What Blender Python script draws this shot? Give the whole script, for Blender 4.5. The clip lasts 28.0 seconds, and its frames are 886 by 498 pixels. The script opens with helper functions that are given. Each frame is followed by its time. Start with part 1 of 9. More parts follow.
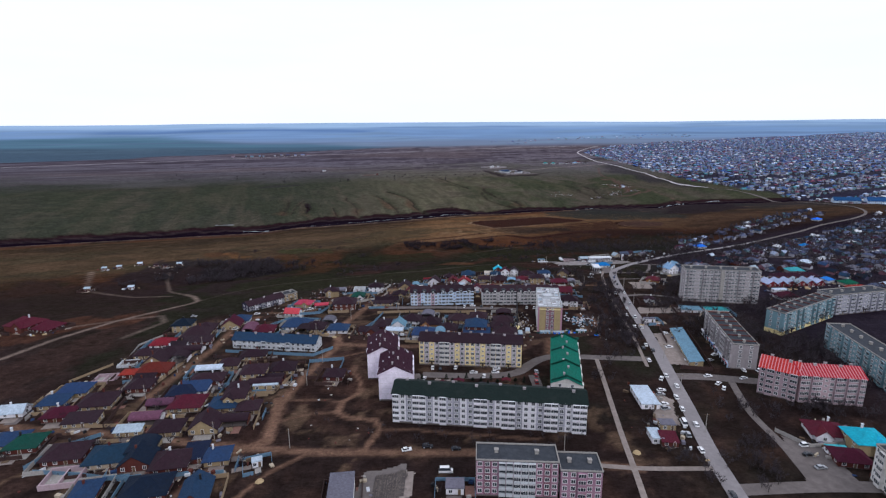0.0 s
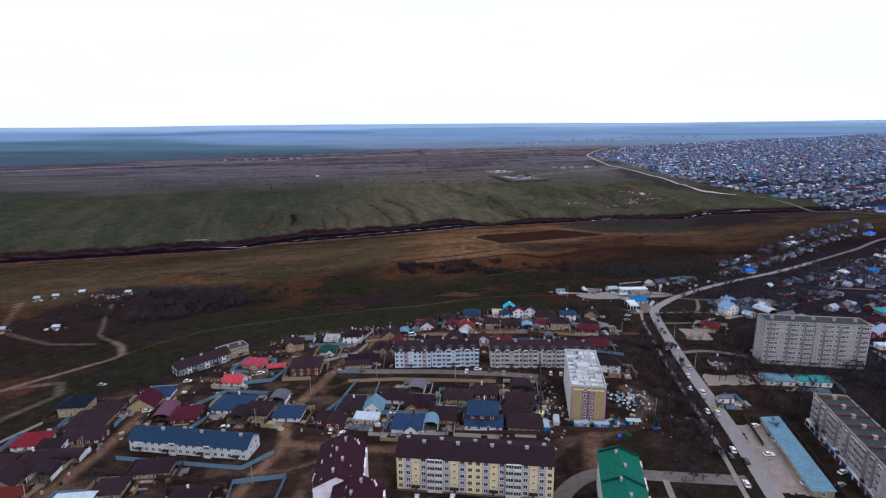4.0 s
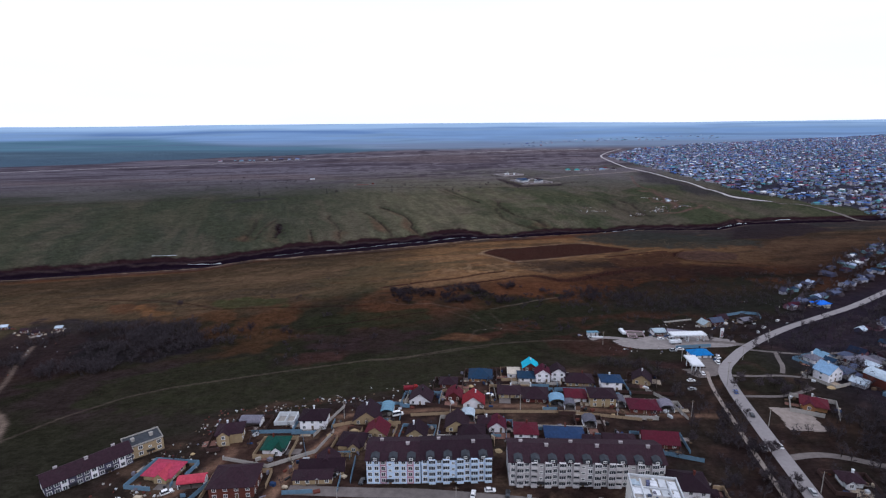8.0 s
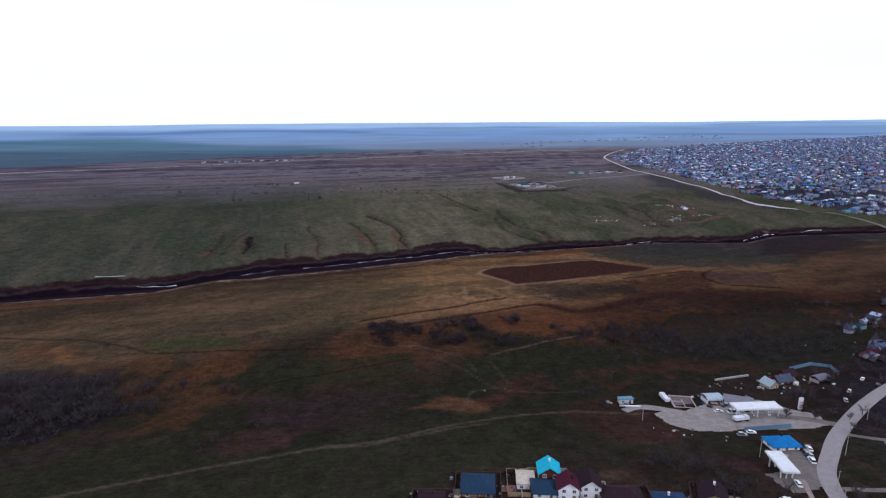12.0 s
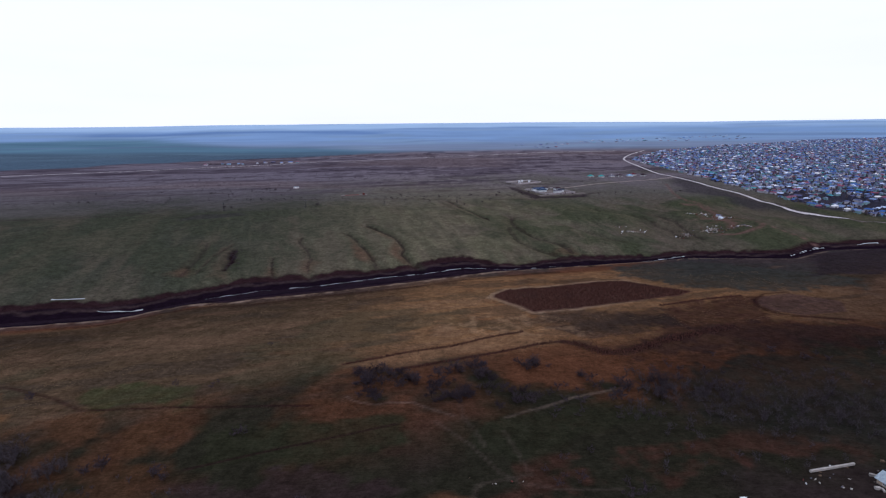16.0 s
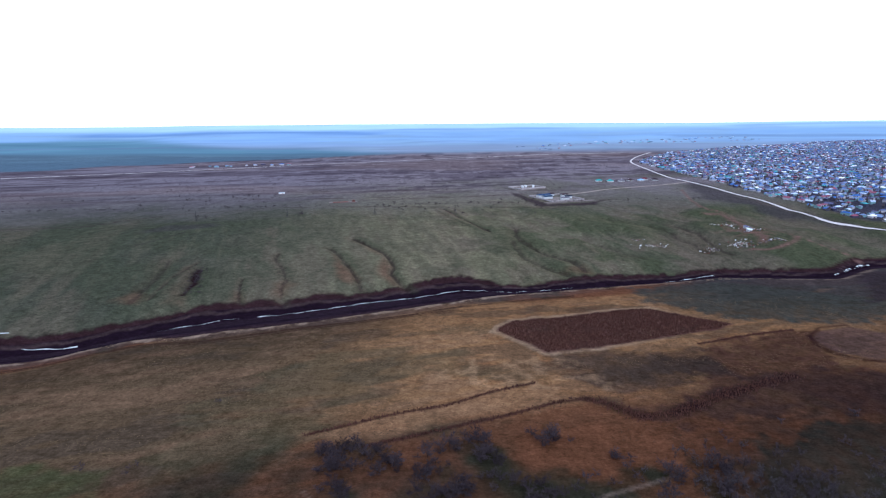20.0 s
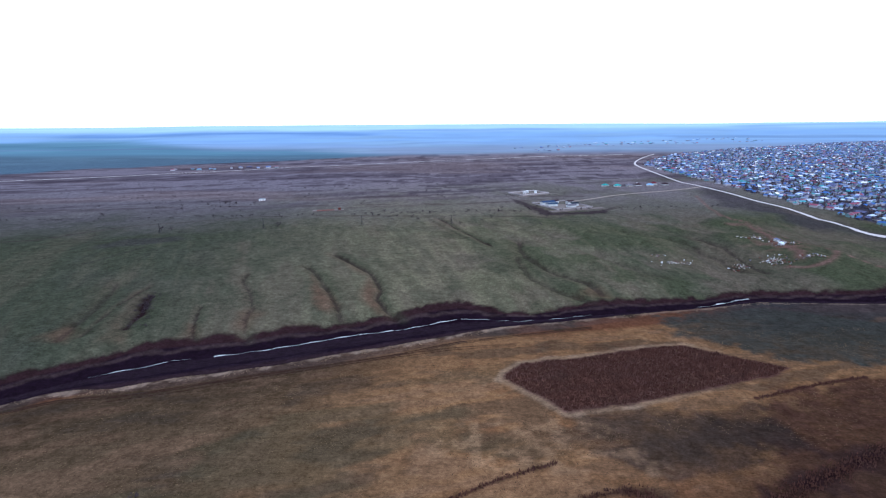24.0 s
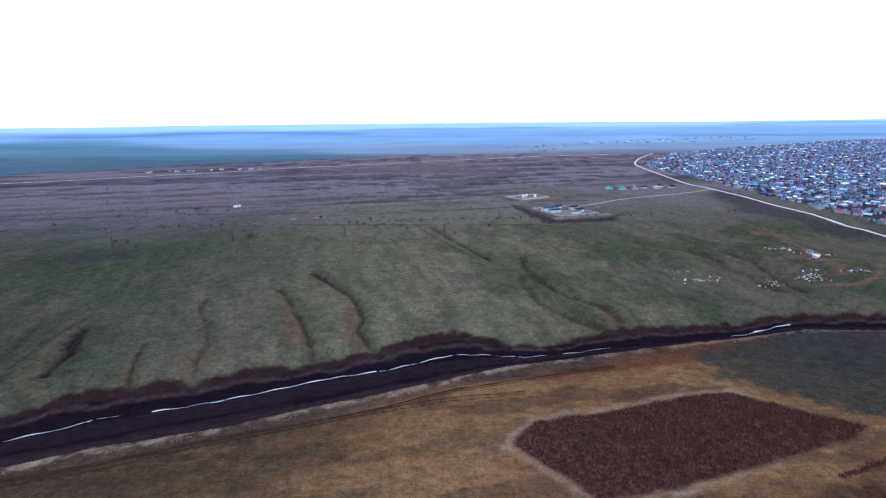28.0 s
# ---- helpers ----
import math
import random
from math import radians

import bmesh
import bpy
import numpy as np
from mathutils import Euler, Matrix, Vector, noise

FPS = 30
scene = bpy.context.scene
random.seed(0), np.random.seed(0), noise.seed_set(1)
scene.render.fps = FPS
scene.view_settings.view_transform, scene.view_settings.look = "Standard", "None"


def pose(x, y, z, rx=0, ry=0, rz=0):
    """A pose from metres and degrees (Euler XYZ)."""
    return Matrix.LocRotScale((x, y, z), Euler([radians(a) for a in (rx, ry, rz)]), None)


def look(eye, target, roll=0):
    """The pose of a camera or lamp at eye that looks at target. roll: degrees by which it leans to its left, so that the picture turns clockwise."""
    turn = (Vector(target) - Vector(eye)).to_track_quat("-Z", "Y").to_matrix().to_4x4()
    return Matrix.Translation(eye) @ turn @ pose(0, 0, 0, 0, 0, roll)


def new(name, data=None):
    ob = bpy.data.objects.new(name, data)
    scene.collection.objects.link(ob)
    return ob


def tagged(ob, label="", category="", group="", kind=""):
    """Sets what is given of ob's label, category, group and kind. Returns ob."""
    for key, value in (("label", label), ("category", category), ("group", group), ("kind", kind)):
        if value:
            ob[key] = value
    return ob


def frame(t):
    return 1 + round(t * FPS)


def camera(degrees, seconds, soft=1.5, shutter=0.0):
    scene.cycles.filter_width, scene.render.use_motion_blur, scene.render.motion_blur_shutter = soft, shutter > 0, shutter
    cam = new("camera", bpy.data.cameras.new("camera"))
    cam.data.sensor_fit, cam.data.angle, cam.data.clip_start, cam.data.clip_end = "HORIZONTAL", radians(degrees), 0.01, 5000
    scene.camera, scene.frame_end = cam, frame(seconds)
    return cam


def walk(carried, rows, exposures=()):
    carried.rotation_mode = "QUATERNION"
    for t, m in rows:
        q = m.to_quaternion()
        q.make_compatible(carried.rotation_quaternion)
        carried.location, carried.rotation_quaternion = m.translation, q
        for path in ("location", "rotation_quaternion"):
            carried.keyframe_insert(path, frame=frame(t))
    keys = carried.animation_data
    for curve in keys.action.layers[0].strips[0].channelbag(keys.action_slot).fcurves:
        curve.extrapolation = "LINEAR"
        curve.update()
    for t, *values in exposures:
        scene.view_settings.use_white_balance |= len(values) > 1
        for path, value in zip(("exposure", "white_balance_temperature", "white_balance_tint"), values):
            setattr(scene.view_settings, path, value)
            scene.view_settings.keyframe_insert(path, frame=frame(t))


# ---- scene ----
cam = camera(80.0, 28.0, soft=1.25)
METRES, EYE, TILT, LEAN, TURN = 586.0, 120.0, -3.8, -0.9, 0.0
ROWS = [
    (0.0, 0.0, 0.0, 0.0, -0.23, -9.46, 1.38),
    (0.5, 0.0013, 0.0215, 0.0017, -0.17, -9.47, 1.37),
    (1.0, 0.0029, 0.043, 0.0033, -0.2, -9.45, 1.43),
    (1.5, 0.0043, 0.0647, 0.0046, -0.24, -9.48, 1.45),
    (2.0, 0.0056, 0.0858, 0.0058, -0.22, -9.4, 1.49),
    (2.5, 0.0069, 0.1062, 0.007, -0.12, -9.34, 1.51),
    (3.0, 0.0076, 0.1263, 0.0083, 0.02, -9.28, 1.48),
    (3.5, 0.0084, 0.1463, 0.0097, 0.11, -9.28, 1.46),
    (5.5, 0.0115, 0.2274, 0.0147, 0.51, -9.45, 1.36),
    (6.0, 0.0126, 0.2484, 0.0159, 0.55, -9.48, 1.42),
    (6.5, 0.0136, 0.2693, 0.0169, 0.6, -9.48, 1.42),
    (7.0, 0.0143, 0.2897, 0.0182, 0.71, -9.41, 1.4),
    (7.5, 0.0148, 0.3095, 0.0196, 0.84, -9.35, 1.39),
    (8.0, 0.0153, 0.3287, 0.0211, 0.92, -9.33, 1.37),
    (8.5, 0.0164, 0.3475, 0.0229, 0.8, -9.28, 1.39),
    (9.0, 0.0176, 0.3659, 0.0246, 0.63, -9.32, 1.41),
    (9.5, 0.0186, 0.3847, 0.0255, 0.56, -9.34, 1.43),
    (10.0, 0.0196, 0.4035, 0.0268, 0.57, -9.39, 1.42),
    (10.5, 0.0207, 0.4223, 0.0283, 0.54, -9.43, 1.42),
    (11.0, 0.022, 0.4416, 0.0292, 0.58, -9.44, 1.39),
    (11.5, 0.0231, 0.461, 0.0304, 0.58, -9.45, 1.36),
    (12.0, 0.0236, 0.4791, 0.0316, 0.67, -9.39, 1.31),
    (12.5, 0.0247, 0.4968, 0.0329, 0.69, -9.32, 1.31),
    (13.0, 0.0258, 0.5085, 0.0334, 1.36, -9.3, 1.04),
    (13.5, 0.027, 0.5197, 0.0332, 1.95, -9.29, 1.24),
    (15.5, 0.0322, 0.5917, 0.0387, 2.09, -9.43, 1.45),
    (16.0, 0.033, 0.6096, 0.0398, 2.05, -9.31, 1.36),
    (16.5, 0.0336, 0.6268, 0.0414, 2.01, -9.23, 1.31),
    (17.0, 0.0341, 0.6436, 0.0425, 2.03, -9.17, 1.27),
    (17.5, 0.0343, 0.6603, 0.0442, 2.01, -9.16, 1.27),
    (18.0, 0.0353, 0.677, 0.0449, 2.09, -9.13, 1.28),
    (18.5, 0.0355, 0.694, 0.0459, 2.08, -9.15, 1.29),
    (19.0, 0.0358, 0.7099, 0.0469, 2.02, -9.2, 1.29),
    (19.5, 0.0355, 0.7268, 0.0481, 2.0, -9.25, 1.3),
    (20.0, 0.0355, 0.7434, 0.0492, 2.02, -9.25, 1.29),
    (20.5, 0.0357, 0.7609, 0.0501, 1.98, -9.25, 1.27),
    (22.5, 0.035, 0.827, 0.0548, 1.68, -9.24, 1.4),
    (23.0, 0.0346, 0.8431, 0.0556, 1.7, -9.24, 1.36),
    (23.5, 0.034, 0.8589, 0.0566, 1.62, -9.19, 1.32),
    (24.0, 0.0333, 0.8741, 0.0579, 1.57, -9.19, 1.28),
    (24.5, 0.0328, 0.8893, 0.059, 1.49, -9.17, 1.25),
    (25.0, 0.0321, 0.9043, 0.0604, 1.34, -9.21, 1.28),
    (25.5, 0.0317, 0.9191, 0.0612, 1.2, -9.23, 1.32),
    (26.0, 0.0308, 0.9339, 0.0622, 1.07, -9.25, 1.35),
    (26.5, 0.0308, 0.9488, 0.0635, 0.93, -9.3, 1.41),
    (27.0, 0.0306, 0.9653, 0.0641, 0.79, -9.36, 1.48),
    (27.5, 0.0308, 0.9812, 0.0654, 0.75, -9.36, 1.49),
    (28.0, 0.0301, 0.9965, 0.0662, 0.71, -9.32, 1.47),
]
CLOUD, SUN = 15.5, 1.6
EXPOSURES = [(0.0, -0.57, 5820, 14), (8.0, -0.53, 5720, 15), (13.5, -0.54, 5700, 17), (16.5, -0.62, 5720, 19), (17.3, -0.56, 5500, 13), (17.9, -0.02, 5420, 12), (18.5, 0.08, 5350, 12), (20.0, 0.15, 5250, 12), (28.0, 0.09, 5150, 11)]
walk(cam, [(t, pose(0, 0, EYE, TILT, LEAN, TURN) @ pose(METRES * x, METRES * y, METRES * z, 90 + pitch, roll, yaw)) for t, x, y, z, yaw, pitch, roll in ROWS],
     exposures=EXPOSURES)

# ---- sky and light ----
world = bpy.data.worlds.new("overcast_sky")
scene.world = world
world.use_nodes = True
wn, wl = world.node_tree.nodes, world.node_tree.links
wn.clear()
sky = wn.new("ShaderNodeTexSky")
sky.sky_type, sky.sun_disc, sky.sun_elevation, sky.sun_rotation = "NISHITA", False, radians(38), radians(200)
cloud = wn.new("ShaderNodeTexNoise")
cloud.inputs["Scale"].default_value, cloud.inputs["Detail"].default_value, cloud.inputs["Roughness"].default_value = 2.2, 6, 0.55
stretch = wn.new("ShaderNodeMapping")
stretch.inputs["Scale"].default_value = (1, 1, 7)
coords = wn.new("ShaderNodeTexCoord")
thick = wn.new("ShaderNodeMapRange")
thick.inputs["From Min"].default_value, thick.inputs["From Max"].default_value = 0.3, 0.55
thick.inputs["To Min"].default_value, thick.inputs["To Max"].default_value = 0.95, 1.0
blend = wn.new("ShaderNodeMix")
blend.data_type = "RGBA"
blend.inputs["B"].default_value = (CLOUD, CLOUD * 1.01, CLOUD * 1.04, 1)
back = wn.new("ShaderNodeBackground")
back.inputs["Strength"].default_value = 0.1
wl.new(coords.outputs["Generated"], stretch.inputs["Vector"])
wl.new(stretch.outputs[0], cloud.inputs["Vector"])
wl.new(cloud.outputs["Fac"], thick.inputs["Value"])
wl.new(thick.outputs[0], blend.inputs["Factor"])
wl.new(sky.outputs[0], blend.inputs["A"])
wl.new(blend.outputs["Result"], back.inputs["Color"])
wl.new(back.outputs[0], wn.new("ShaderNodeOutputWorld").inputs["Surface"])

sun = new("sun", bpy.data.lights.new("sun", "SUN"))
sun.data.energy, sun.data.angle, sun.data.color = SUN, radians(12), (1, 0.95, 0.88)
sun.matrix_world = look((0, 0, 400), (-120, 190, 400 - 176))


# ---- materials ----
def mix_node(nt, factor, a, b, kind="MIX"):
    m = nt.nodes.new("ShaderNodeMix")
    m.data_type, m.blend_type = "RGBA", kind
    for key, v in (("Factor", factor), ("A", a), ("B", b)):
        if hasattr(v, "is_linked"):
            nt.links.new(v, m.inputs[key])
        else:
            m.inputs[key].default_value = v if key == "Factor" else (*v, 1)
    return m.outputs["Result"]


def noise_node(nt, scale, detail=4, rough=0.6, vector=None):
    n = nt.nodes.new("ShaderNodeTexNoise")
    n.inputs["Scale"].default_value, n.inputs["Detail"].default_value, n.inputs["Roughness"].default_value = scale, detail, rough
    if vector is not None:
        nt.links.new(vector, n.inputs["Vector"])
    return n.outputs["Fac"]


def ramp_node(nt, value, low, high, to_low=0.0, to_high=1.0):
    r = nt.nodes.new("ShaderNodeMapRange")
    for key, v in (("From Min", low), ("From Max", high), ("To Min", to_low), ("To Max", to_high)):
        r.inputs[key].default_value = v
    nt.links.new(value, r.inputs["Value"])
    return r.outputs[0]


def surface(name, color, rough=0.8, metal=0.0, vary=0.25, grain=1.5, stain=0.12, bump=0.2, ribs=0.0, random_tint=0.0, streak=False):
    """Paint, metal, plaster: a base colour with grain and stains in metres, an own tint for each object, and ribs for sheet metal."""
    m = bpy.data.materials.new(name)
    m.use_nodes = True
    nt = m.node_tree
    bsdf = nt.nodes["Principled BSDF"]
    tc = nt.nodes.new("ShaderNodeTexCoord").outputs["Object"]
    c = tuple(v * 0.9 for v in color)
    dark = tuple(v * (1 - vary) for v in c)
    light = tuple(min(1, v * (1 + vary * 0.7)) for v in c)
    col = mix_node(nt, ramp_node(nt, noise_node(nt, grain, 5, 0.65, tc), 0.3, 0.7), dark, light)
    big = noise_node(nt, stain, 3, 0.6, tc)
    col = mix_node(nt, ramp_node(nt, big, 0.5, 0.75, 0, 0.45), col, tuple(v * 0.55 + 0.015 for v in c))
    if streak:
        mp = nt.nodes.new("ShaderNodeMapping")
        mp.inputs["Scale"].default_value = (1.6, 1.6, 0.12)
        nt.links.new(tc, mp.inputs["Vector"])
        col = mix_node(nt, ramp_node(nt, noise_node(nt, 1.0, 4, 0.7, mp.outputs[0]), 0.5, 0.8, 0, 0.4), col, tuple(v * 0.5 for v in c))
    if random_tint:
        info = nt.nodes.new("ShaderNodeObjectInfo").outputs["Random"]
        hsv = nt.nodes.new("ShaderNodeHueSaturation")
        nt.links.new(col, hsv.inputs["Color"])
        nt.links.new(ramp_node(nt, info, 0, 1, 1 - random_tint, 1 + random_tint), hsv.inputs["Value"])
        nt.links.new(ramp_node(nt, info, 0, 1, 0.5 - random_tint * 0.05, 0.5 + random_tint * 0.05), hsv.inputs["Hue"])
        col = hsv.outputs[0]
    nt.links.new(col, bsdf.inputs["Base Color"])
    bsdf.inputs["Roughness"].default_value, bsdf.inputs["Metallic"].default_value = rough, metal
    bsdf.inputs["Specular IOR Level"].default_value = 0.5 if rough < 0.4 else 0.1 if rough < 0.94 else 0.0
    height = noise_node(nt, 6, 3, 0.6, tc)
    if ribs:
        wave = nt.nodes.new("ShaderNodeTexWave")
        wave.inputs["Scale"].default_value, wave.inputs["Distortion"].default_value = ribs, 0
        nt.links.new(tc, wave.inputs["Vector"])
        height = wave.outputs["Fac"]
    b = nt.nodes.new("ShaderNodeBump")
    b.inputs["Strength"].default_value, b.inputs["Distance"].default_value = bump, 0.08
    nt.links.new(height, b.inputs["Height"])
    nt.links.new(b.outputs[0], bsdf.inputs["Normal"])
    return m


ROOF = {k: surface("roof_" + k, c, 0.88, 0.0, 0.3, 1.2, 0.25, 0.5, 2.6, 0.3) for k, c in {
    "slate": (0.085, 0.1, 0.17), "mauve": (0.12, 0.05, 0.085), "brown": (0.026, 0.013, 0.02), "navy": (0.008, 0.015, 0.034), "blue": (0.019, 0.044, 0.095), "green": (0.008, 0.052, 0.038), "maroon": (0.075, 0.011, 0.024),
    "red": (0.2, 0.018, 0.024), "pale": (0.42, 0.5, 0.58), "grey": (0.14, 0.135, 0.17), "sky": (0.17, 0.3, 0.42), "cyan": (0.03, 0.42, 0.6), "teal": (0.05, 0.3, 0.33),
    "azure": (0.02, 0.17, 0.6), "cream": (0.6, 0.54, 0.45), "rose": (0.4, 0.05, 0.09), "emerald": (0.006, 0.1, 0.062), "candy": (0.36, 0.02, 0.035), "wine": (0.034, 0.009, 0.02), "moss": (0.009, 0.016, 0.014), "ember": (0.11, 0.018, 0.014), "cobalt": (0.02, 0.07, 0.24), "haze": (0.34, 0.4, 0.55), "night": (0.05, 0.052, 0.09)}.items()}
# red sheets with pale painted seams
seam_tree = ROOF["candy"].node_tree
seam_wave = seam_tree.nodes.new("ShaderNodeTexWave")
seam_wave.inputs["Scale"].default_value = 0.26
seam_tree.links.new(seam_tree.nodes.new("ShaderNodeTexCoord").outputs["Object"], seam_wave.inputs["Vector"])
seam_out = mix_node(seam_tree, ramp_node(seam_tree, seam_wave.outputs["Fac"], 0.72, 0.8), seam_tree.nodes["Principled BSDF"].inputs["Base Color"].links[0].from_socket, (0.45, 0.2, 0.22))
seam_tree.links.new(seam_out, seam_tree.nodes["Principled BSDF"].inputs["Base Color"])
# dark red sheets with bare pale patches
peel_tree = ROOF["wine"].node_tree
peel_map = peel_tree.nodes.new("ShaderNodeMapping")
peel_map.inputs["Scale"].default_value = (0.25, 1.0, 1.0)
peel_tree.links.new(peel_tree.nodes.new("ShaderNodeTexCoord").outputs["Object"], peel_map.inputs["Vector"])
peel_out = mix_node(peel_tree, ramp_node(peel_tree, noise_node(peel_tree, 0.7, 3, 0.5, peel_map.outputs[0]), 0.67, 0.69), peel_tree.nodes["Principled BSDF"].inputs["Base Color"].links[0].from_socket, (0.5, 0.48, 0.52))
peel_tree.links.new(peel_out, peel_tree.nodes["Principled BSDF"].inputs["Base Color"])
WALL = {k: surface("wall_" + k, c, 0.85, 0, 0.14, 0.8, 0.15, 0.15, 0, 0.12, True) for k, c in {
    "white": (0.74, 0.73, 0.77), "yellow": (0.33, 0.25, 0.145), "cream": (0.4, 0.33, 0.25), "orange": (0.3, 0.15, 0.07), "brick": (0.1, 0.03, 0.024), "pale": (0.5, 0.52, 0.55),
    "maroon": (0.2, 0.03, 0.04), "lilac": (0.82, 0.75, 0.86), "lemon": (0.78, 0.64, 0.32), "panel": (0.33, 0.3, 0.31), "aqua": (0.17, 0.28, 0.32), "pink": (0.36, 0.2, 0.27),
    "rosebrick": (0.4, 0.3, 0.33), "greypanel": (0.36, 0.36, 0.41), "dusk": (0.2, 0.1, 0.13), "ivory": (0.62, 0.6, 0.57), "bluewhite": (0.5, 0.62, 0.78), "night": (0.05, 0.05, 0.085), "olive": (0.37, 0.29, 0.15), "lavender": (0.42, 0.38, 0.42), "ashlar": (0.5, 0.48, 0.49)}.items()}
glass = surface("window_glass", (0.035, 0.042, 0.055), 0.12, 0, 0.3, 0.7, 0.4, 0.02)
frame_white = surface("window_frame_white", (0.7, 0.7, 0.7), 0.5, 0, 0.1)
concrete = surface("concrete", (0.32, 0.3, 0.28), 0.9, 0, 0.25, 1.4, 0.2, 0.3)
dark_metal = surface("dark_metal", (0.03, 0.03, 0.034), 0.5, 0.4)
white_metal = surface("white_sheet_metal", (0.62, 0.64, 0.68), 0.4, 0, 0.15, 1, 0.3, 0.2, 3)
plinth_mat = surface("plinth_stone", (0.12, 0.1, 0.095), 0.9, 0, 0.3)
asphalt = surface("asphalt", (0.24, 0.22, 0.225), 0.9, 0, 0.16, 0.6, 0.06, 0.2)
old_asphalt = surface("worn_asphalt", (0.15, 0.13, 0.125), 0.95, 0, 0.25, 0.4, 0.07, 0.25)
paving = surface("concrete_paving", (0.25, 0.21, 0.19), 0.95, 0, 0.25, 0.5, 0.1, 0.25)
roofing_felt = surface("roofing_felt", (0.045, 0.05, 0.06), 0.9, 0, 0.3, 0.6, 0.2, 0.2)
wood = surface("weathered_wood", (0.13, 0.09, 0.06), 0.9, 0, 0.3)
rubber = surface("rubber", (0.012, 0.012, 0.012), 0.9)
bark = surface("bare_bark", (0.03, 0.024, 0.024), 0.95, 0, 0.3, 0.5, 0.2, 0.1, 0, 0.3)
twigs = surface("bare_twigs", (0.06, 0.049, 0.056), 0.95, 0, 0.3, 0.6, 0.15, 0.1, 0, 0.35)
needles = surface("dark_evergreen", (0.012, 0.022, 0.014), 0.9, 0, 0.4, 3, 0.5, 0.2, 0, 0.2)


# ---- building blocks of meshes ----
class Geo:
    """Corners and faces of one mesh, each face with the number of its material."""

    def __init__(self):
        self.v, self.f, self.m = [], [], []

    def face(self, points, mat=0):
        n = len(self.v)
        self.v += [tuple(p) for p in points]
        self.f.append(tuple(range(n, n + len(points))))
        self.m.append(mat)
        return self

    def box(self, x0, x1, y0, y1, z0, z1, mat=0):
        n = len(self.v)
        self.v += [(x, y, z) for z in (z0, z1) for x, y in ((x0, y0), (x1, y0), (x1, y1), (x0, y1))]
        self.f += [tuple(n + i for i in q) for q in ((3, 2, 1, 0), (4, 5, 6, 7), (0, 1, 5, 4), (1, 2, 6, 5), (2, 3, 7, 6), (3, 0, 4, 7))]
        self.m += [mat] * 6
        return self

    def prism(self, outline, y0, y1, mat=0):
        """An outline of (x, z), counted anticlockwise from the front, drawn out from y0 to y1."""
        n, k = len(self.v), len(outline)
        self.v += [(x, y, z) for y in (y0, y1) for x, z in outline]
        self.f += [tuple(n + i for i in range(k)), tuple(n + k + i for i in reversed(range(k)))]
        self.f += [(n + i, n + k + i, n + k + (i + 1) % k, n + (i + 1) % k) for i in range(k)]
        self.m += [mat] * (k + 2)
        return self

    def tube(self, a, b, r0, r1, sides=5, mat=0):
        a, b = Vector(a), Vector(b)
        d = (b - a).normalized()
        s = d.cross(Vector((0.31, 0.87, 0.37))).normalized()
        u = d.cross(s)
        n = len(self.v)
        for p, r in ((a, r0), (b, r1)):
            for i in range(sides):
                w = 2 * math.pi * i / sides
                self.v.append(tuple(p + (s * math.cos(w) + u * math.sin(w)) * r))
        self.f += [(n + i, n + (i + 1) % sides, n + sides + (i + 1) % sides, n + sides + i) for i in range(sides)]
        self.f += [tuple(n + i for i in reversed(range(sides))), tuple(n + sides + i for i in range(sides))]
        self.m += [mat] * (sides + 2)
        return self

    def mesh(self, name, *mats):
        me = bpy.data.meshes.new(name)
        me.from_pydata(self.v, [], self.f)
        for m in mats:
            me.materials.append(m)
        if len(mats) > 1:
            me.polygons.foreach_set("material_index", self.m)
        me.update()
        return me


def part(name, geo, mats, parent, label=""):
    """One mesh object under a thing or under a part. geo: a Geo, or a mesh that is shared."""
    me = geo if isinstance(geo, bpy.types.Mesh) else geo.mesh(name, *(mats if isinstance(mats, (list, tuple)) else (mats,)))
    ob = new(name, me)
    ob.parent = parent
    if label:
        ob["label"] = label
    return ob


def thing(name, m, label, category, group=""):
    ob = new(name)
    ob.empty_display_size = 0.5
    ob.matrix_basis = m
    return tagged(ob, label, category, group)


SHARED = {}


def shared(key, make):
    if key not in SHARED:
        SHARED[key] = make()
    return SHARED[key]


# ---- the lie of the land ----
PROFILE_U = [-3200, 0, 193, 321, 375, 429, 471, 536, 589, 696, 814, 873, 890, 899, 905, 911, 924, 938, 964, 1018, 1125, 1200, 1500, 1930, 2460, 3000, 3500, 4000, 4400, 5600]
PROFILE_Z = [6, 3, -3, -4, -6.5, -9.6, -14, -21.5, -27, -29, -31, -32.2, -32.3, -32.7, -35.9, -36.8, -34.6, -28, -21.5, -14, -4.3, 2, 7.5, 14, 19, 32, 62, 98, 116, 116]
RIVER_X = [-960, -268, -214, -150, -86, -17, 20, 98, 224, 287, 403, 467, 664, 1070]
RIVER_Y = [600, 779, 824, 854, 879, 906, 919, 928, 956, 975, 971, 1014, 1034, 1125]


def smooth_interp(v, xs, ys):
    v = np.asarray(v, float)
    total = 0
    for shift in (-12, -6, 0, 6, 12):
        total = total + np.interp(v + shift, xs, ys)
    return total / 5


def river_y(x):
    return smooth_interp(x, RIVER_X, RIVER_Y)


def valley(x, y):
    """The way across the valley: 911 on the river, less towards the town."""
    x, y = np.asarray(x, float), np.asarray(y, float)
    k = np.clip((y - 268) / 320, 0, 1)
    near = np.clip((1600 - y) / 540, 0, 1)
    return y - (river_y(x) - 913) * near * k - np.clip(0.3 * x, -139, 139) * (1 - k)


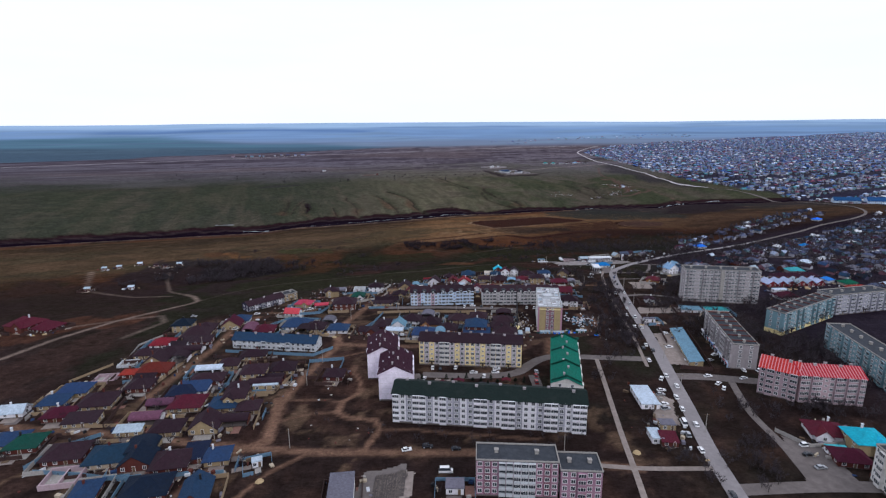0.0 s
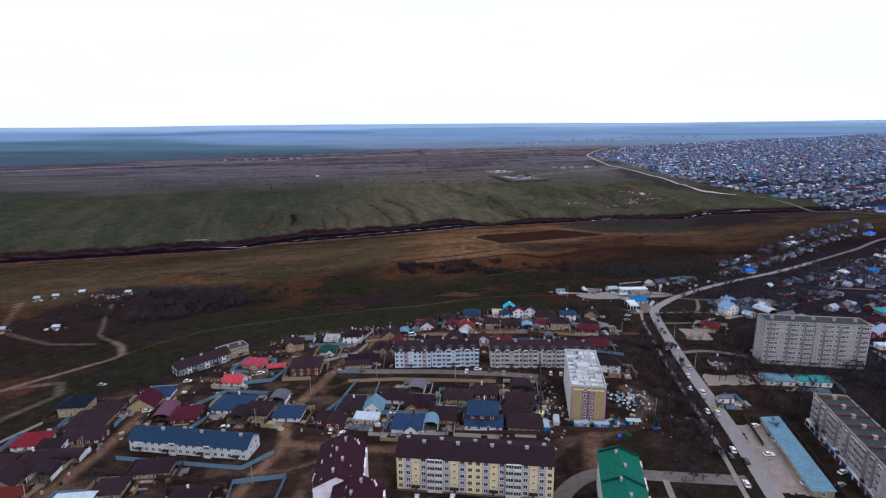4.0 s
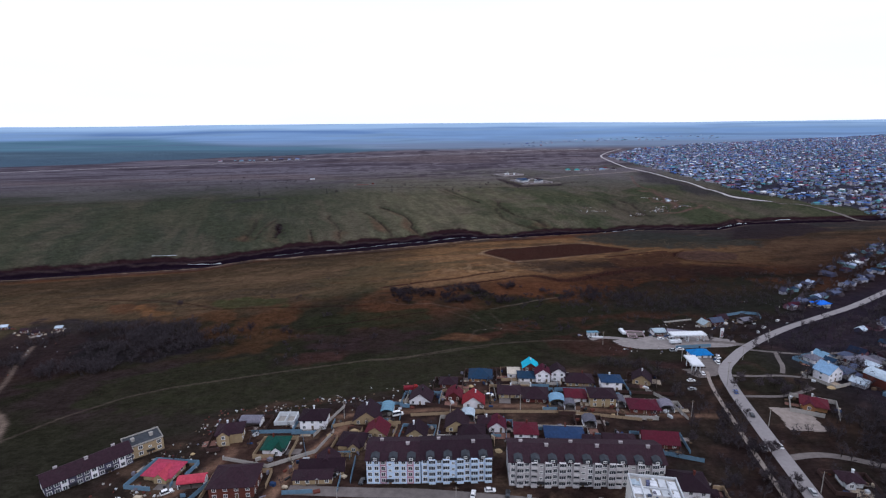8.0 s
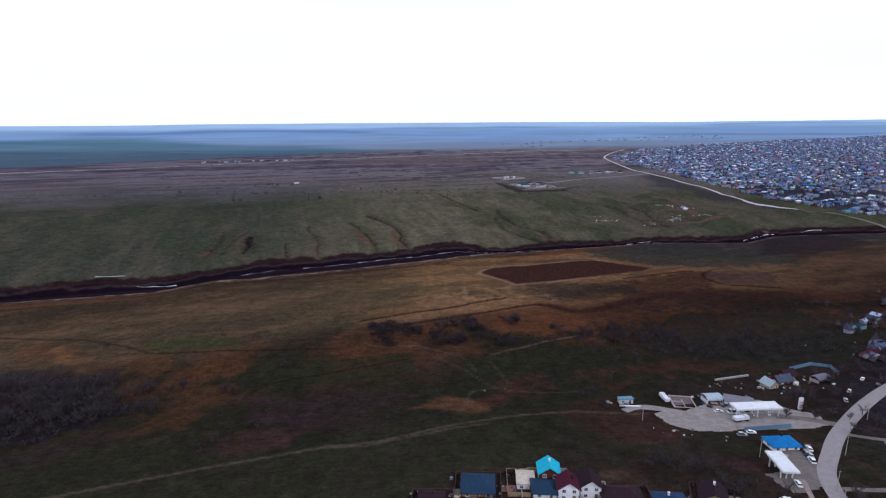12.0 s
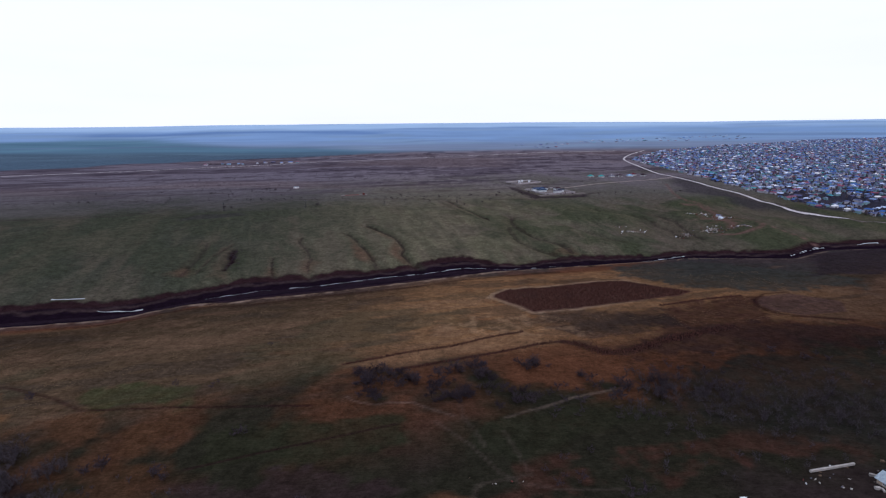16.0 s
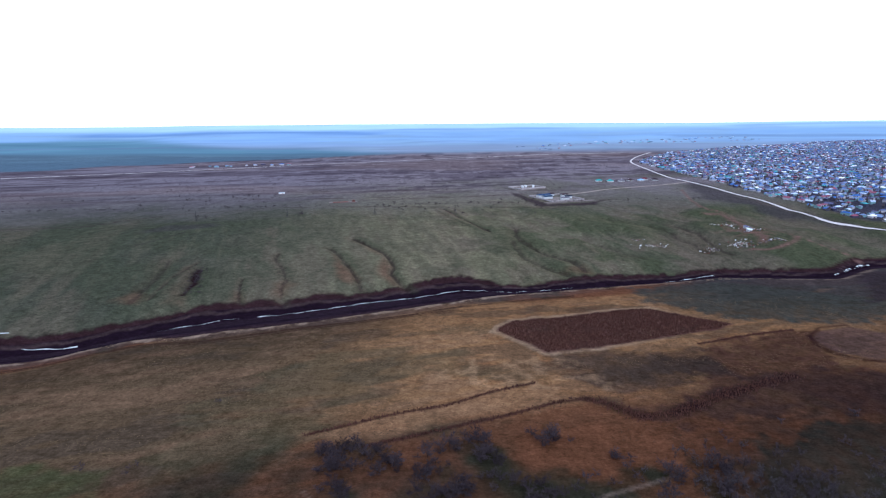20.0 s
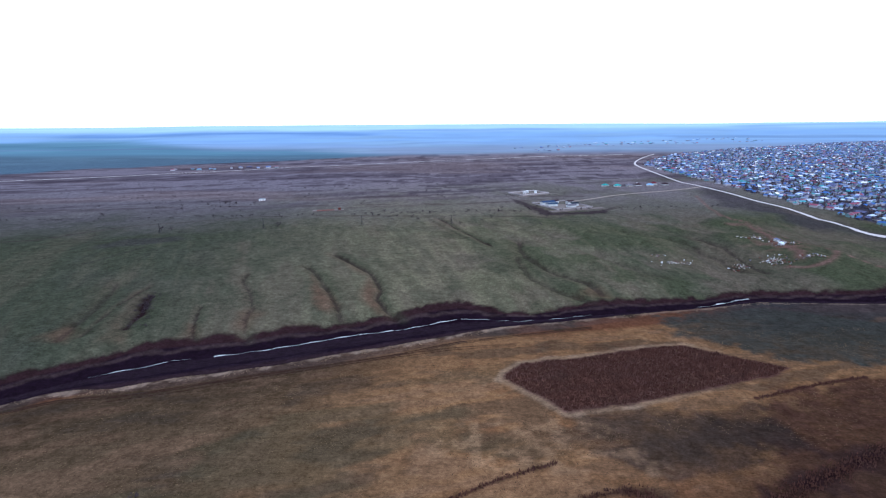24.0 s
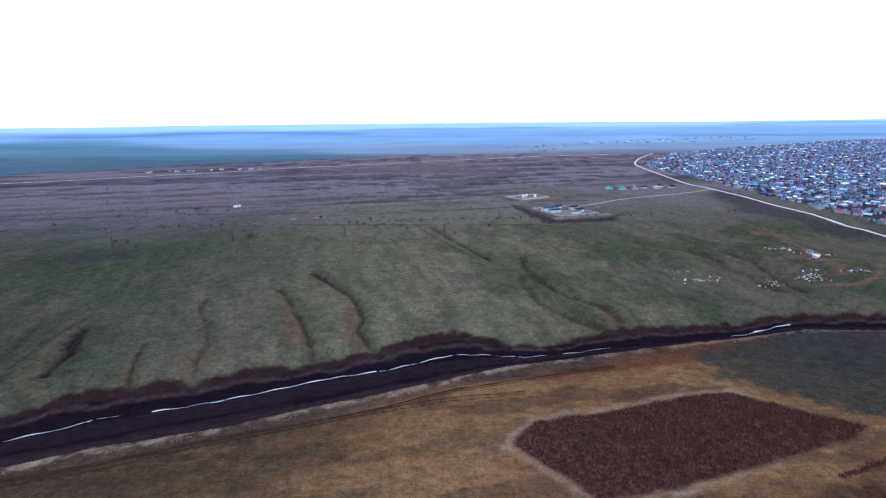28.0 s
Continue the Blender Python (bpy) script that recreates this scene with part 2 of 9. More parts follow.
def base_height(x, y):
    return smooth_interp(valley(x, y), PROFILE_U, PROFILE_Z)


def path_distance(x, y, points):
    best = np.full(x.shape, 1e9)
    for (ax, ay), (bx, by) in zip(points[:-1], points[1:]):
        dx, dy = bx - ax, by - ay
        t = np.clip(((x - ax) * dx + (y - ay) * dy) / (dx * dx + dy * dy), 0, 1)
        best = np.minimum(best, np.hypot(x - ax - t * dx, y - ay - t * dy))
    return best


def inside(x, y, points):
    """How far a place lies within an outline, in metres; negative outside it."""
    hit = np.zeros(x.shape, bool)
    for (ax, ay), (bx, by) in zip(points, points[1:] + points[:1]):
        cross = (ay > y) != (by > y)
        hit ^= cross & (x < (bx - ax) * (y - ay) / ((by - ay) if by != ay else 1e-9) + ax)
    d = path_distance(x, y, points + points[:1])
    return np.where(hit, d, -d)


def lattice(x, y, size, seed):
    gx, gy = x / size + 1000, y / size + 1000
    ix, iy = np.floor(gx).astype(np.int64), np.floor(gy).astype(np.int64)
    fx, fy = gx - ix, gy - iy
    fx, fy = fx * fx * (3 - 2 * fx), fy * fy * (3 - 2 * fy)

    def rnd(i, j):
        h = (i * 374761393 + j * 668265263 + seed * 1442695041) & 0x7FFFFFFF
        h = ((h ^ (h >> 13)) * 1274126177) & 0x7FFFFFFF
        return ((h ^ (h >> 16)) & 0xFFFF) / 65535.0
    return (rnd(ix, iy) * (1 - fx) + rnd(ix + 1, iy) * fx) * (1 - fy) + (rnd(ix, iy + 1) * (1 - fx) + rnd(ix + 1, iy + 1) * fx) * fy


def fractal(x, y, size, seed, octaves=4):
    total, weight, w = 0, 0, 1.0
    for i in range(octaves):
        total = total + w * lattice(x, y, size / 2 ** i, seed + 17 * i)
        weight += w
        w *= 0.55
    return total / weight


def step(v, a, b):
    t = np.clip((v - a) / (b - a), 0, 1)
    return t * t * (3 - 2 * t)


# lines of water down the far slope: way, width, depth, strength of colour
GULLIES = [([(-236, 926), (-232, 911), (-225, 895), (-226, 884), (-224, 872)], 4.4, 3.0, 1.0), ([(-187, 913), (-185, 903), (-179, 884), (-173, 868)], 1.6, 1.4, 0.65), ([(-175, 982), (-174, 966), (-160, 945), (-146, 915), (-145, 897), (-138, 874)], 2.2, 1.6, 0.45),
           ([(-126, 1006), (-119, 998), (-105, 974), (-92, 950), (-80, 926), (-73, 907)], 2.8, 3.0, 0.55), ([(-110, 1048), (-103, 1041), (-89, 1025), (-75, 1009), (-63, 997), (-56, 981), (-48, 961), (-50, 944), (-41, 928), (-31, 917)], 2.8, 3.2, 0.65),
           ([(-8, 1208), (3, 1190), (17, 1156), (47, 1100), (58, 1082)], 1.7, 1.2, 0.9), ([(-14, 1192), (8, 1150), (30, 1112)], 1.2, 0.7, 0.5), ([(91, 1107), (88, 1070), (91, 1041), (106, 1018), (119, 1005), (140, 988), (149, 969)], 4.5, 3.6, 0.55), ([(80, 1040), (84, 1015), (89, 994), (111, 967), (128, 958)], 4.0, 2.4, 0.4),
           ([(-274, 944), (-265, 917), (-259, 890), (-258, 868), (-256, 846)], 3.0, 1.6, 0.4), ([(-243, 944), (-245, 932), (-247, 902), (-245, 871), (-244, 852)], 1.0, 0.9, 0.6), ([(225, 1140), (258, 1120), (282, 1104), (305, 1070), (312, 1040)], 7, 4.0, 0.3), ([(170, 1060), (190, 1030), (222, 1005)], 7, 3.0, 0.2), ([(300, 1130), (318, 1100), (324, 1066), (330, 1030)], 4, 2.5, 0.5)]
# brown soil washed out beside them
WASHES = [([(-83, 911), (-78, 925), (-92, 950), (-108, 972), (-116, 985), (-112, 959), (-104, 931), (-92, 914)], 0.85), ([(-38, 919), (-44, 930), (-52, 945), (-50, 960), (-62, 985), (-66, 968), (-64, 948), (-56, 930), (-46, 918)], 0.85), ([(-150, 880), (-136, 884), (-134, 905), (-146, 918), (-156, 905)], 0.6),
          ([(-232, 850), (-214, 852), (-218, 868), (-230, 872)], 0.35), ([(-272, 846), (-246, 842), (-246, 860), (-262, 870)], 0.6), ([(-60, 985), (-74, 1004), (-100, 1034), (-116, 1044), (-96, 1022), (-72, 992)], 0.5), ([(-182, 866), (-166, 868), (-176, 884), (-184, 882)], 0.6), ([(120, 956), (156, 962), (150, 982), (128, 972)], 0.6)]
# the river bed: its far and near edge, the stream and the wheel track, as distances from the river line
BED_X = [-420, -340, -298, -245, -219, -208, -192, -170, -136, -103, -80, -57, -26, -5, 21, 61, 83, 107, 132, 156, 204, 258, 311, 384, 480, 700]
BED_FAR = [22, 26, 20, 24, 22, 27, 28, 24, 19, 22, 17.5, 18, 21.6, 28, 29, 13, 11, 15, 20, 20, 14, 14, 15, 18, 20, 20]
EDGE_X, BED_NEAR = [-420, -224, -188, -165, -135, -112, -86, -54, -20, 13, 58, 92, 129, 196, 300, 700], [-16, -22, -36, -36, -39, -41, -40, -37, -37, -34, -19, -12.6, -8, -5, -8, -8]
STREAM_X, STREAM_OFF = [-300, -262, -220, -189, -177, -161, -130, -97, -62, -24, 17, 39, 68, 104, 132, 240, 282, 416, 474], [11, 5, 2, 2.5, 6, 1.7, -0.4, 0.9, 4.2, 2, 7.9, 6.2, -0.6, 1, 3.8, 0.7, 6.8, 6.5, 7.8]
RUT_X, RUT_OFF = [-420, -214, -182, -162, -137, -110, -82, -51, -18, 17, 55, 96, 140], [-30, -38, -48, -52, -52.6, -54.6, -54, -55, -54, -48, -42, -34, -28]


def height(x, y):
    x, y = np.asarray(x, float), np.asarray(y, float)
    u = valley(x, y)
    h = base_height(x, y)
    slope = step(u, 940, 990) * (1 - step(u, 1130, 1260))
    h = h + slope * (fractal(0.8 * x + 0.45 * y, 0.7 * y - 0.3 * x, 60, 5, 4) - 0.5) * (4 + 16 * step(x, 0, 120))
    for points, width, depth, bare in GULLIES:
        h = h - depth * np.exp(-(path_distance(x, y, points) / width) ** 2)
    far = step(y, 1300, 2600)
    h = h + far * (fractal(x, y, 700, 9, 3) - 0.5) * 26 * (1 - step(y, 3900, 4300))
    h = h + step(y, 3300, 4100) * ((fractal(x, y * 2, 900, 21, 2) - 0.5) * 12 + 21 - 5 * step(x, -600, 1200))
    field = step(u, 560, 640) * (1 - step(u, 890, 905))
    h = h + field * (fractal(x, y, 40, 31, 3) - 0.5) * 1.1
    off = y - river_y(x)
    near_edge, far_edge = np.interp(x, EDGE_X, BED_NEAR), np.interp(x, BED_X, BED_FAR)
    ragged = 5 * (fractal(x, y, 14, 33, 3) - 0.5)
    h = h - 0.9 * np.exp(-((off - np.interp(x, STREAM_X, STREAM_OFF)) / 2.2) ** 2)
    h = h + step(near_edge - off, -1, 3) * (1 - step(near_edge - off, 6, 14)) * (0.5 + 1.0 * fractal(x, y, 9, 34, 2))
    h = h - 1.1 * step(off + ragged, near_edge * 0.62, near_edge * 0.62 + 2.5) * (1 - step(off, -2, 0)) * step(-near_edge, 14, 26)
    h = h + 1.2 * step(off + ragged, far_edge - 3, far_edge + 1) * (1 - step(off, far_edge + 10, far_edge + 40)) + 0.8 * step(off + ragged, far_edge * 0.55, far_edge * 0.55 + 2) * (1 - step(off, far_edge + 10, far_edge + 40))
    return h




def spread(lo, hi, fine, limits, growth=1.055):
    vals = list(np.arange(lo, hi + 0.01, fine))
    s, v = fine, vals[-1]
    while v < limits[1]:
        s *= growth
        v += min(s, 90)
        vals.append(v)
    s, v = fine, vals[0]
    while v > limits[0]:
        s *= growth
        v -= min(s, 90)
        vals.insert(0, v)
    return np.array(vals)


DIRT_TRACKS = [([(-300, 215), (-246, 273), (-238, 306), (-223, 339), (-205, 364), (-192, 384), (-190, 393), (-202, 412), (-214, 424)], 2.0, 0.9), ([(-214, 424), (-229, 436), (-242, 450), (-256, 476), (-270, 500), (-285, 534)], 1.3, 0.7),
               ([(-190, 392), (-178, 420), (-162, 442), (-144, 454), (-118, 463), (-86, 474), (-46, 486), (-17, 491), (13, 504), (45, 513), (75, 517), (110, 512)], 1.0, 0.24),
               ([(-42, 489), (-27, 486), (-10, 492), (14, 501), (31, 505)], 0.9, 0.2), ([(-45, 626), (-40, 621), (-30, 618), (-20, 619), (-8, 620), (2, 613), (15, 606)], 0.9, 0.25), ([(6, 600), (23, 578), (35, 554), (43, 546), (59, 541), (82, 541)], 0.9, 0.12), ([(42, 604), (55, 612), (71, 620), (82, 627), (105, 636)], 1.1, 0.2),
               ([(-227, 422), (-262, 430), (-330, 470), (-370, 540)], 2.0, 0.5), ([(-246, 330), (-215, 345), (-196, 350), (-186, 335), (-196, 305)], 2.0, 0.45),
               ([(20, 520), (26, 545), (48, 552), (40, 590)], 1.2, 0.1), ([(58, 612), (80, 626), (98, 633), (113, 639)], 1.2, 0.2), ([(30, 575), (26, 590), (20, 604), (18, 620)], 1.2, 0.1)]
SOIL_ROADS = [([(-139, 225), (-134, 263), (-131, 282), (-133, 315), (-125, 340)], 4.2, 0.8), ([(-80, 182), (-71, 189), (-74, 221), (-69, 250), (-60, 286), (-66, 310), (-56, 348), (-52, 371), (-38, 402)], 4, 0.9),
              ([(-200, 204), (-136, 195), (-86, 186), (-50, 181), (-18, 180), (14, 179), (47, 172), (71, 167)], 3.5, 0.85), ([(-47, 410), (-9, 414), (19, 418), (56, 417), (103, 407), (128, 405)], 3, 0.7),
              ([(-46, 257), (-46, 251), (-40, 239), (-39, 229), (-46, 219), (-46, 210), (-41, 206), (-29, 204), (-26, 197), (-31, 181)], 2.0, 0.95), ([(-73, 221), (-59, 222), (-47, 220)], 1.0, 0.6), ([(-71, 203), (-60, 209), (-47, 211)], 1.2, 0.7), ([(-67, 268), (-55, 269), (-42, 276)], 1.6, 0.7), ([(-26, 197), (-12, 196), (5, 193), (40, 187)], 1.3, 0.6), ([(-69, 189), (-72, 196), (-72, 203), (-75, 214), (-77, 223)], 2.4, 0.8), ([(-70, 155), (-64, 168), (-53, 180)], 1.6, 0.8), ([(-80, 182), (-90, 165), (-95, 140)], 2.5, 0.7),
              ([(60, 266), (64, 290), (86, 300), (100, 318), (92, 330)], 6, 0.7), ([(-120, 350), (-95, 345), (-80, 380), (-88, 400)], 4, 0.6), ([(-60, 286), (-40, 284), (-20, 282), (10, 284)], 4, 0.7)]
PLOUGHED = [(48, 812), (52, 822), (62, 834), (84, 841), (111, 847), (164, 863), (178, 865), (203, 848), (230, 828), (214, 817), (196, 811), (169, 802), (142, 790), (114, 782), (90, 776), (78, 774), (70, 786), (58, 801)]
REED_LINES = [([(-57, 669), (-15, 690), (11, 699), (37, 714), (64, 727)], 1.1), ([(-25, 660), (11, 675), (46, 690), (77, 705), (92, 708)], 1.4), ([(92, 708), (104, 700), (114, 689), (134, 693), (165, 711), (203, 730), (222, 738)], 3.6),
              ([(187, 788), (223, 802), (268, 815)], 1.1), ([(-318, 642), (-250, 637), (-212, 623), (-188, 610), (-128, 615), (-63, 616)], 1.2), ([(-104, 559), (-71, 574), (-14, 598)], 1.0), ([(272, 802), (266, 785), (268, 770), (281, 761), (320, 752)], 2.4), ([(272, 802), (290, 820), (314, 826)], 1.5),
              ([(-185, 788), (-144, 802), (-101, 821), (-49, 840), (13, 860), (60, 868)], 0.8), ([(-185, 783), (-144, 797), (-101, 816), (-49, 836), (13, 856), (60, 865)], 0.6)]
# stands of plants on the valley floor: outline, colour, amount, ragged edge
STANDS = [([(-420, 150), (-215, 150), (-205, 205), (-190, 250), (-178, 330), (-200, 380), (-250, 470), (-420, 520)], (0.05, 0.034, 0.024), 0.8, 40),
          ([(-330, 600), (-230, 585), (-190, 562), (-160, 545), (-148, 528), (-180, 495), (-250, 480), (-330, 500)], (0.028, 0.025, 0.026), 0.8, 18), ([(116, 224), (121, 216), (130, 217), (133, 226), (127, 236)], (0.1, 0.06, 0.042), 0.8, 5), ([(118, 218), (123, 214), (129, 217), (124, 220)], (0.3, 0.2, 0.11), 0.8, 3),
          ([(-210, 589), (-184, 603), (-130, 603), (-113, 589), (-109, 555), (-93, 505), (-53, 503), (-48, 492), (-93, 492), (-108, 515), (-136, 510), (-150, 541), (-188, 575)], (0.105, 0.054, 0.023), 0.65, 44), ([(-290, 626), (-242, 624), (-234, 604), (-270, 600)], (0.12, 0.055, 0.025), 0.7, 16), ([(-95, 528), (-60, 532), (-47, 509), (-88, 508)], (0.05, 0.034, 0.034), 0.75, 14),
          ([(30, 520), (75, 545), (130, 560), (190, 560), (215, 590), (160, 600), (90, 575), (40, 555)], (0.085, 0.042, 0.024), 0.8, 26), ([(70, 520), (100, 530), (120, 500), (110, 480), (80, 490)], (0.07, 0.036, 0.024), 0.75, 16), ([(110, 480), (190, 470), (150, 450), (115, 460)], (0.05, 0.028, 0.022), 0.8, 14),
          ([(-116, 595), (-55, 599), (-10, 609), (-8, 576), (-48, 563), (-102, 557)], (0.04, 0.044, 0.019), 0.85, 12), ([(-190, 476), (-134, 500), (-107, 508), (-91, 487), (-49, 490), (10, 525), (60, 510), (60, 470), (11, 440), (-60, 415), (-150, 420), (-190, 440)], (0.04, 0.044, 0.019), 0.8, 20),
          ([(-206, 626), (-176, 645), (-134, 643), (-128, 615), (-187, 613)], (0.045, 0.055, 0.02), 0.7, 14), ([(-104, 552), (-47, 558), (-6, 544), (-13, 523), (-49, 493), (-84, 492)], (0.055, 0.036, 0.03), 0.7, 24),
          ([(9, 667), (46, 686), (92, 704), (112, 686), (126, 660), (116, 642), (73, 637), (43, 650)], (0.13, 0.06, 0.026), 0.85, 14), ([(177, 775), (235, 809), (286, 814), (266, 754), (318, 735), (286, 693), (236, 705), (192, 717), (146, 692), (112, 692), (153, 724)], (0.075, 0.037, 0.021), 0.85, 24),
          ([(75, 766), (188, 786), (183, 746), (117, 731)], (0.075, 0.048, 0.028), 0.75, 14), ([(26, 596), (70, 621), (136, 622), (124, 600), (81, 587), (44, 563), (22, 568)], (0.036, 0.04, 0.018), 0.85, 12),
          ([(178, 925), (280, 950), (429, 881), (400, 843), (309, 825), (245, 831), (188, 880)], (0.046, 0.05, 0.038), 0.85, 24), ([(430, 980), (540, 1026), (560, 940), (429, 881), (372, 881)], (0.036, 0.028, 0.027), 0.9, 14),
          ([(140, 655), (200, 690), (300, 690), (340, 640), (260, 580), (180, 570), (120, 600)], (0.03, 0.034, 0.021), 0.8, 30), ([(-330, 470), (-260, 420), (-230, 440), (-225, 480), (-260, 560), (-330, 590)], (0.05, 0.034, 0.028), 0.7, 24),
          ([(-300, 300), (-250, 300), (-215, 330), (-195, 350), (-215, 372), (-260, 350)], (0.13, 0.06, 0.03), 0.75, 22), ([(-240, 210), (-205, 220), (-195, 280), (-195, 330), (-225, 320), (-250, 260)], (0.075, 0.045, 0.03), 0.7, 20), ([(-70, 190), (-36, 190), (-30, 205), (-48, 215), (-52, 250), (-66, 240)], (0.03, 0.03, 0.02), 0.8, 10),
          ([(60, 190), (74, 175), (100, 178), (104, 230), (98, 256), (76, 256)], (0.034, 0.036, 0.02), 0.7, 10), ([(106, 160), (124, 160), (130, 186), (138, 225), (118, 234), (110, 200)], (0.03, 0.034, 0.018), 0.8, 8), ([(-15, 172), (10, 172), (60, 182), (56, 190), (-12, 200)], (0.036, 0.036, 0.022), 0.7, 6)]
STANDS += [([(215, 500), (250, 530), (300, 565), (320, 555), (280, 510), (235, 485)], (0.1, 0.05, 0.026), 0.7, 14), ([(-98, 392), (-102, 410), (-84, 424), (-60, 428), (-18, 440), (-2, 448), (-4, 442), (-40, 428), (-82, 416), (-92, 396)], (0.1, 0.06, 0.04), 0.75, 8), ([(-261, 613), (-261, 623), (-242, 613), (-215, 600), (-240, 598)], (0.17, 0.088, 0.034), 0.8, 10), ([(-187, 581), (-160, 600), (-127, 597), (-111, 554), (-127, 548), (-150, 574)], (0.115, 0.06, 0.025), 0.65, 18), ([(-8, 523), (2, 535), (14, 541), (25, 531), (33, 524), (35, 519), (11, 522)], (0.17, 0.085, 0.04), 0.8, 6), ([(-98, 492), (-90, 511), (-51, 504), (-61, 490), (-86, 483)], (0.085, 0.046, 0.034), 0.75, 14),
           ([(40, 655), (60, 680), (110, 678), (130, 655), (112, 640), (60, 640)], (0.15, 0.066, 0.028), 0.8, 12), ([(-60, 668), (10, 700), (66, 728), (92, 708), (40, 690), (-20, 664)], (0.21, 0.125, 0.06), 0.6, 8), ([(84, 735), (150, 760), (186, 778), (186, 740), (150, 720), (110, 715)], (0.05, 0.036, 0.025), 0.75, 16), ([(110, 700), (150, 716), (190, 740), (260, 745), (330, 735), (330, 690), (240, 690), (180, 690), (130, 680)], (0.05, 0.031, 0.021), 0.7, 22), ([(60, 745), (90, 765), (150, 772), (180, 760), (150, 735), (100, 722)], (0.06, 0.044, 0.028), 0.6, 14),
           ([(-41, 237), (-31, 237), (-28, 227), (-39, 226)], (0.3, 0.19, 0.11), 0.85, 4), ([(-76, 240), (-41, 239), (-38, 224), (-71, 225)], (0.1, 0.052, 0.034), 0.8, 6), ([(-90, 212), (-77, 212), (-68, 188), (-82, 186)], (0.14, 0.07, 0.046), 0.8, 5), ([(124, 237), (135, 231), (130, 213), (118, 213)], (0.13, 0.08, 0.05), 0.8, 6), ([(78, 254), (84, 306), (112, 360), (130, 410), (134, 400), (118, 330), (110, 268)], (0.07, 0.048, 0.038), 0.8, 8)]
TOWN = [(-215, 60), (-205, 205), (-185, 250), (-176, 300), (-165, 335), (-140, 352), (-128, 385), (-60, 418), (-2, 436), (20, 462), (70, 468), (120, 462), (330, 640), (700, 880), (900, 700), (700, 60)]
# the ground carries its own plants and soils: tussock grass, dry stalks, bare earth, plough, silt; haze is mixed into
# the far heath and crop
GRASS, DRY, RUST, SOIL, PALE = (0.036, 0.036, 0.018), (0.235, 0.132, 0.055), (0.135, 0.06, 0.025), (0.056, 0.04, 0.034), (0.34, 0.26, 0.2)
HEATH_X, HEATH_Y = [-1500, -1070, -1024, -911, -828, -696, -541, -376, -183, 100, 500], [1650, 1807, 1930, 1989, 2128, 2218, 2297, 2400, 2439, 2560, 2700]
SILT, PLOUGH, HAZED_HEATH, HAZED_CROP, TURF = (0.014, 0.0085, 0.01), (0.088, 0.043, 0.033), (0.185, 0.168, 0.166), (0.098, 0.17, 0.23), (0.112, 0.116, 0.068)


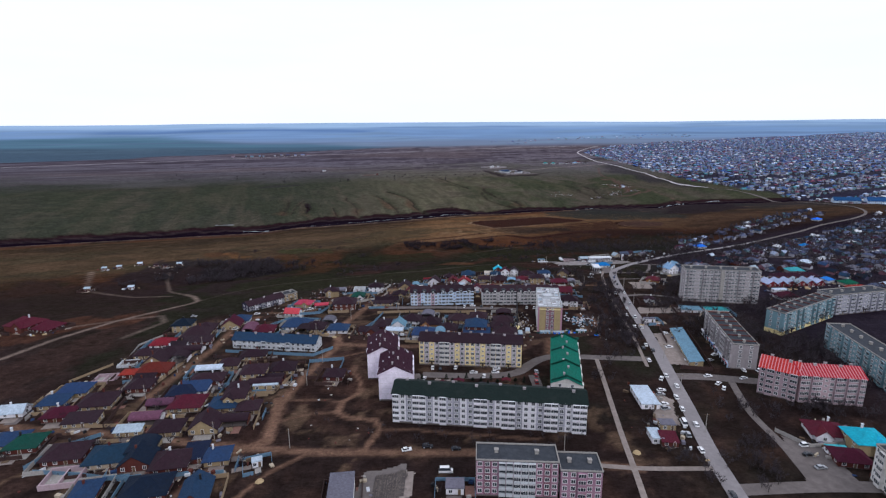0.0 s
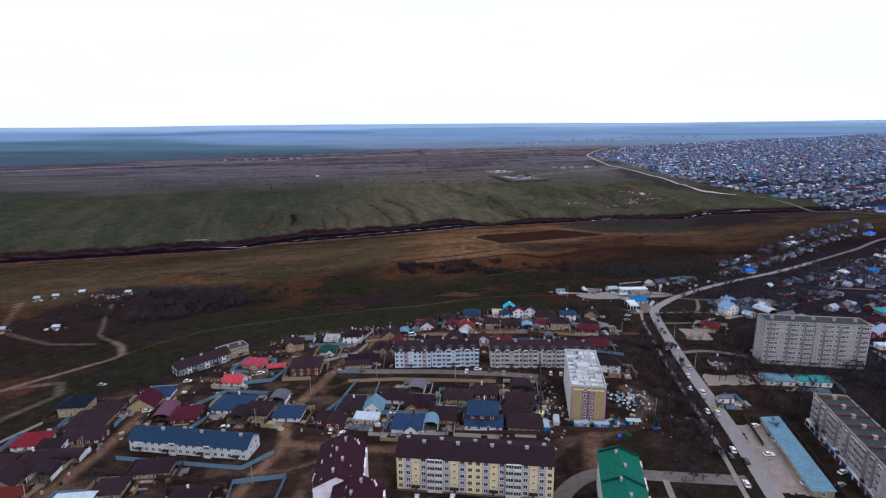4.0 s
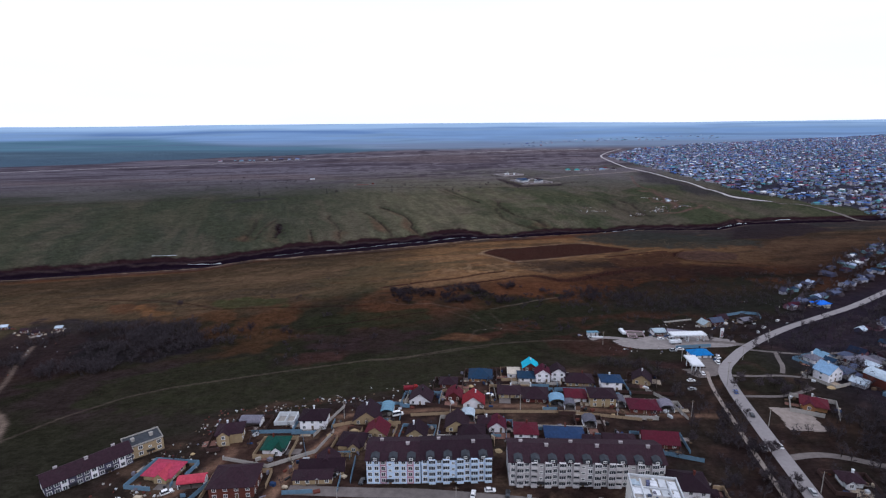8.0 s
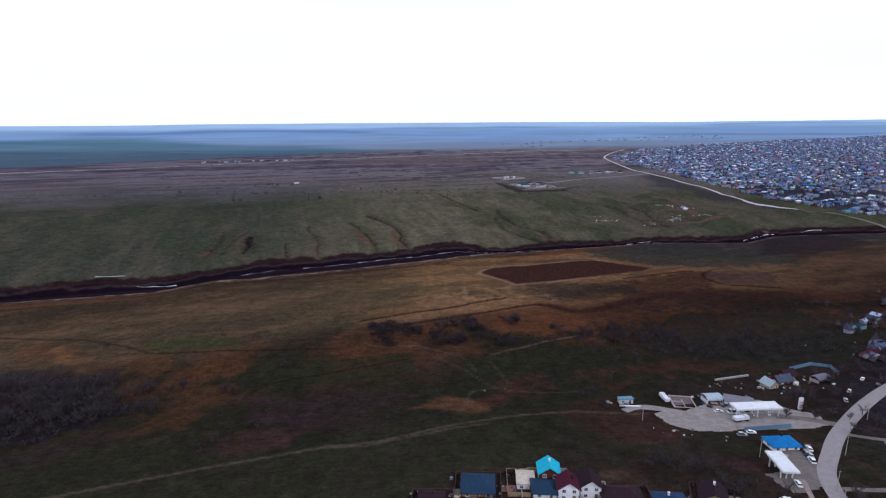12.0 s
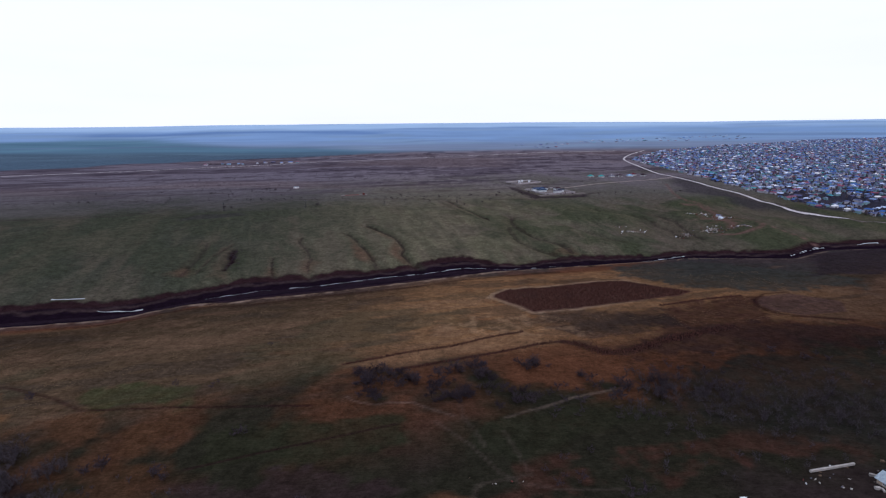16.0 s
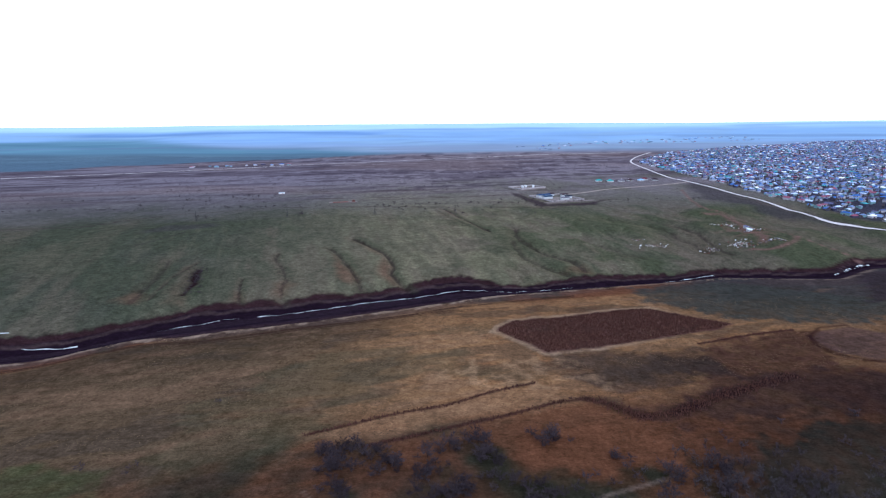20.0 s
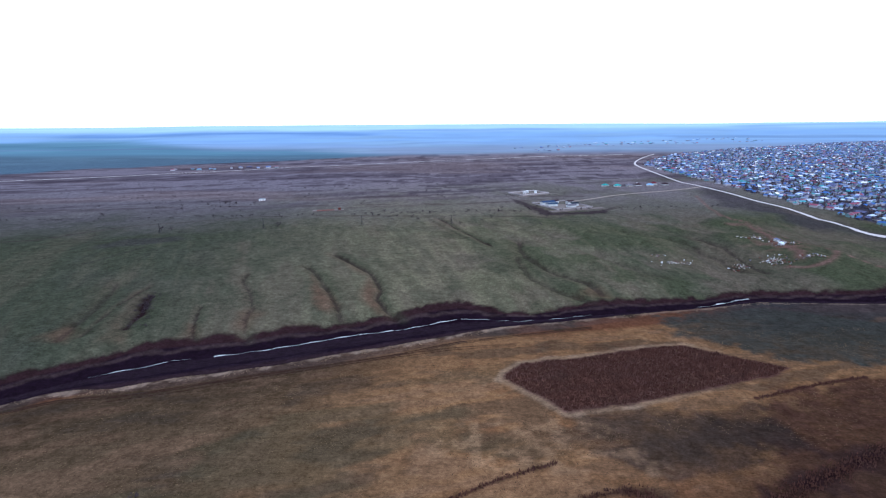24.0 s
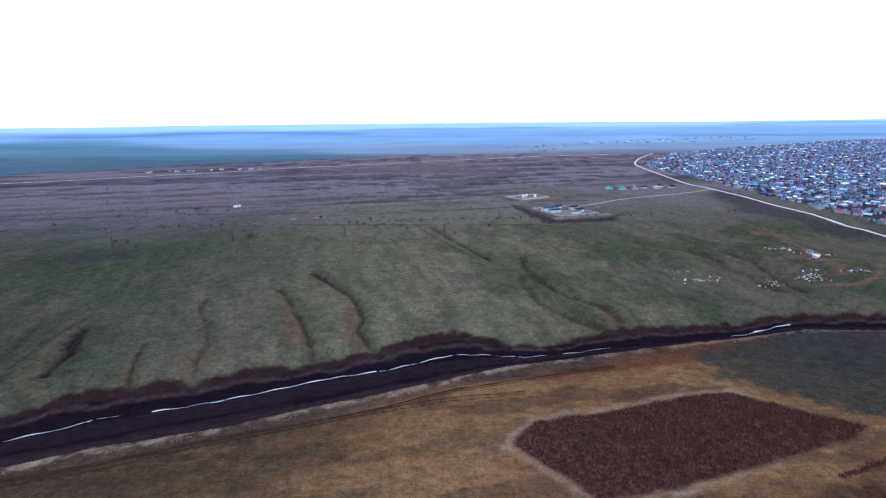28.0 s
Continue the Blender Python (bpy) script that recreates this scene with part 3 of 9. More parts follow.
def ground_cover(x, y):
    n1, n2, n3 = fractal(x, y, 90, 41), fractal(x, y, 26, 43), fractal(x, y, 7, 47, 3)
    u = valley(x, y)
    col = np.empty(x.shape + (3,))
    col[:] = GRASS

    def lay(mask, c):
        nonlocal col
        mask = np.clip(mask, 0, 1)[..., None]
        col = col * (1 - mask) + np.array(c) * mask
    town = inside(x, y, TOWN)
    # valley floor: green below the town, rust and straw towards the river
    lay(step(n1 + 0.5 * n2, 0.62, 0.95) * 0.8, SOIL)
    lay(step(u, 545, 640) * step(n1 * 0.6 + n2 * 0.6, 0.42, 0.7) * 0.9, RUST)
    lay(step(x, 20, 120) * step(u, 560, 640) * step(n2 + 0.4 * n3, 0.5, 0.85) * 0.9, RUST)
    lay(step(u, 690 - 60 * n1, 760 - 60 * n1) * (1 - step(u, 870, 878)) * 0.95, DRY)
    lay(step(u, 690, 760) * (1 - step(u, 870, 878)) * step(n2, 0.55, 0.75) * 0.5, RUST)
    lay(step(u, 690, 760) * (1 - step(u, 860, 872)) * step(n1 * 0.5 + n3 * 0.5, 0.55, 0.7) * 0.45, (0.27, 0.165, 0.08))
    lay(step(u, 700, 740) * (1 - step(u, 860, 872)) * step(n2 * 0.8 + 0.3 * n3, 0.64, 0.85) * 0.35, (0.1, 0.085, 0.045))
    lay(step(x, 170, 300) * step(u, 770, 820) * (1 - step(u, 872, 880)) * 0.75, GRASS)
    lay(step(x, 250, 420) * step(u, 560, 640) * (1 - step(u, 800, 840)) * 0.7, (0.042, 0.03, 0.022))
    lay(step(x + 60 * (n1 - 0.5), 190, 260) * step(u, 810, 850) * (1 - step(u, 900, 920)) * 0.85, (0.046, 0.045, 0.042))
    lay(step(60 - x + 90 * (n1 - 0.5), 20, 190) * step(u, 610, 720) * (1 - step(u, 870, 878)) * 0.85, (0.06, 0.047, 0.026))
    lay(step(u, 828, 850) * (1 - step(u, 868, 872)) * step(40 - x, 0, 120) * 0.5, (0.07, 0.046, 0.024))
    drift = fractal(x * 0.35 + 0.12 * y, y - 0.3 * x, 15, 151, 4)
    lay(step(u, 640, 700) * (1 - step(u, 862, 872)) * step(drift, 0.54, 0.66) * 0.4, (0.16, 0.1, 0.055))
    lay(step(u, 600, 680) * (1 - step(u, 862, 872)) * step(1 - drift, 0.56, 0.68) * 0.5, (0.05, 0.04, 0.026))
    lay(step(u, 640, 700) * (1 - step(u, 800, 850)) * step(fractal(x * 0.4, y - 0.25 * x, 34, 153, 4), 0.55, 0.64) * (1 - step(x, 20, 90)) * 0.45, (0.055, 0.053, 0.026))
    for points, c, amount, ragged in STANDS:
        lay(step(inside(x, y, points) + (n2 - 0.5) * ragged * 1.6 + (n3 - 0.5) * ragged * 0.9, -2, 3 + ragged * 0.25) * amount * (0.62 + 0.6 * n3), c)
    lay(step(inside(x, y, [(66, 766), (84, 762), (121, 724), (94, 710), (47, 716), (7, 730), (6, 753)]) + (n2 - 0.5) * 30, -2, 6) * step(n3, 0.45, 0.7) * 0.5, (0.26, 0.165, 0.085))
    for points, width in REED_LINES:
        lay(np.exp(-(path_distance(x, y, points) / width) ** 2) * (0.55 + 0.45 * n3), (0.03, 0.014, 0.01))
    plough = inside(x, y, PLOUGHED) + (n3 - 0.5) * 4 + (n2 - 0.5) * 5
    lay(step(plough, -7, -3) * (0.35 + 0.5 * n3) * (1 - step(x - 0.6 * (y - 800), 130, 190)), (0.3, 0.215, 0.135))
    lay(step(plough, -2, 1) * (0.8 + 0.2 * n3), PLOUGH)
    lay(step(plough, 0, 6) * step(fractal(x * 0.4 + 0.3 * y, y - 0.3 * x, 12, 157, 4), 0.5, 0.64) * 0.6, (0.12, 0.055, 0.032))
    lay(step(plough, 0, 6) * step(x - 0.6 * (y - 800), 120, 190) * step(n2, 0.4, 0.6) * 0.5, (0.13, 0.08, 0.048))
    lay(step(inside(x, y, [(274, 801), (268, 786), (271, 772), (290, 760), (330, 770), (345, 800), (314, 824), (290, 816)]) + (n2 - 0.5) * 8, 0, 3) * 0.75, (0.115, 0.07, 0.052))
    # the near bank and the silted bed
    off = y - river_y(x)
    near_edge, far_edge = np.interp(x, EDGE_X, BED_NEAR), np.interp(x, BED_X, BED_FAR)
    rut = np.interp(x, RUT_X, RUT_OFF)
    n4 = fractal(x, y, 14, 33, 3) - 0.5
    west_bank = 1 - step(x, 100, 190)
    lay(step(off, rut + 2, rut + 4) * (1 - step(off, near_edge, near_edge + 4)) * 0.6 * west_bank, (0.085, 0.058, 0.044))
    lay(step(off + 6 * (n3 - 0.5), near_edge - 8, near_edge - 5) * (1 - step(off, near_edge, near_edge + 2)) * step(n3 + 0.5 * n2, 0.55, 0.8) * 0.85 * (1 - 0.5 * step(x, 60, 140)), (0.27, 0.205, 0.15))
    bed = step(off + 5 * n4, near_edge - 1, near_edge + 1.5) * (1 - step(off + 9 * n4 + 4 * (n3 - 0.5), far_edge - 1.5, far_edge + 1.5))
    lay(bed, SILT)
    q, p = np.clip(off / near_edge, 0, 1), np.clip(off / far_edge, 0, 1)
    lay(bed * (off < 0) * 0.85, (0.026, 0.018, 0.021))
    # dark band painted for the shade below the bank's step
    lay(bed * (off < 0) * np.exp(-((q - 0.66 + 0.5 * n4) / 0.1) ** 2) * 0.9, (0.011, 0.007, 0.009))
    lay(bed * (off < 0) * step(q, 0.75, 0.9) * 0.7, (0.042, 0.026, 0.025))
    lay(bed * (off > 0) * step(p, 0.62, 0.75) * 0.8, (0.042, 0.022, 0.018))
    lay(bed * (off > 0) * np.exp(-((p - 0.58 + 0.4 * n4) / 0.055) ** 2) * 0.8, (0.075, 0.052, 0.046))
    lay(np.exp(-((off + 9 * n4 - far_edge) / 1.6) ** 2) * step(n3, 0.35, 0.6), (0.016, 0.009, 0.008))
    lay(step(off - far_edge, 0, 3) * (1 - step(off - far_edge + 14 * n4, 4, 12)) * step(n2, 0.5, 0.7) * 0.6, (0.085, 0.046, 0.032))
    # the far slope and the plain above it
    s = step(off + 9 * n4 + 4 * (n3 - 0.5), far_edge - 1.5, far_edge + 2)
    run = fractal(x + 0.25 * (y - 950), y * 0.22, 26, 57, 4)
    lay(s * 0.97, TURF)
    lay(s * step(-x + 60 * (n1 - 0.5), 110, 260) * 0.8, (0.044, 0.055, 0.034))
    lay(s * np.exp(-((x + 10) / 150) ** 2) * 0.7, (0.21, 0.19, 0.11))
    lay(s * step(x, 160, 300) * 0.6, (0.062, 0.07, 0.036))
    hump = fractal(0.8 * x + 0.45 * y, 0.7 * y - 0.3 * x, 60, 5, 4)
    slope = 1 - step(u, 1180, 1330)
    lay(s * slope * step(run, 0.52, 0.68) * 0.5, (0.145, 0.118, 0.078))
    lay(s * slope * step(1 - run, 0.54, 0.7) * 0.4, (0.056, 0.064, 0.036))
    # crests green, hollows tan: relief put into the colour where shading is weak
    lay(s * slope * step(hump, 0.5, 0.62) * (0.25 + 0.4 * step(x, 20, 120)), (0.064, 0.08, 0.034))
    lay(s * slope * step(0.5 - hump, -0.02, 0.12) * (0.15 + 0.4 * step(x, -60, 80)), (0.15, 0.122, 0.088))
    streak = fractal(x + 0.35 * (y - 950), y * 0.16, 6.5, 59, 4)
    lay(s * slope * step(streak, 0.53, 0.75) * 0.25, (0.16, 0.15, 0.085))
    lay(s * slope * step(1 - streak, 0.53, 0.75) * 0.28, (0.05, 0.062, 0.03))
    rib = fractal(0.5 * x + 0.7 * y, 0.35 * y - 0.6 * x, 22, 155, 4)
    lay(s * slope * step(rib, 0.54, 0.66) * 0.4, (0.06, 0.068, 0.036))
    lay(s * slope * step(-x, -40, 120) * 0.25, (0.075, 0.085, 0.05))
    for points, amount in WASHES:
        lay(s * step(inside(x, y, points) + 8 * (n2 - 0.5) + 3 * (n3 - 0.5), -5, 7) * amount * (0.45 + 0.5 * n3), (0.15, 0.082, 0.045))
    # tan west of each line, green east of it, dark along it
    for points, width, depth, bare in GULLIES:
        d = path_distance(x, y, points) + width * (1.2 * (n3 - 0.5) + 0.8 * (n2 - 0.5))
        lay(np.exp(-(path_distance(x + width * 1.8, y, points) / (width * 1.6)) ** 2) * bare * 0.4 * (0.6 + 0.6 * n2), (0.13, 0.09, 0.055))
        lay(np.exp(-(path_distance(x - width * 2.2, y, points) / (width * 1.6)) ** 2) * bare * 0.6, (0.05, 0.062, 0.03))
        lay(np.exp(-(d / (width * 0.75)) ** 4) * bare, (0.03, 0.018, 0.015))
    lay(step(inside(x, y, [(-359, 1044), (-348, 1079), (-295, 1096), (-275, 1080), (-281, 1060), (-352, 1030)]) + 20 * (n2 - 0.5), -3, 10) * 0.5, (0.05, 0.046, 0.046))
    lay(np.exp(-((path_distance(x, y, [(-334, 988), (-320, 1011), (-306, 1040)]) + n3) / 1.6) ** 2) * 0.7, (0.03, 0.026, 0.024))
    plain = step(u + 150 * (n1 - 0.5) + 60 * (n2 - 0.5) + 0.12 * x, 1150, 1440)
    # haze painted in: the plain turns paler and bluer with distance
    lay(plain * 0.85, HAZED_HEATH)
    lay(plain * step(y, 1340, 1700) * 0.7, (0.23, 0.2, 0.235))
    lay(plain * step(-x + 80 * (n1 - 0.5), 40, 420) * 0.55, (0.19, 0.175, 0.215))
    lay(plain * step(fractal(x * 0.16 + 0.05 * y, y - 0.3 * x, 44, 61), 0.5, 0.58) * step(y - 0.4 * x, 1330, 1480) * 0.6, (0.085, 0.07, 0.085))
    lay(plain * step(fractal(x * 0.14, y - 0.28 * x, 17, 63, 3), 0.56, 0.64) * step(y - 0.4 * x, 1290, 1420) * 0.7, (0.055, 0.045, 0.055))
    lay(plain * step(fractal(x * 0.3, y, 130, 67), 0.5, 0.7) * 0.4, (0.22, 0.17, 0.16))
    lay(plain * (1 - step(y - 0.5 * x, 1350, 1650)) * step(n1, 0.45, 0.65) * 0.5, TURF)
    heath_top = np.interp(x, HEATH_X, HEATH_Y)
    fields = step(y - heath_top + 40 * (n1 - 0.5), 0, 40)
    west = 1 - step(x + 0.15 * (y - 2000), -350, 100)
    # fields behind the heath, their blue partly painted haze
    lay(fields * west * 0.95, HAZED_CROP)
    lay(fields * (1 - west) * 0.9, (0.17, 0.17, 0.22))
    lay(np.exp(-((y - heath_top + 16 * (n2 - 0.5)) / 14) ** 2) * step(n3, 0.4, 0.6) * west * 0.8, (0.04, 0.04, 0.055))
    # ground of the far settlement, tinted blue with painted haze
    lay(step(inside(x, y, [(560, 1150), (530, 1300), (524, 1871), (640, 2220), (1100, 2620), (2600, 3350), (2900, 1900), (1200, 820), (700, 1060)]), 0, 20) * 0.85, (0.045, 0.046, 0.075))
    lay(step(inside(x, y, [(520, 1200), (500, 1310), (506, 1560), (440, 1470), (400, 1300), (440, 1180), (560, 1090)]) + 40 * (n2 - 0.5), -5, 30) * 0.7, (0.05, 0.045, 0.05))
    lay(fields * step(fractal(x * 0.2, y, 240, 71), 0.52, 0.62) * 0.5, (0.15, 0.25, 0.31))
    for points, width in (([(-700, 1000), (-445, 1067), (-418, 1109), (-381, 1151), (-326, 1174), (-259, 1213), (-159, 1222), (-56, 1222), (157, 1213), (260, 1290)], 2.4), ([(-300, 1390), (0, 1405), (230, 1400)], 3), ([(-141, 1290), (60, 1330), (190, 1380)], 3), ([(-700, 1240), (-420, 1290), (-160, 1310), (110, 1340)], 2.6)):
        lay(np.exp(-((path_distance(x, y, points) + 2 * (n2 - 0.5)) / width) ** 2) * 0.6, (0.06, 0.042, 0.036))
    for points, size in (([(107, 1383), (128, 1330), (155, 1246), (222, 1262), (250, 1290), (235, 1270), (225, 1237), (140, 1225), (112, 1330)], 14), ([(96, 1452), (112, 1410), (130, 1388), (182, 1424), (128, 1392)], 8)):
        lay(step(inside(x, y, points) + 10 * (n3 - 0.5), -size * 0.3, 4) * 0.85, (0.045, 0.034, 0.034))
    # trodden earth in the town, tracks and streets
    lay(step(town + 25 * (n2 - 0.5), -4, 8) * 0.75 * step(n2 + 0.5 * n1, 0.4, 0.8), (0.037, 0.024, 0.015))
    lay(step(town, 0, 12) * step(n3 * 0.6 + n2 * 0.5, 0.52, 0.72) * (0.35 + 0.3 * (1 - step(x, 40, 90)) * step(y, 190, 240)), (0.12, 0.068, 0.042))
    lay(step(town, 0, 12) * step(fractal(x, y, 9, 83, 3), 0.6, 0.72) * (1 - step(x, 60, 100)) * 0.55, (0.25, 0.165, 0.095))
    lay(step(town, 0, 12) * step(x, 60, 100) * step(n2, 0.5, 0.7) * 0.5, (0.03, 0.032, 0.018))
    lay(step(town, -8, 2) * step(x, -1000, 60) * (1 - step(x, 60, 90)) * step(y, 230, 262) * 0.35, (0.06, 0.038, 0.029))
    lay(step(town, -10, 30) * step(x, 170, 230) * 0.8, (0.04, 0.034, 0.046))
    for points, width, amount in DIRT_TRACKS:
        lay(np.exp(-(path_distance(x, y, points) / width) ** 4) * amount * (0.75 + 0.4 * n3), PALE)
    for points, width, amount in SOIL_ROADS:
        lay(np.exp(-((path_distance(x, y, points) + 1.4 * (n3 - 0.5)) / (width * 0.62)) ** 4) * amount * (0.75 + 0.4 * n3), (0.33, 0.195, 0.12))
    lay(np.exp(-(np.hypot(x - 376, y - 1096) / 26) ** 2) * step(n3, 0.4, 0.6) * 0.8, (0.2, 0.11, 0.085))
    for points, width in (([(361, 1174), (382, 1172), (386, 1125), (380, 1096), (384, 1070), (372, 1050)], 5), ([(353, 1037), (367, 1032), (382, 1032), (392, 1035), (424, 1071), (429, 1082)], 2.6), ([(417, 1401), (382, 1274), (372, 1195), (390, 1177), (400, 1139), (409, 1105), (429, 1082), (443, 1057), (470, 1020)], 1.8)):
        lay(np.exp(-(path_distance(x, y, points) / width) ** 2) * 0.8, (0.2, 0.115, 0.09))
    # painted brightening and darkening: darker below the town and east, lighter towards the river
    floor_gain = 1 - 0.14 * step(u, 440, 520) * (1 - step(u + 30 * (n1 - 0.5), 640, 690)) + 0.3 * step(u + 30 * (n1 - 0.5), 655, 700) * (1 - step(u, 785, 840)) * (1 - step(x, 20, 110)) - 0.25 * step(x + 40 * (n2 - 0.5), 110, 160) * step(u, 600, 640) * (1 - step(u, 735, 765))
    col = col * floor_gain[..., None]
    grey = col.mean(-1, keepdims=True)
    floor_part = (step(u, 430, 480) * (1 - step(u, 872, 884)))[..., None]
    col = (grey + (0.95 + 0.03 * floor_part) * (col - grey)) * np.array((1.0, 0.97, 1.0)) + np.array((0.001, 0.0, 0.006)) * (1 - 0.2 * floor_part)
    return col * 0.49 * (0.84 + 0.32 * n3[..., None])


xs, ys = spread(-290, 330, 1.7, (-5400, 5400), 1.045), spread(135, 1060, 1.7, (-700, 4640), 1.03)
gx, gy = np.meshgrid(xs, ys)
gz = height(gx, gy)
nx, ny = len(xs), len(ys)
xl, yl, zl = xs.tolist(), ys.tolist(), gz.tolist()


def ground_z(x, y):
    """The height of the ground sheet itself at a place."""
    i, j = int(np.searchsorted(xs, x, "right")) - 1, int(np.searchsorted(ys, y, "right")) - 1
    i, j = min(max(i, 0), nx - 2), min(max(j, 0), ny - 2)
    a, b = (x - xl[i]) / (xl[i + 1] - xl[i]), (y - yl[j]) / (yl[j + 1] - yl[j])
    return (zl[j][i] * (1 - a) + zl[j][i + 1] * a) * (1 - b) + (zl[j + 1][i] * (1 - a) + zl[j + 1][i + 1] * a) * b


ground_mesh = bpy.data.meshes.new("ground")
index = np.arange(nx * ny).reshape(ny, nx)
quads = np.stack([index[:-1, :-1], index[:-1, 1:], index[1:, 1:], index[1:, :-1]], -1).reshape(-1, 4)
ground_mesh.vertices.add(nx * ny)
ground_mesh.vertices.foreach_set("co", np.stack([gx, gy, gz], -1).ravel())
ground_mesh.loops.add(quads.size)
ground_mesh.loops.foreach_set("vertex_index", quads.ravel())
ground_mesh.polygons.add(len(quads))
ground_mesh.polygons.foreach_set("loop_start", np.arange(0, quads.size, 4))
ground_mesh.polygons.foreach_set("use_smooth", np.ones(len(quads), bool))
ground_mesh.update(calc_edges=True)
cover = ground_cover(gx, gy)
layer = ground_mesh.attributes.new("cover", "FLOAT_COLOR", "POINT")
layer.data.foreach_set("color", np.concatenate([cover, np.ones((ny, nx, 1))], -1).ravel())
earth = bpy.data.materials.new("steppe_ground")
earth.use_nodes = True
nt = earth.node_tree
attribute = nt.nodes.new("ShaderNodeAttribute")
attribute.attribute_name = "cover"
place = nt.nodes.new("ShaderNodeTexCoord").outputs["Object"]
grain_map = nt.nodes.new("ShaderNodeMapping")
grain_map.inputs["Rotation"].default_value = (0, 0, radians(-22))
grain_map.inputs["Scale"].default_value = (0.8, 1.15, 1.0)
nt.links.new(place, grain_map.inputs["Vector"])
tuft = ramp_node(nt, noise_node(nt, 0.9, 5, 0.75, grain_map.outputs[0]), 0.3, 0.7, 0.66, 1.34)
patch = ramp_node(nt, noise_node(nt, 0.14, 7, 0.76, place), 0.33, 0.67, 0.72, 1.28)
wind_map = nt.nodes.new("ShaderNodeMapping")
wind_map.inputs["Rotation"].default_value = (0, 0, radians(-20))
wind_map.inputs["Scale"].default_value = (0.12, 0.9, 1.0)
nt.links.new(place, wind_map.inputs["Vector"])
clod = ramp_node(nt, noise_node(nt, 0.33, 4, 0.7, place), 0.32, 0.68, 0.76, 1.24)
swath = ramp_node(nt, noise_node(nt, 0.7, 5, 0.7, wind_map.outputs[0]), 0.3, 0.7, 0.85, 1.15)
both = nt.nodes.new("ShaderNodeMath")
both.operation = "MULTIPLY"
nt.links.new(patch, both.inputs[0])
nt.links.new(swath, both.inputs[1])
third = nt.nodes.new("ShaderNodeMath")
third.operation = "MULTIPLY"
nt.links.new(both.outputs[0], third.inputs[0])
nt.links.new(clod, third.inputs[1])
patch = third.outputs[0]
mul = nt.nodes.new("ShaderNodeMath")
mul.operation = "MULTIPLY"
nt.links.new(tuft, mul.inputs[0])
nt.links.new(patch, mul.inputs[1])
shade = nt.nodes.new("ShaderNodeVectorMath")
shade.operation = "SCALE"
nt.links.new(attribute.outputs["Color"], shade.inputs[0])
nt.links.new(mul.outputs[0], shade.inputs["Scale"])
bsdf = nt.nodes["Principled BSDF"]
bsdf.inputs["Roughness"].default_value = 1.0
bsdf.inputs["Specular IOR Level"].default_value = 0.0
nt.links.new(shade.outputs[0], bsdf.inputs["Base Color"])
bump = nt.nodes.new("ShaderNodeBump")
bump.inputs["Strength"].default_value, bump.inputs["Distance"].default_value = 0.9, 0.8
nt.links.new(noise_node(nt, 0.8, 5, 0.7, place), bump.inputs["Height"])
nt.links.new(bump.outputs[0], bsdf.inputs["Normal"])
ground_mesh.materials.append(earth)

# ---- distance: hills and fields behind the plain, too far to shift, haze-blue painted in ----
first = int(np.searchsorted(ys, 2350))
bx, by, bz = gx[first:, ::2], gy[first:, ::2], gz[first:, ::2] + 2.0
bz[0] -= 6.0
rows_, cols_ = bx.shape
hills = bpy.data.meshes.new("backdrop")
bi = np.arange(rows_ * cols_).reshape(rows_, cols_)
bq = np.stack([bi[:-1, :-1], bi[:-1, 1:], bi[1:, 1:], bi[1:, :-1]], -1).reshape(-1, 4)
hills.from_pydata(np.stack([bx, by, bz], -1).reshape(-1, 3), [], bq.tolist())
hills.polygons.foreach_set("use_smooth", np.ones(len(bq), bool))
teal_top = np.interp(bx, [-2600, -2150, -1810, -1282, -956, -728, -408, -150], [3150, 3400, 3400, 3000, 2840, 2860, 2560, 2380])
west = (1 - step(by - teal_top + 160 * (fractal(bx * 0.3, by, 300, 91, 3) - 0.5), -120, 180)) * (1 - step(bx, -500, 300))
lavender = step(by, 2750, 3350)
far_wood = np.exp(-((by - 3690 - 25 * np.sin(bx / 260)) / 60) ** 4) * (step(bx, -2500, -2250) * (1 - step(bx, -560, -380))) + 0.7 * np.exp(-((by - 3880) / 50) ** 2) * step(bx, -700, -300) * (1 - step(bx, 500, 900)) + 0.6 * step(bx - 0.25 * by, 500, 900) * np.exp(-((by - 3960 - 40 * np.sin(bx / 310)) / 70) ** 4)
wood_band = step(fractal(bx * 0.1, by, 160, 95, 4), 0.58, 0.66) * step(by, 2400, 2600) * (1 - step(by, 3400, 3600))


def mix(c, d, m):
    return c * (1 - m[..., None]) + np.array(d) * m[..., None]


# tones of the distance with haze put into the colour
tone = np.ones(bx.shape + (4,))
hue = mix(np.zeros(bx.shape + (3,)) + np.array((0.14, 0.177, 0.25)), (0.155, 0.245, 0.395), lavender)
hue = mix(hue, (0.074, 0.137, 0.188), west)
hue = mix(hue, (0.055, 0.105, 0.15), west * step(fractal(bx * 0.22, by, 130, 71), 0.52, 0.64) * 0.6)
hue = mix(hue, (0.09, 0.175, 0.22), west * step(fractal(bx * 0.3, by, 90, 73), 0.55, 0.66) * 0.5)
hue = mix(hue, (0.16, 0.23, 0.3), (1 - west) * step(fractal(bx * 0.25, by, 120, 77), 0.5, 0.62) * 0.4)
# painted haze: palest blue along the horizon
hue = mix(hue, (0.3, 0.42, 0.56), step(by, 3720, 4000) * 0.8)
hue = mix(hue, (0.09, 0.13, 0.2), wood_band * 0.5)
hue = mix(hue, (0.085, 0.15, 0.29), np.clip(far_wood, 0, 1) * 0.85)
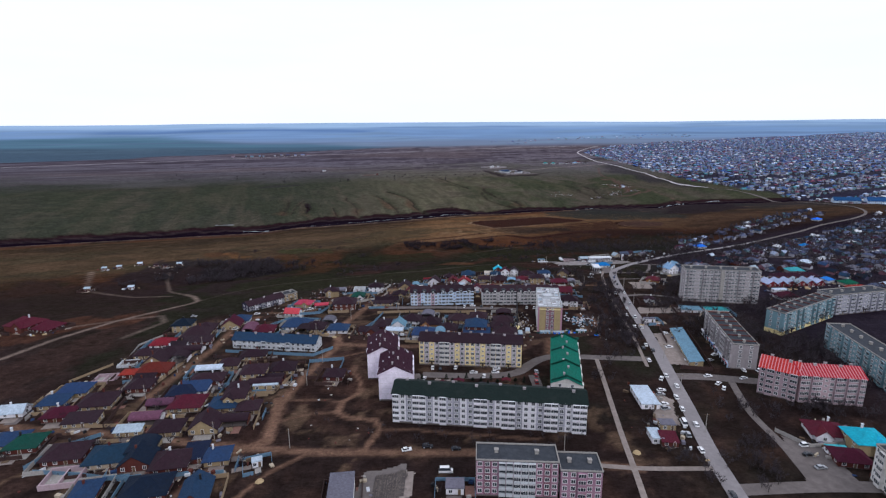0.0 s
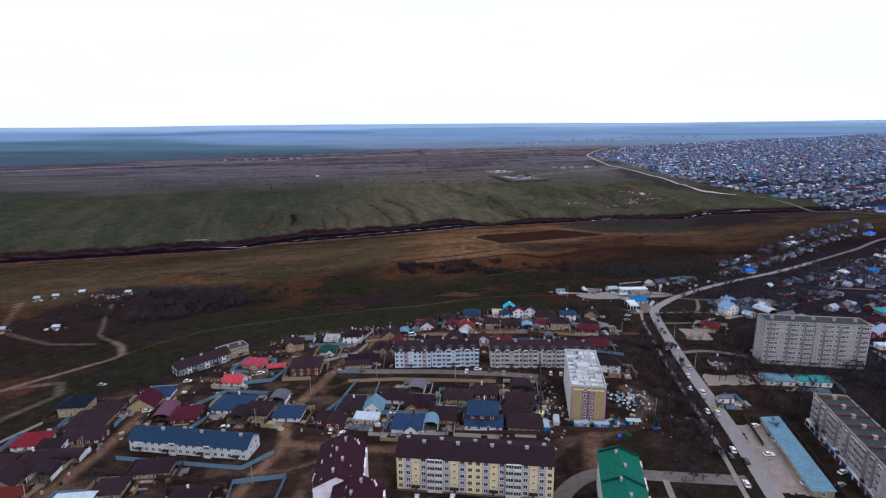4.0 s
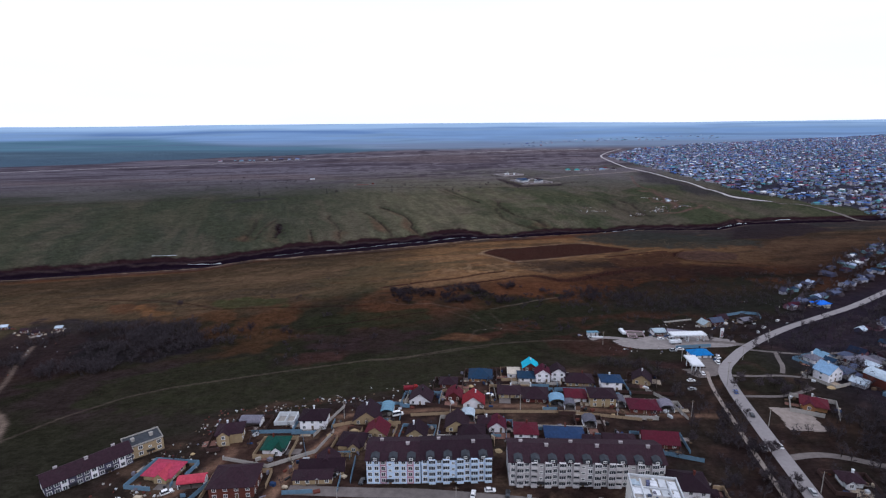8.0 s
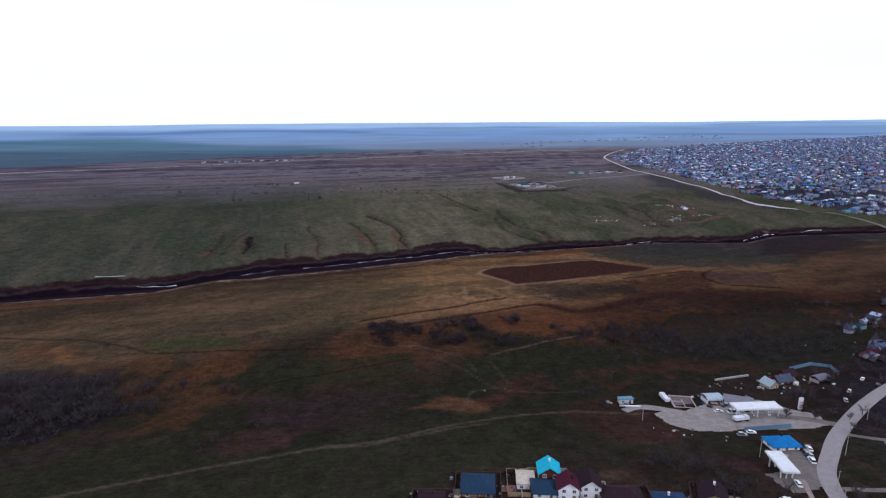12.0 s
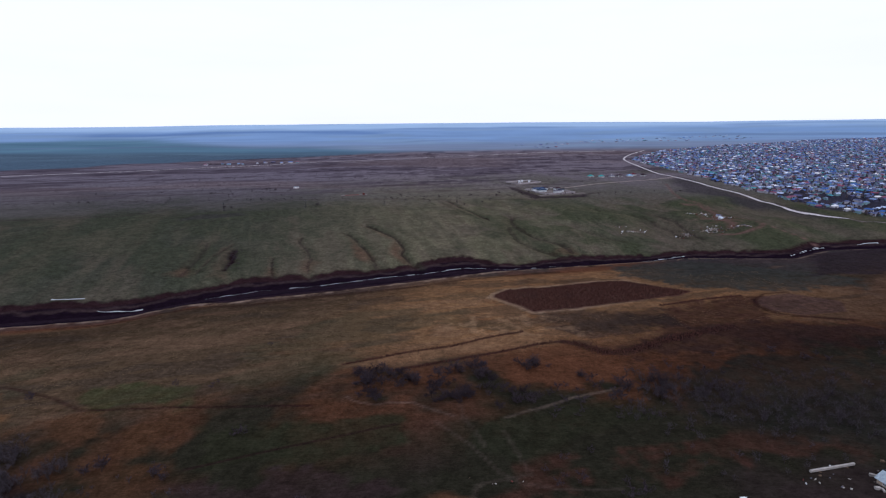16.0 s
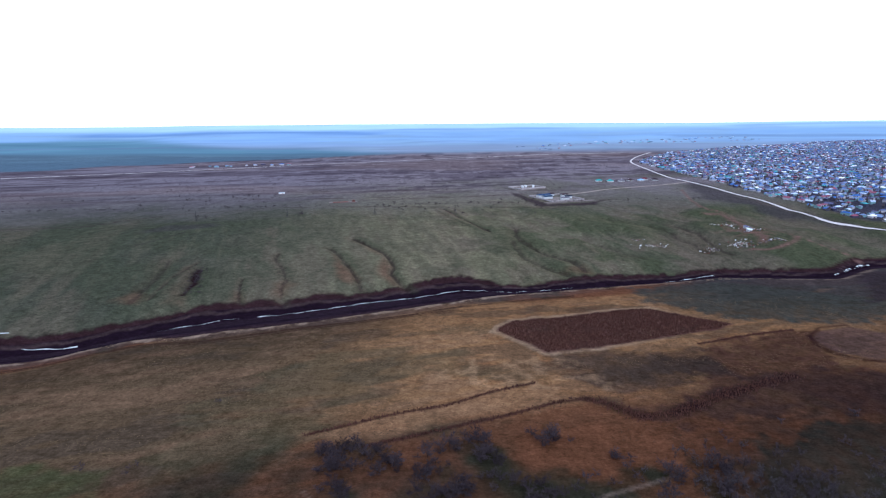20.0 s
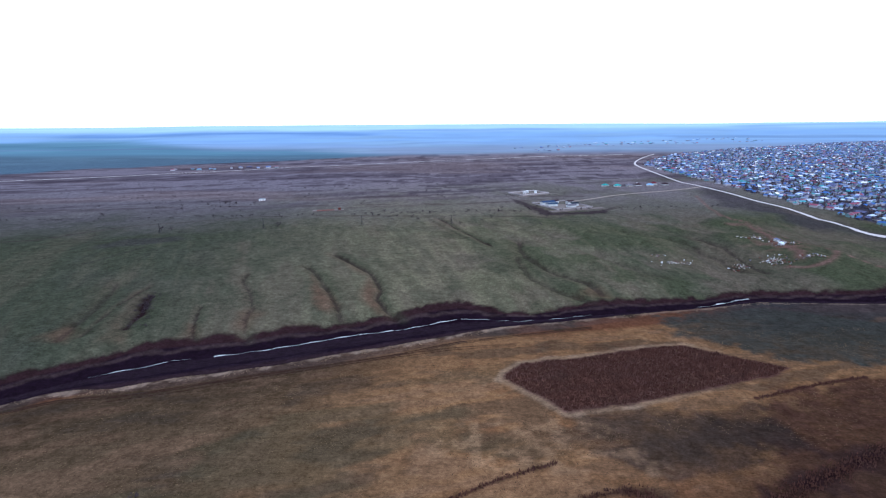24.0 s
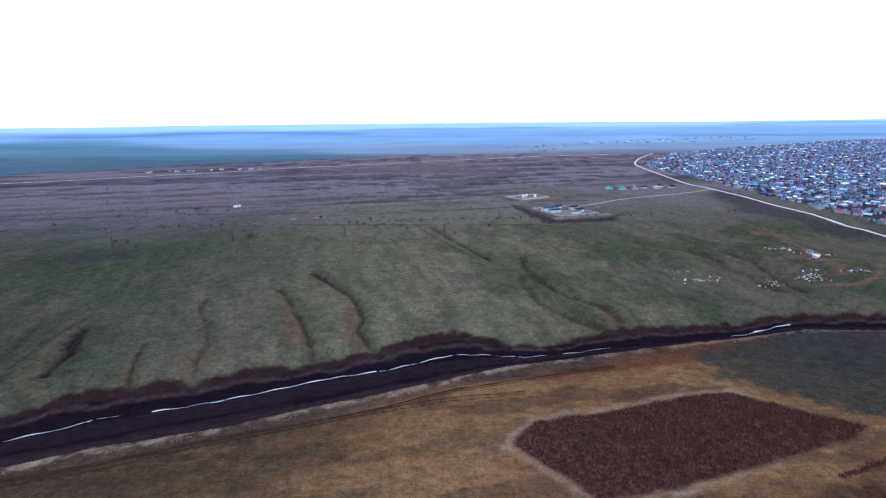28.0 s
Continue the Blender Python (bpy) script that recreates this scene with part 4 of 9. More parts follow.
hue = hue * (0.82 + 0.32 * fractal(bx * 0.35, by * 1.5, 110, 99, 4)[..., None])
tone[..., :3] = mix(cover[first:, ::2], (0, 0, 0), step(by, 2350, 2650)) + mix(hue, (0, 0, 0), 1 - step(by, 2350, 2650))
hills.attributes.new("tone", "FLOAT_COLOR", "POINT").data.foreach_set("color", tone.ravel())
distance_mat = bpy.data.materials.new("hazed_distance")
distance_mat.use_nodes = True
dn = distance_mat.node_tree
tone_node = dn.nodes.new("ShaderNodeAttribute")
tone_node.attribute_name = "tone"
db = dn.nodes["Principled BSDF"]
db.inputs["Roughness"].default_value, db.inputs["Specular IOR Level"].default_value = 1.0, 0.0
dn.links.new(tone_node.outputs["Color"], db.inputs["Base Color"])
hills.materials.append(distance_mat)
tagged(new("backdrop", hills), "distant hills and fields on the horizon, haze painted in as blue", "hills", kind="structure")
tagged(new("ground", ground_mesh), "brown and green winter steppe with dirt tracks and bare soil", "ground", kind="structure")


# ---- roads, pavements and water ----
def smooth_path(points, spacing=3.0):
    pts = [Vector((*p, 0)) for p in points]
    pts = [2 * pts[0] - pts[1]] + pts + [2 * pts[-1] - pts[-2]]
    res = []
    for a, b, c, d in zip(pts, pts[1:], pts[2:], pts[3:]):
        n = max(1, int((c - b).length / spacing))
        for i in range(n):
            t = i / n
            res.append(0.5 * ((2 * b) + (c - a) * t + (2 * a - 5 * b + 4 * c - d) * t * t + (3 * b - a - 3 * c + d) * t ** 3))
    res.append(pts[-2])
    return res


def strip(name, points, width, mat, lift, label, category, across=3, wobble=0.0, spacing=3.0, level=None, kind="structure"):
    line = smooth_path(points, spacing)
    rows = []
    for i, p in enumerate(line):
        d = (line[min(i + 1, len(line) - 1)] - line[max(i - 1, 0)]).normalized()
        side = Vector((d.y, -d.x, 0))
        wid = width * (1 + wobble * (noise.noise(Vector((p.x * 0.07, p.y * 0.07, len(name)))) * 1.6))
        rows.append([p + side * wid * (k / across - 0.5) for k in range(across + 1)])
    flat = np.array([[v.x, v.y] for r in rows for v in r])
    z = height(flat[:, 0], flat[:, 1]) + lift if level is None else np.full(len(flat), 0.0) + np.array([level(a, b) for a, b in flat])
    k = across + 1
    verts = [(a, b, c) for (a, b), c in zip(flat, z)]
    faces = [(i * k + j, i * k + j + 1, (i + 1) * k + j + 1, (i + 1) * k + j) for i in range(len(rows) - 1) for j in range(across)]
    me = bpy.data.meshes.new(name)
    me.from_pydata(verts, [], [tuple(reversed(f)) for f in faces])
    me.materials.append(mat)
    me.update()
    return tagged(new(name, me), label, category, kind=kind)


pale_asphalt = surface("pale_asphalt", (0.42, 0.39, 0.4), 0.9, 0, 0.16, 0.6, 0.06, 0.2)
MAIN_ROAD = [(90, 60), (94, 120), (98, 154), (102, 180), (109, 214), (116, 252), (124, 298), (131, 350), (139, 394), (147, 432), (154, 454), (166, 470), (187, 492), (230, 527), (306, 577), (397, 647)]
ROAD_END = [(397, 647), (488, 706), (552, 754), (697, 854), (745, 960), (650, 1052), (565, 1112)]
strip("road", MAIN_ROAD, 6.2, asphalt, 0.2, "grey asphalt main road through the town", "road", 4)
strip("pavement", [(p[0] - 9.5, p[1]) for p in MAIN_ROAD[5:11]], 1.8, paving, 0.22, "pale pavement path beside the main road", "pavement", 2)
strip("road", ROAD_END, 4.6, old_asphalt, 0.4, "worn asphalt road through the outer village", "road", 2, spacing=8)
strip("road", [(565, 1112), (516, 1151), (506, 1199), (494, 1262), (484, 1344), (483, 1429), (472, 1530), (465, 1605), (496, 1884), (535, 2076), (628, 2288), (731, 2444), (874, 2652), (1110, 3077)], 5.2, pale_asphalt, 0.6, "pale bypass road round the far settlement", "road", 2, spacing=12)
strip("road", [(-1500, 1420), (-924, 1684), (-741, 1773), (-545, 1920), (-433, 2021), (-141, 2161), (208, 2303), (620, 2420)], 7.5, pale_asphalt, 1.2, "distant pale highway across the steppe", "road", 2, spacing=15)
strip("road", [(196, 1342), (236, 1368), (294, 1412), (407, 1465), (478, 1511)], 5, paving, 0.4, "gravel access road to the walled compound", "road", 2, spacing=8)
strip("road", [(-10, 246), (16, 244), (36, 246), (46, 256), (52, 262), (62, 266), (84, 264), (112, 261)], 6, old_asphalt, 0.18, "worn asphalt courtyard road", "road", 3)
strip("road", [(-14, 247), (-10, 232), (0, 226), (26, 225), (44, 228), (46, 244)], 5, old_asphalt, 0.15, "worn asphalt courtyard loop", "road", 3)
strip("road", [(-50, 356), (-22, 354), (-2, 353), (34, 348), (52, 344)], 5.5, old_asphalt, 0.18, "worn asphalt street before the grey apartment houses", "road", 3)
strip("road", [(112, 241), (128, 240), (146, 236), (172, 229)], 7, old_asphalt, 0.17, "worn asphalt side street", "road", 3)
strip("road", [(98, 154), (126, 155), (149, 154), (175, 152)], 6, old_asphalt, 0.17, "worn asphalt side street", "road", 3)
strip("road", [(141, 236), (133, 205), (131, 180), (127, 156)], 3.2, old_asphalt, 0.16, "narrow asphalt lane", "road", 2)
strip("pavement", [(83, 262), (78, 228), (72, 189), (69, 167), (65, 140)], 2.2, paving, 0.2, "straight pale footpath over the grass", "pavement", 2)
strip("pavement", [(47, 171), (71, 167), (97, 166)], 2.6, paving, 0.22, "pale crossing footpath", "pavement", 2)
strip("road", [(166, 506), (178, 502), (190, 494)], 5.0, old_asphalt, 0.19, "asphalt way onto the forecourt", "road", 2)
strip("road", [(180, 489), (188, 485), (197, 481), (214, 476), (235, 478)], 2.8, old_asphalt, 0.18, "gravel side lane", "road", 2)
strip("road", [(197, 481), (192, 470), (188, 460), (182, 450)], 2.4, old_asphalt, 0.17, "narrow gravel lane", "road", 2)
strip("road", [(155, 448), (167, 447), (180, 447), (196, 442)], 2.4, old_asphalt, 0.18, "gravel side lane", "road", 2)
strip("road", [(148, 424), (168, 424), (186, 432)], 2.4, old_asphalt, 0.17, "gravel side lane", "road", 2)
strip("road", [(134, 372), (152, 374), (170, 366)], 3.6, old_asphalt, 0.17, "gravel side lane", "road", 2)


VILLAGE_ROADS = [[(430, 640), (443, 647), (500, 660), (562, 675)], [(290, 512), (311, 508), (358, 495), (420, 483), (480, 470)]]
for way in VILLAGE_ROADS:
    strip("road", way, 4.0, old_asphalt, 0.35, "worn asphalt lane through the outer village", "road", 2, spacing=6)
forecourt_mat = surface("forecourt_concrete", (0.23, 0.205, 0.2), 0.9, 0, 0.3, 0.35, 0.3, 0.2)


def yard(name, outline, mat, lift, label, category="yard"):
    """A sealed yard laid on the ground, cut into cells that follow it."""
    pts = np.array(outline, float)
    ax, ay = np.meshgrid(np.arange(pts[:, 0].min() - 3, pts[:, 0].max() + 3, 0.8), np.arange(pts[:, 1].min() - 3, pts[:, 1].max() + 3, 0.8))
    keep = inside(ax, ay, outline) + (fractal(ax, ay, 5, 81, 3) - 0.5) * 3 > 0
    z = height(ax, ay) + lift
    num, verts, faces = {}, [], []
    for j in range(ax.shape[0] - 1):
        for i in range(ax.shape[1] - 1):
            if keep[j, i]:
                q = []
                for jj, ii in ((j, i), (j, i + 1), (j + 1, i + 1), (j + 1, i)):
                    if (jj, ii) not in num:
                        num[(jj, ii)] = len(verts)
                        verts.append((ax[jj, ii], ay[jj, ii], z[jj, ii]))
                    q.append(num[(jj, ii)])
                faces.append(tuple(q))
    me = bpy.data.meshes.new(name)
    me.from_pydata(verts, [], faces)
    me.materials.append(mat)
    return tagged(new(name, me), label, category, kind="structure")


yard("pavement", [(118, 254), (127, 296), (139, 297), (130, 252)], paving, 0.14, "pale concrete car park beside the main road", "parking")
yard("pavement", [(112, 512), (120, 517), (128, 514), (140, 521), (152, 528), (163, 530), (173, 519), (177, 513), (184, 508), (186, 496), (170, 492), (144, 493), (135, 491), (122, 493), (114, 499)], forecourt_mat, 0.14, "pale concrete forecourt of the filling station", "yard")
strip("pavement", [(99, 516), (108, 520), (118, 517), (126, 513)], 4.5, forecourt_mat, 0.16, "pale concrete drive to the filling station", "pavement", 2, 0.4)
yard("pavement", [(150, 392), (164, 390), (166, 410), (153, 412)], paving, 0.15, "pale concrete forecourt", "yard")
yard("pavement", [(135, 344), (162, 343), (160, 332), (132, 332)], paving, 0.13, "pale concrete car park by the shops", "parking")
yard("pavement", [(132, 458), (146, 458), (148, 482), (156, 486), (156, 450), (136, 446)], old_asphalt, 0.12, "worn yard of the car wash", "yard")
yard("pavement", [(88, 196), (98, 196), (104, 216), (97, 226), (94, 214)], paving, 0.13, "concrete apron before the kiosks", "yard")
yard("pavement", [(126, 158), (142, 156), (146, 178), (134, 186)], old_asphalt, 0.12, "worn parking yard", "parking")
yard("pavement", [(-32, 150), (-14, 154), (-14, 172), (-28, 168)], old_asphalt, 0.12, "worn concrete yard", "yard")

water = bpy.data.materials.new("river_water")
water.use_nodes = True
wb = water.node_tree.nodes["Principled BSDF"]
wb.inputs["Base Color"].default_value, wb.inputs["Roughness"].default_value, wb.inputs["IOR"].default_value = (0.3, 0.32, 0.34, 1), 0.08, 1.33
ripple = water.node_tree.nodes.new("ShaderNodeBump")
ripple.inputs["Strength"].default_value, ripple.inputs["Distance"].default_value = 0.15, 0.05
water.node_tree.links.new(noise_node(water.node_tree, 1.2, 3), ripple.inputs["Height"])
water.node_tree.links.new(ripple.outputs[0], wb.inputs["Normal"])
for x0, x1, wide in ((-298, -262, 1.0), (-220, -180, 0.55), (-178, -166, 0.3), (-152, -116, 0.8), (-115, -30, 1.0), (-29, -25, 0.5), (-23, -5, 0.7), (-3, 20, 1.1), (22, 62, 0.45), (64, 84, 0.3), (96, 112, 0.5), (113, 134, 0.35), (228, 252, 0.35), (250, 286, 1.5), (412, 476, 2.6)):
    stream = [(x, float(river_y(x) + np.interp(x, STREAM_X, STREAM_OFF)) + 0.5 * math.sin(x * 0.33)) for x in range(x0, x1 + 1, 2)]
    strip("water", stream, wide * 0.8, water, 0.12, "narrow pale stream in the silted river bed", "river", 2, 0.9, 1.0)
strip("water", [(-342, 788), (-330, 790), (-315, 793)], 1.2, water, 0.25, "shallow pale pool below the far bank", "river", 2, 0.9, 1.0)
strip("water", [(520, 1030), (535, 1034), (552, 1036)], 1.4, water, 0.25, "shallow pale pool in the river bed", "river", 2, 0.9, 1.0)

# wheel tracks on the near bank
rut = surface("dark_rut", (0.03, 0.017, 0.013), 1.0, 0, 0.3, 0.5, 0.1, 0.1)
for shift, wide in ((0.0, 1.5), (-2.6, 0.7)):
    strip("track", [(x, float(river_y(x) + np.interp(x, RUT_X, RUT_OFF)) + shift + 0.5 * math.sin(x * 0.04)) for x in range(-300, 130, 8)], wide, rut, 0.12, "dark wheel track along the river bank", "track", 2, 0.7, 2.0)


# ---- houses ----
def framed(px, pz, y0, y1, panes, depth):
    """One closed body with a front cut into cells at px and pz; the cells in panes lie deeper and take another material."""
    g = Geo()
    nx_, nz_ = len(px), len(pz)
    g.v = [(a, y0, b) for b in pz for a in px] + [(a, y1, b) for b in (pz[0], pz[-1]) for a in (px[0], px[-1])]
    k = nx_ * nz_
    for j in range(nz_ - 1):
        for i in range(nx_ - 1):
            q = [j * nx_ + i, j * nx_ + i + 1, (j + 1) * nx_ + i + 1, (j + 1) * nx_ + i]
            m = panes.get((i, j))
            if m is None or isinstance(m, str):
                g.f.append(tuple(q))
                g.m.append(int(m) if m else 0)
            else:
                n = len(g.v)
                g.v += [(g.v[c][0], y0 + depth, g.v[c][2]) for c in q]
                for e in range(4):
                    g.f.append((q[e], q[(e + 1) % 4], n + (e + 1) % 4, n + e))
                    g.m.append(0)
                g.f.append((n, n + 1, n + 2, n + 3))
                g.m.append(m)
    bottom, top = list(range(nx_)), [(nz_ - 1) * nx_ + i for i in range(nx_)]
    left, right = [j * nx_ for j in range(nz_)], [j * nx_ + nx_ - 1 for j in range(nz_)]
    for ring in (bottom[::-1] + [k, k + 1], top + [k + 3, k + 2], left + [k + 2, k], right[::-1] + [k + 1, k + 3]):
        g.f.append(tuple(ring))
        g.m.append(0)
    return g


def window_mesh(w, h):
    def make():
        f = 0.09
        return framed([-w / 2 - 0.06, -w / 2 + f, -f / 2, f / 2, w / 2 - f, w / 2 + 0.06], [-0.06, f, h - f, h + 0.06], -0.08, 0.05, {(1, 1): 1, (3, 1): 1}, 0.06).mesh("window", frame_white, glass)
    return shared(("window", w, h), make)


def door_mesh():
    return shared("door", lambda: Geo().box(-0.5, 0.5, -0.06, 0.04, 0, 2.1, 0).box(-0.58, -0.5, -0.09, 0.04, 0, 2.18, 1).box(0.5, 0.58, -0.09, 0.04, 0, 2.18, 1).box(-0.5, 0.5, -0.09, 0.04, 2.1, 2.18, 1).mesh("door", wood, frame_white))


def place_on(ob, x, y, z, turn):
    ob.matrix_basis = pose(x, y, z, 0, 0, turn)
    return ob


def hip_roof(W, D, z, rise, over=0.8, thick=0.18):
    a, b = W / 2 + over, D / 2 + over
    r = max(0.0, (a - b)) if a >= b else 0.0
    s = max(0.0, (b - a)) if b > a else 0.0
    g = Geo()
    base, top = [(-a, -b), (a, -b), (a, b), (-a, b)], []
    lo, hi = z - thick, z
    for i in range(4):
        p, q = base[i], base[(i + 1) % 4]
        g.face([(*p, lo), (*q, lo), (*q, hi), (*p, hi)])
    g.face([(*p, lo) for p in reversed(base)])
    t = z + rise
    if r:
        g.face([(-a, -b, hi), (a, -b, hi), (r, 0, t), (-r, 0, t)]).face([(a, b, hi), (-a, b, hi), (-r, 0, t), (r, 0, t)]).face([(a, -b, hi), (a, b, hi), (r, 0, t)]).face([(-a, b, hi), (-a, -b, hi), (-r, 0, t)])
    else:
        s = max(s, 0.05)
        g.face([(a, -b, hi), (a, b, hi), (0, s, t), (0, -s, t)]).face([(-a, b, hi), (-a, -b, hi), (0, -s, t), (0, s, t)]).face([(-a, -b, hi), (a, -b, hi), (0, -s, t)]).face([(a, b, hi), (-a, b, hi), (0, s, t)])
    return g


def turned(g):
    """The same mesh turned by a quarter."""
    g.v = [(-y, x, z) for x, y, z in g.v]
    return g


def gable_roof(W, D, z, rise, over=0.7, thick=0.16):
    """Ridge along y, gables at the front and the back."""
    a = W / 2 + over
    drop = rise * over / (W / 2)
    return Geo().prism([(-a, z - drop), (0, z + rise), (a, z - drop), (a, z - drop + thick), (0, z + rise + thick * 1.15), (-a, z - drop + thick)][::1], -D / 2 - over, D / 2 + over)


def arch_roof(W, D, z, rise, thick=0.12, n=9):
    up = [(-W / 2 * math.cos(math.pi * i / n), z + rise * math.sin(math.pi * i / n)) for i in range(n + 1)]
    return Geo().prism([(a * 0.985, b - thick) for a, b in up] + up[::-1], -D / 2, D / 2)


ROOF_WORDS = {"brown": "dark brown", "navy": "dark blue", "blue": "blue", "green": "dark green", "maroon": "maroon", "red": "bright red", "pale": "pale", "grey": "grey", "sky": "light blue", "cyan": "bright cyan", "teal": "teal", "azure": "vivid blue", "cobalt": "deep blue", "haze": "pale bluish", "night": "dark slate", "cream": "cream", "rose": "pink-red", "moss": "blackish green", "ember": "dark red", "wine": "dark wine-red", "slate": "slate grey", "mauve": "mauve", "candy": "red and white striped", "emerald": "green"}
WALL_WORDS = {"panel": "grey panel", "dusk": "dusky red-grey", "greypanel": "grey panel", "brick": "red-brown brick", "yellow": "yellow brick", "white": "white plaster", "cream": "cream plaster", "orange": "orange plaster", "pale": "pale plaster", "maroon": "maroon clad", "bluewhite": "blue-white sheet"}
STYLE_WORDS = {"hip": "hipped sheet-metal roof", "gable": "gabled sheet-metal roof", "cross": "hipped and gabled metal roof", "barrel": "arched metal roof", "flat": "flat roof", "lean": "single-pitch metal roof"}
house_random = random.Random(7)
yards, yard_turns = [], []


def house(x, y, turn, W, D, storeys, roof, wall, style):
    R = house_random
    eave = {1: 2.75, 2: 5.3, 3: 8.0}[storeys]
    corners = [(x + dx * W * 0.4, y + dy * D * 0.4) for dx in (-1, 1) for dy in (-1, 1)]
    z0 = min(ground_z(*c) for c in corners)
    shed = style in ("barrel", "lean", "flat")
    if shed:
        eave = min(eave, 2.5) if storeys == 1 else eave
    label = ("%s %s with %s walls" % (ROOF_WORDS[roof], STYLE_WORDS[style], WALL_WORDS[wall]))
    name, cat = ("shed", "shed") if shed and storeys == 1 else ("house", "house")
    t = thing(name, pose(x, y, z0, 0, 0, turn), label, cat, "town " + name + "s")
    wm, rm = WALL[wall], ROOF[roof]
    part("plinth", Geo().box(-W / 2 - 0.06, W / 2 + 0.06, -D / 2 - 0.06, D / 2 + 0.06, -1.5, 0.45), plinth_mat, t)
    rise = 0.3 * min(W, D) * (0.85 + 0.3 * R.random())
    if style == "hip":
        part("wall", Geo().box(-W / 2, W / 2, -D / 2, D / 2, 0.45, eave), wm, t)
        part("roof", hip_roof(W, D, eave + 0.02, rise), rm, t)
    elif style == "gable":
        across = W > D * 1.25
        w, d = (D, W) if across else (W, D)
        rise = 0.36 * w
        body = Geo().prism([(-w / 2, 0.45), (w / 2, 0.45), (w / 2, eave), (0, eave + rise - 0.02), (-w / 2, eave)], -d / 2, d / 2)
        rf = gable_roof(w, d, eave, rise)
        part("wall", turned(body) if across else body, wm, t)
        part("roof", turned(rf) if across else rf, rm, t)
    elif style == "cross":
        part("wall", Geo().box(-W / 2, W / 2, -D / 2, D / 2, 0.45, eave), wm, t)
        roof_part = part("roof", hip_roof(W, D, eave + 0.02, rise), rm, t)
        w = W * 0.45
        cx = R.choice((-0.2, 0.2)) * W
        rr = 0.42 * w
        bay = Geo().prism([(cx - w / 2, 0.45), (cx + w / 2, 0.45), (cx + w / 2, eave), (cx, eave + rr - 0.03), (cx - w / 2, eave)], -D / 2 - 1.6, -D / 2 - 0.003)
        part("bay_wall", bay, wm, t)
        g = gable_roof(w, D * 0.5 + 1.6, eave, rr, 0.4)
        g.v = [(a + cx, b - D * 0.25 - 0.8, c) for a, b, c in g.v]
        part("bay_roof", g, rm, t)
        place_on(part("window", window_mesh(1.3, 1.4), None, t), cx, -D / 2 - 1.62, 1.2, 0)
        if storeys > 1:
            place_on(part("window", window_mesh(1.3, 1.4), None, t), cx, -D / 2 - 1.62, 3.8, 0)
    elif style == "barrel":
        across = W > D * 1.3
        w, d = (D, W) if across else (W, D)
        rf = arch_roof(w + 0.4, d + 0.6, eave, min(2.2, 0.3 * w))
        part("roof", turned(rf) if across else rf, rm, t)
        part("wall", Geo().box(-W / 2, W / 2, D / 2 - 0.25, D / 2, 0.45, eave - 0.15).box(-W / 2, -W / 2 + 0.25, -D / 2, D / 2 - 0.25, 0.45, eave - 0.15).box(W / 2 - 0.25, W / 2, -D / 2, D / 2 - 0.25, 0.45, eave - 0.15), wm, t)
        for k in (-1, 0, 1):
            part("post", Geo().box(k * (W / 2 - 0.5) - 0.1, k * (W / 2 - 0.5) + 0.1, -D / 2 + 0.05, -D / 2 + 0.25, 0.4, eave - 0.1), dark_metal, t)
    elif style == "flat":
        part("wall", Geo().box(-W / 2, W / 2, -D / 2, D / 2, 0.45, eave + 0.25), wm, t)
        part("roof", Geo().box(-W / 2 - 0.25, W / 2 + 0.25, -D / 2 - 0.25, D / 2 + 0.25, eave + 0.25, eave + 0.42).box(-W / 2 - 0.25, W / 2 + 0.25, -D / 2 - 0.25, -D / 2 - 0.05, eave + 0.42, eave + 0.6), rm, t)
    else:
        part("wall", Geo().prism([(-D / 2, 0.45), (D / 2, 0.45), (D / 2, eave + 0.9), (-D / 2, eave)], -W / 2, W / 2), wm, t).matrix_basis = pose(0, 0, 0, 0, 0, 90)
        part("roof", Geo().prism([(-D / 2 - 0.4, eave - 0.1), (D / 2 + 0.4, eave + 1.02), (D / 2 + 0.4, eave + 1.16), (-D / 2 - 0.4, eave + 0.04)], -W / 2 - 0.4, W / 2 + 0.4), rm, t).matrix_basis = pose(0, 0, 0, 0, 0, 90)
    if style != "barrel":
        wide = window_mesh(1.3, 1.4)
        skip_front = style == "cross"
        for level in range(storeys):
            z = 1.0 + 2.55 * level
            n = max(2, int(W / 3.2))
            for i in range(n):
                px = (i + 0.5) / n * W - W / 2
                if level == 0 and i == n // 2 and not skip_front:
                    place_on(part("door", door_mesh(), None, t), px, -D / 2 - 0.01, 0.45, 0)
                elif not skip_front:
                    place_on(part("window", wide, None, t), px, -D / 2 - 0.01, z, 0)
            n = max(1, int(D / 4))
            for i in range(n):
                py = (i + 0.5) / n * D - D / 2
                place_on(part("window", wide, None, t), W / 2 + 0.01, py, z, 90)
                place_on(part("window", wide, None, t), -W / 2 - 0.01, py, z, -90)
    if R.random() < 0.55:
        part("apron", Geo().box(-W * 0.3, W * 0.35, -D / 2 - R.uniform(2.5, 5), -D / 2 - 0.07, -1.2, 0.22), R.choice((paving, concrete, paving)), t, "pale concrete apron")
    yards.append((x, y, W, D))
    yard_turns.append(turn)
    if not shed and R.random() < 0.7:
        cx, cy = R.uniform(-0.2, 0.2) * W, R.uniform(0, 0.2) * D
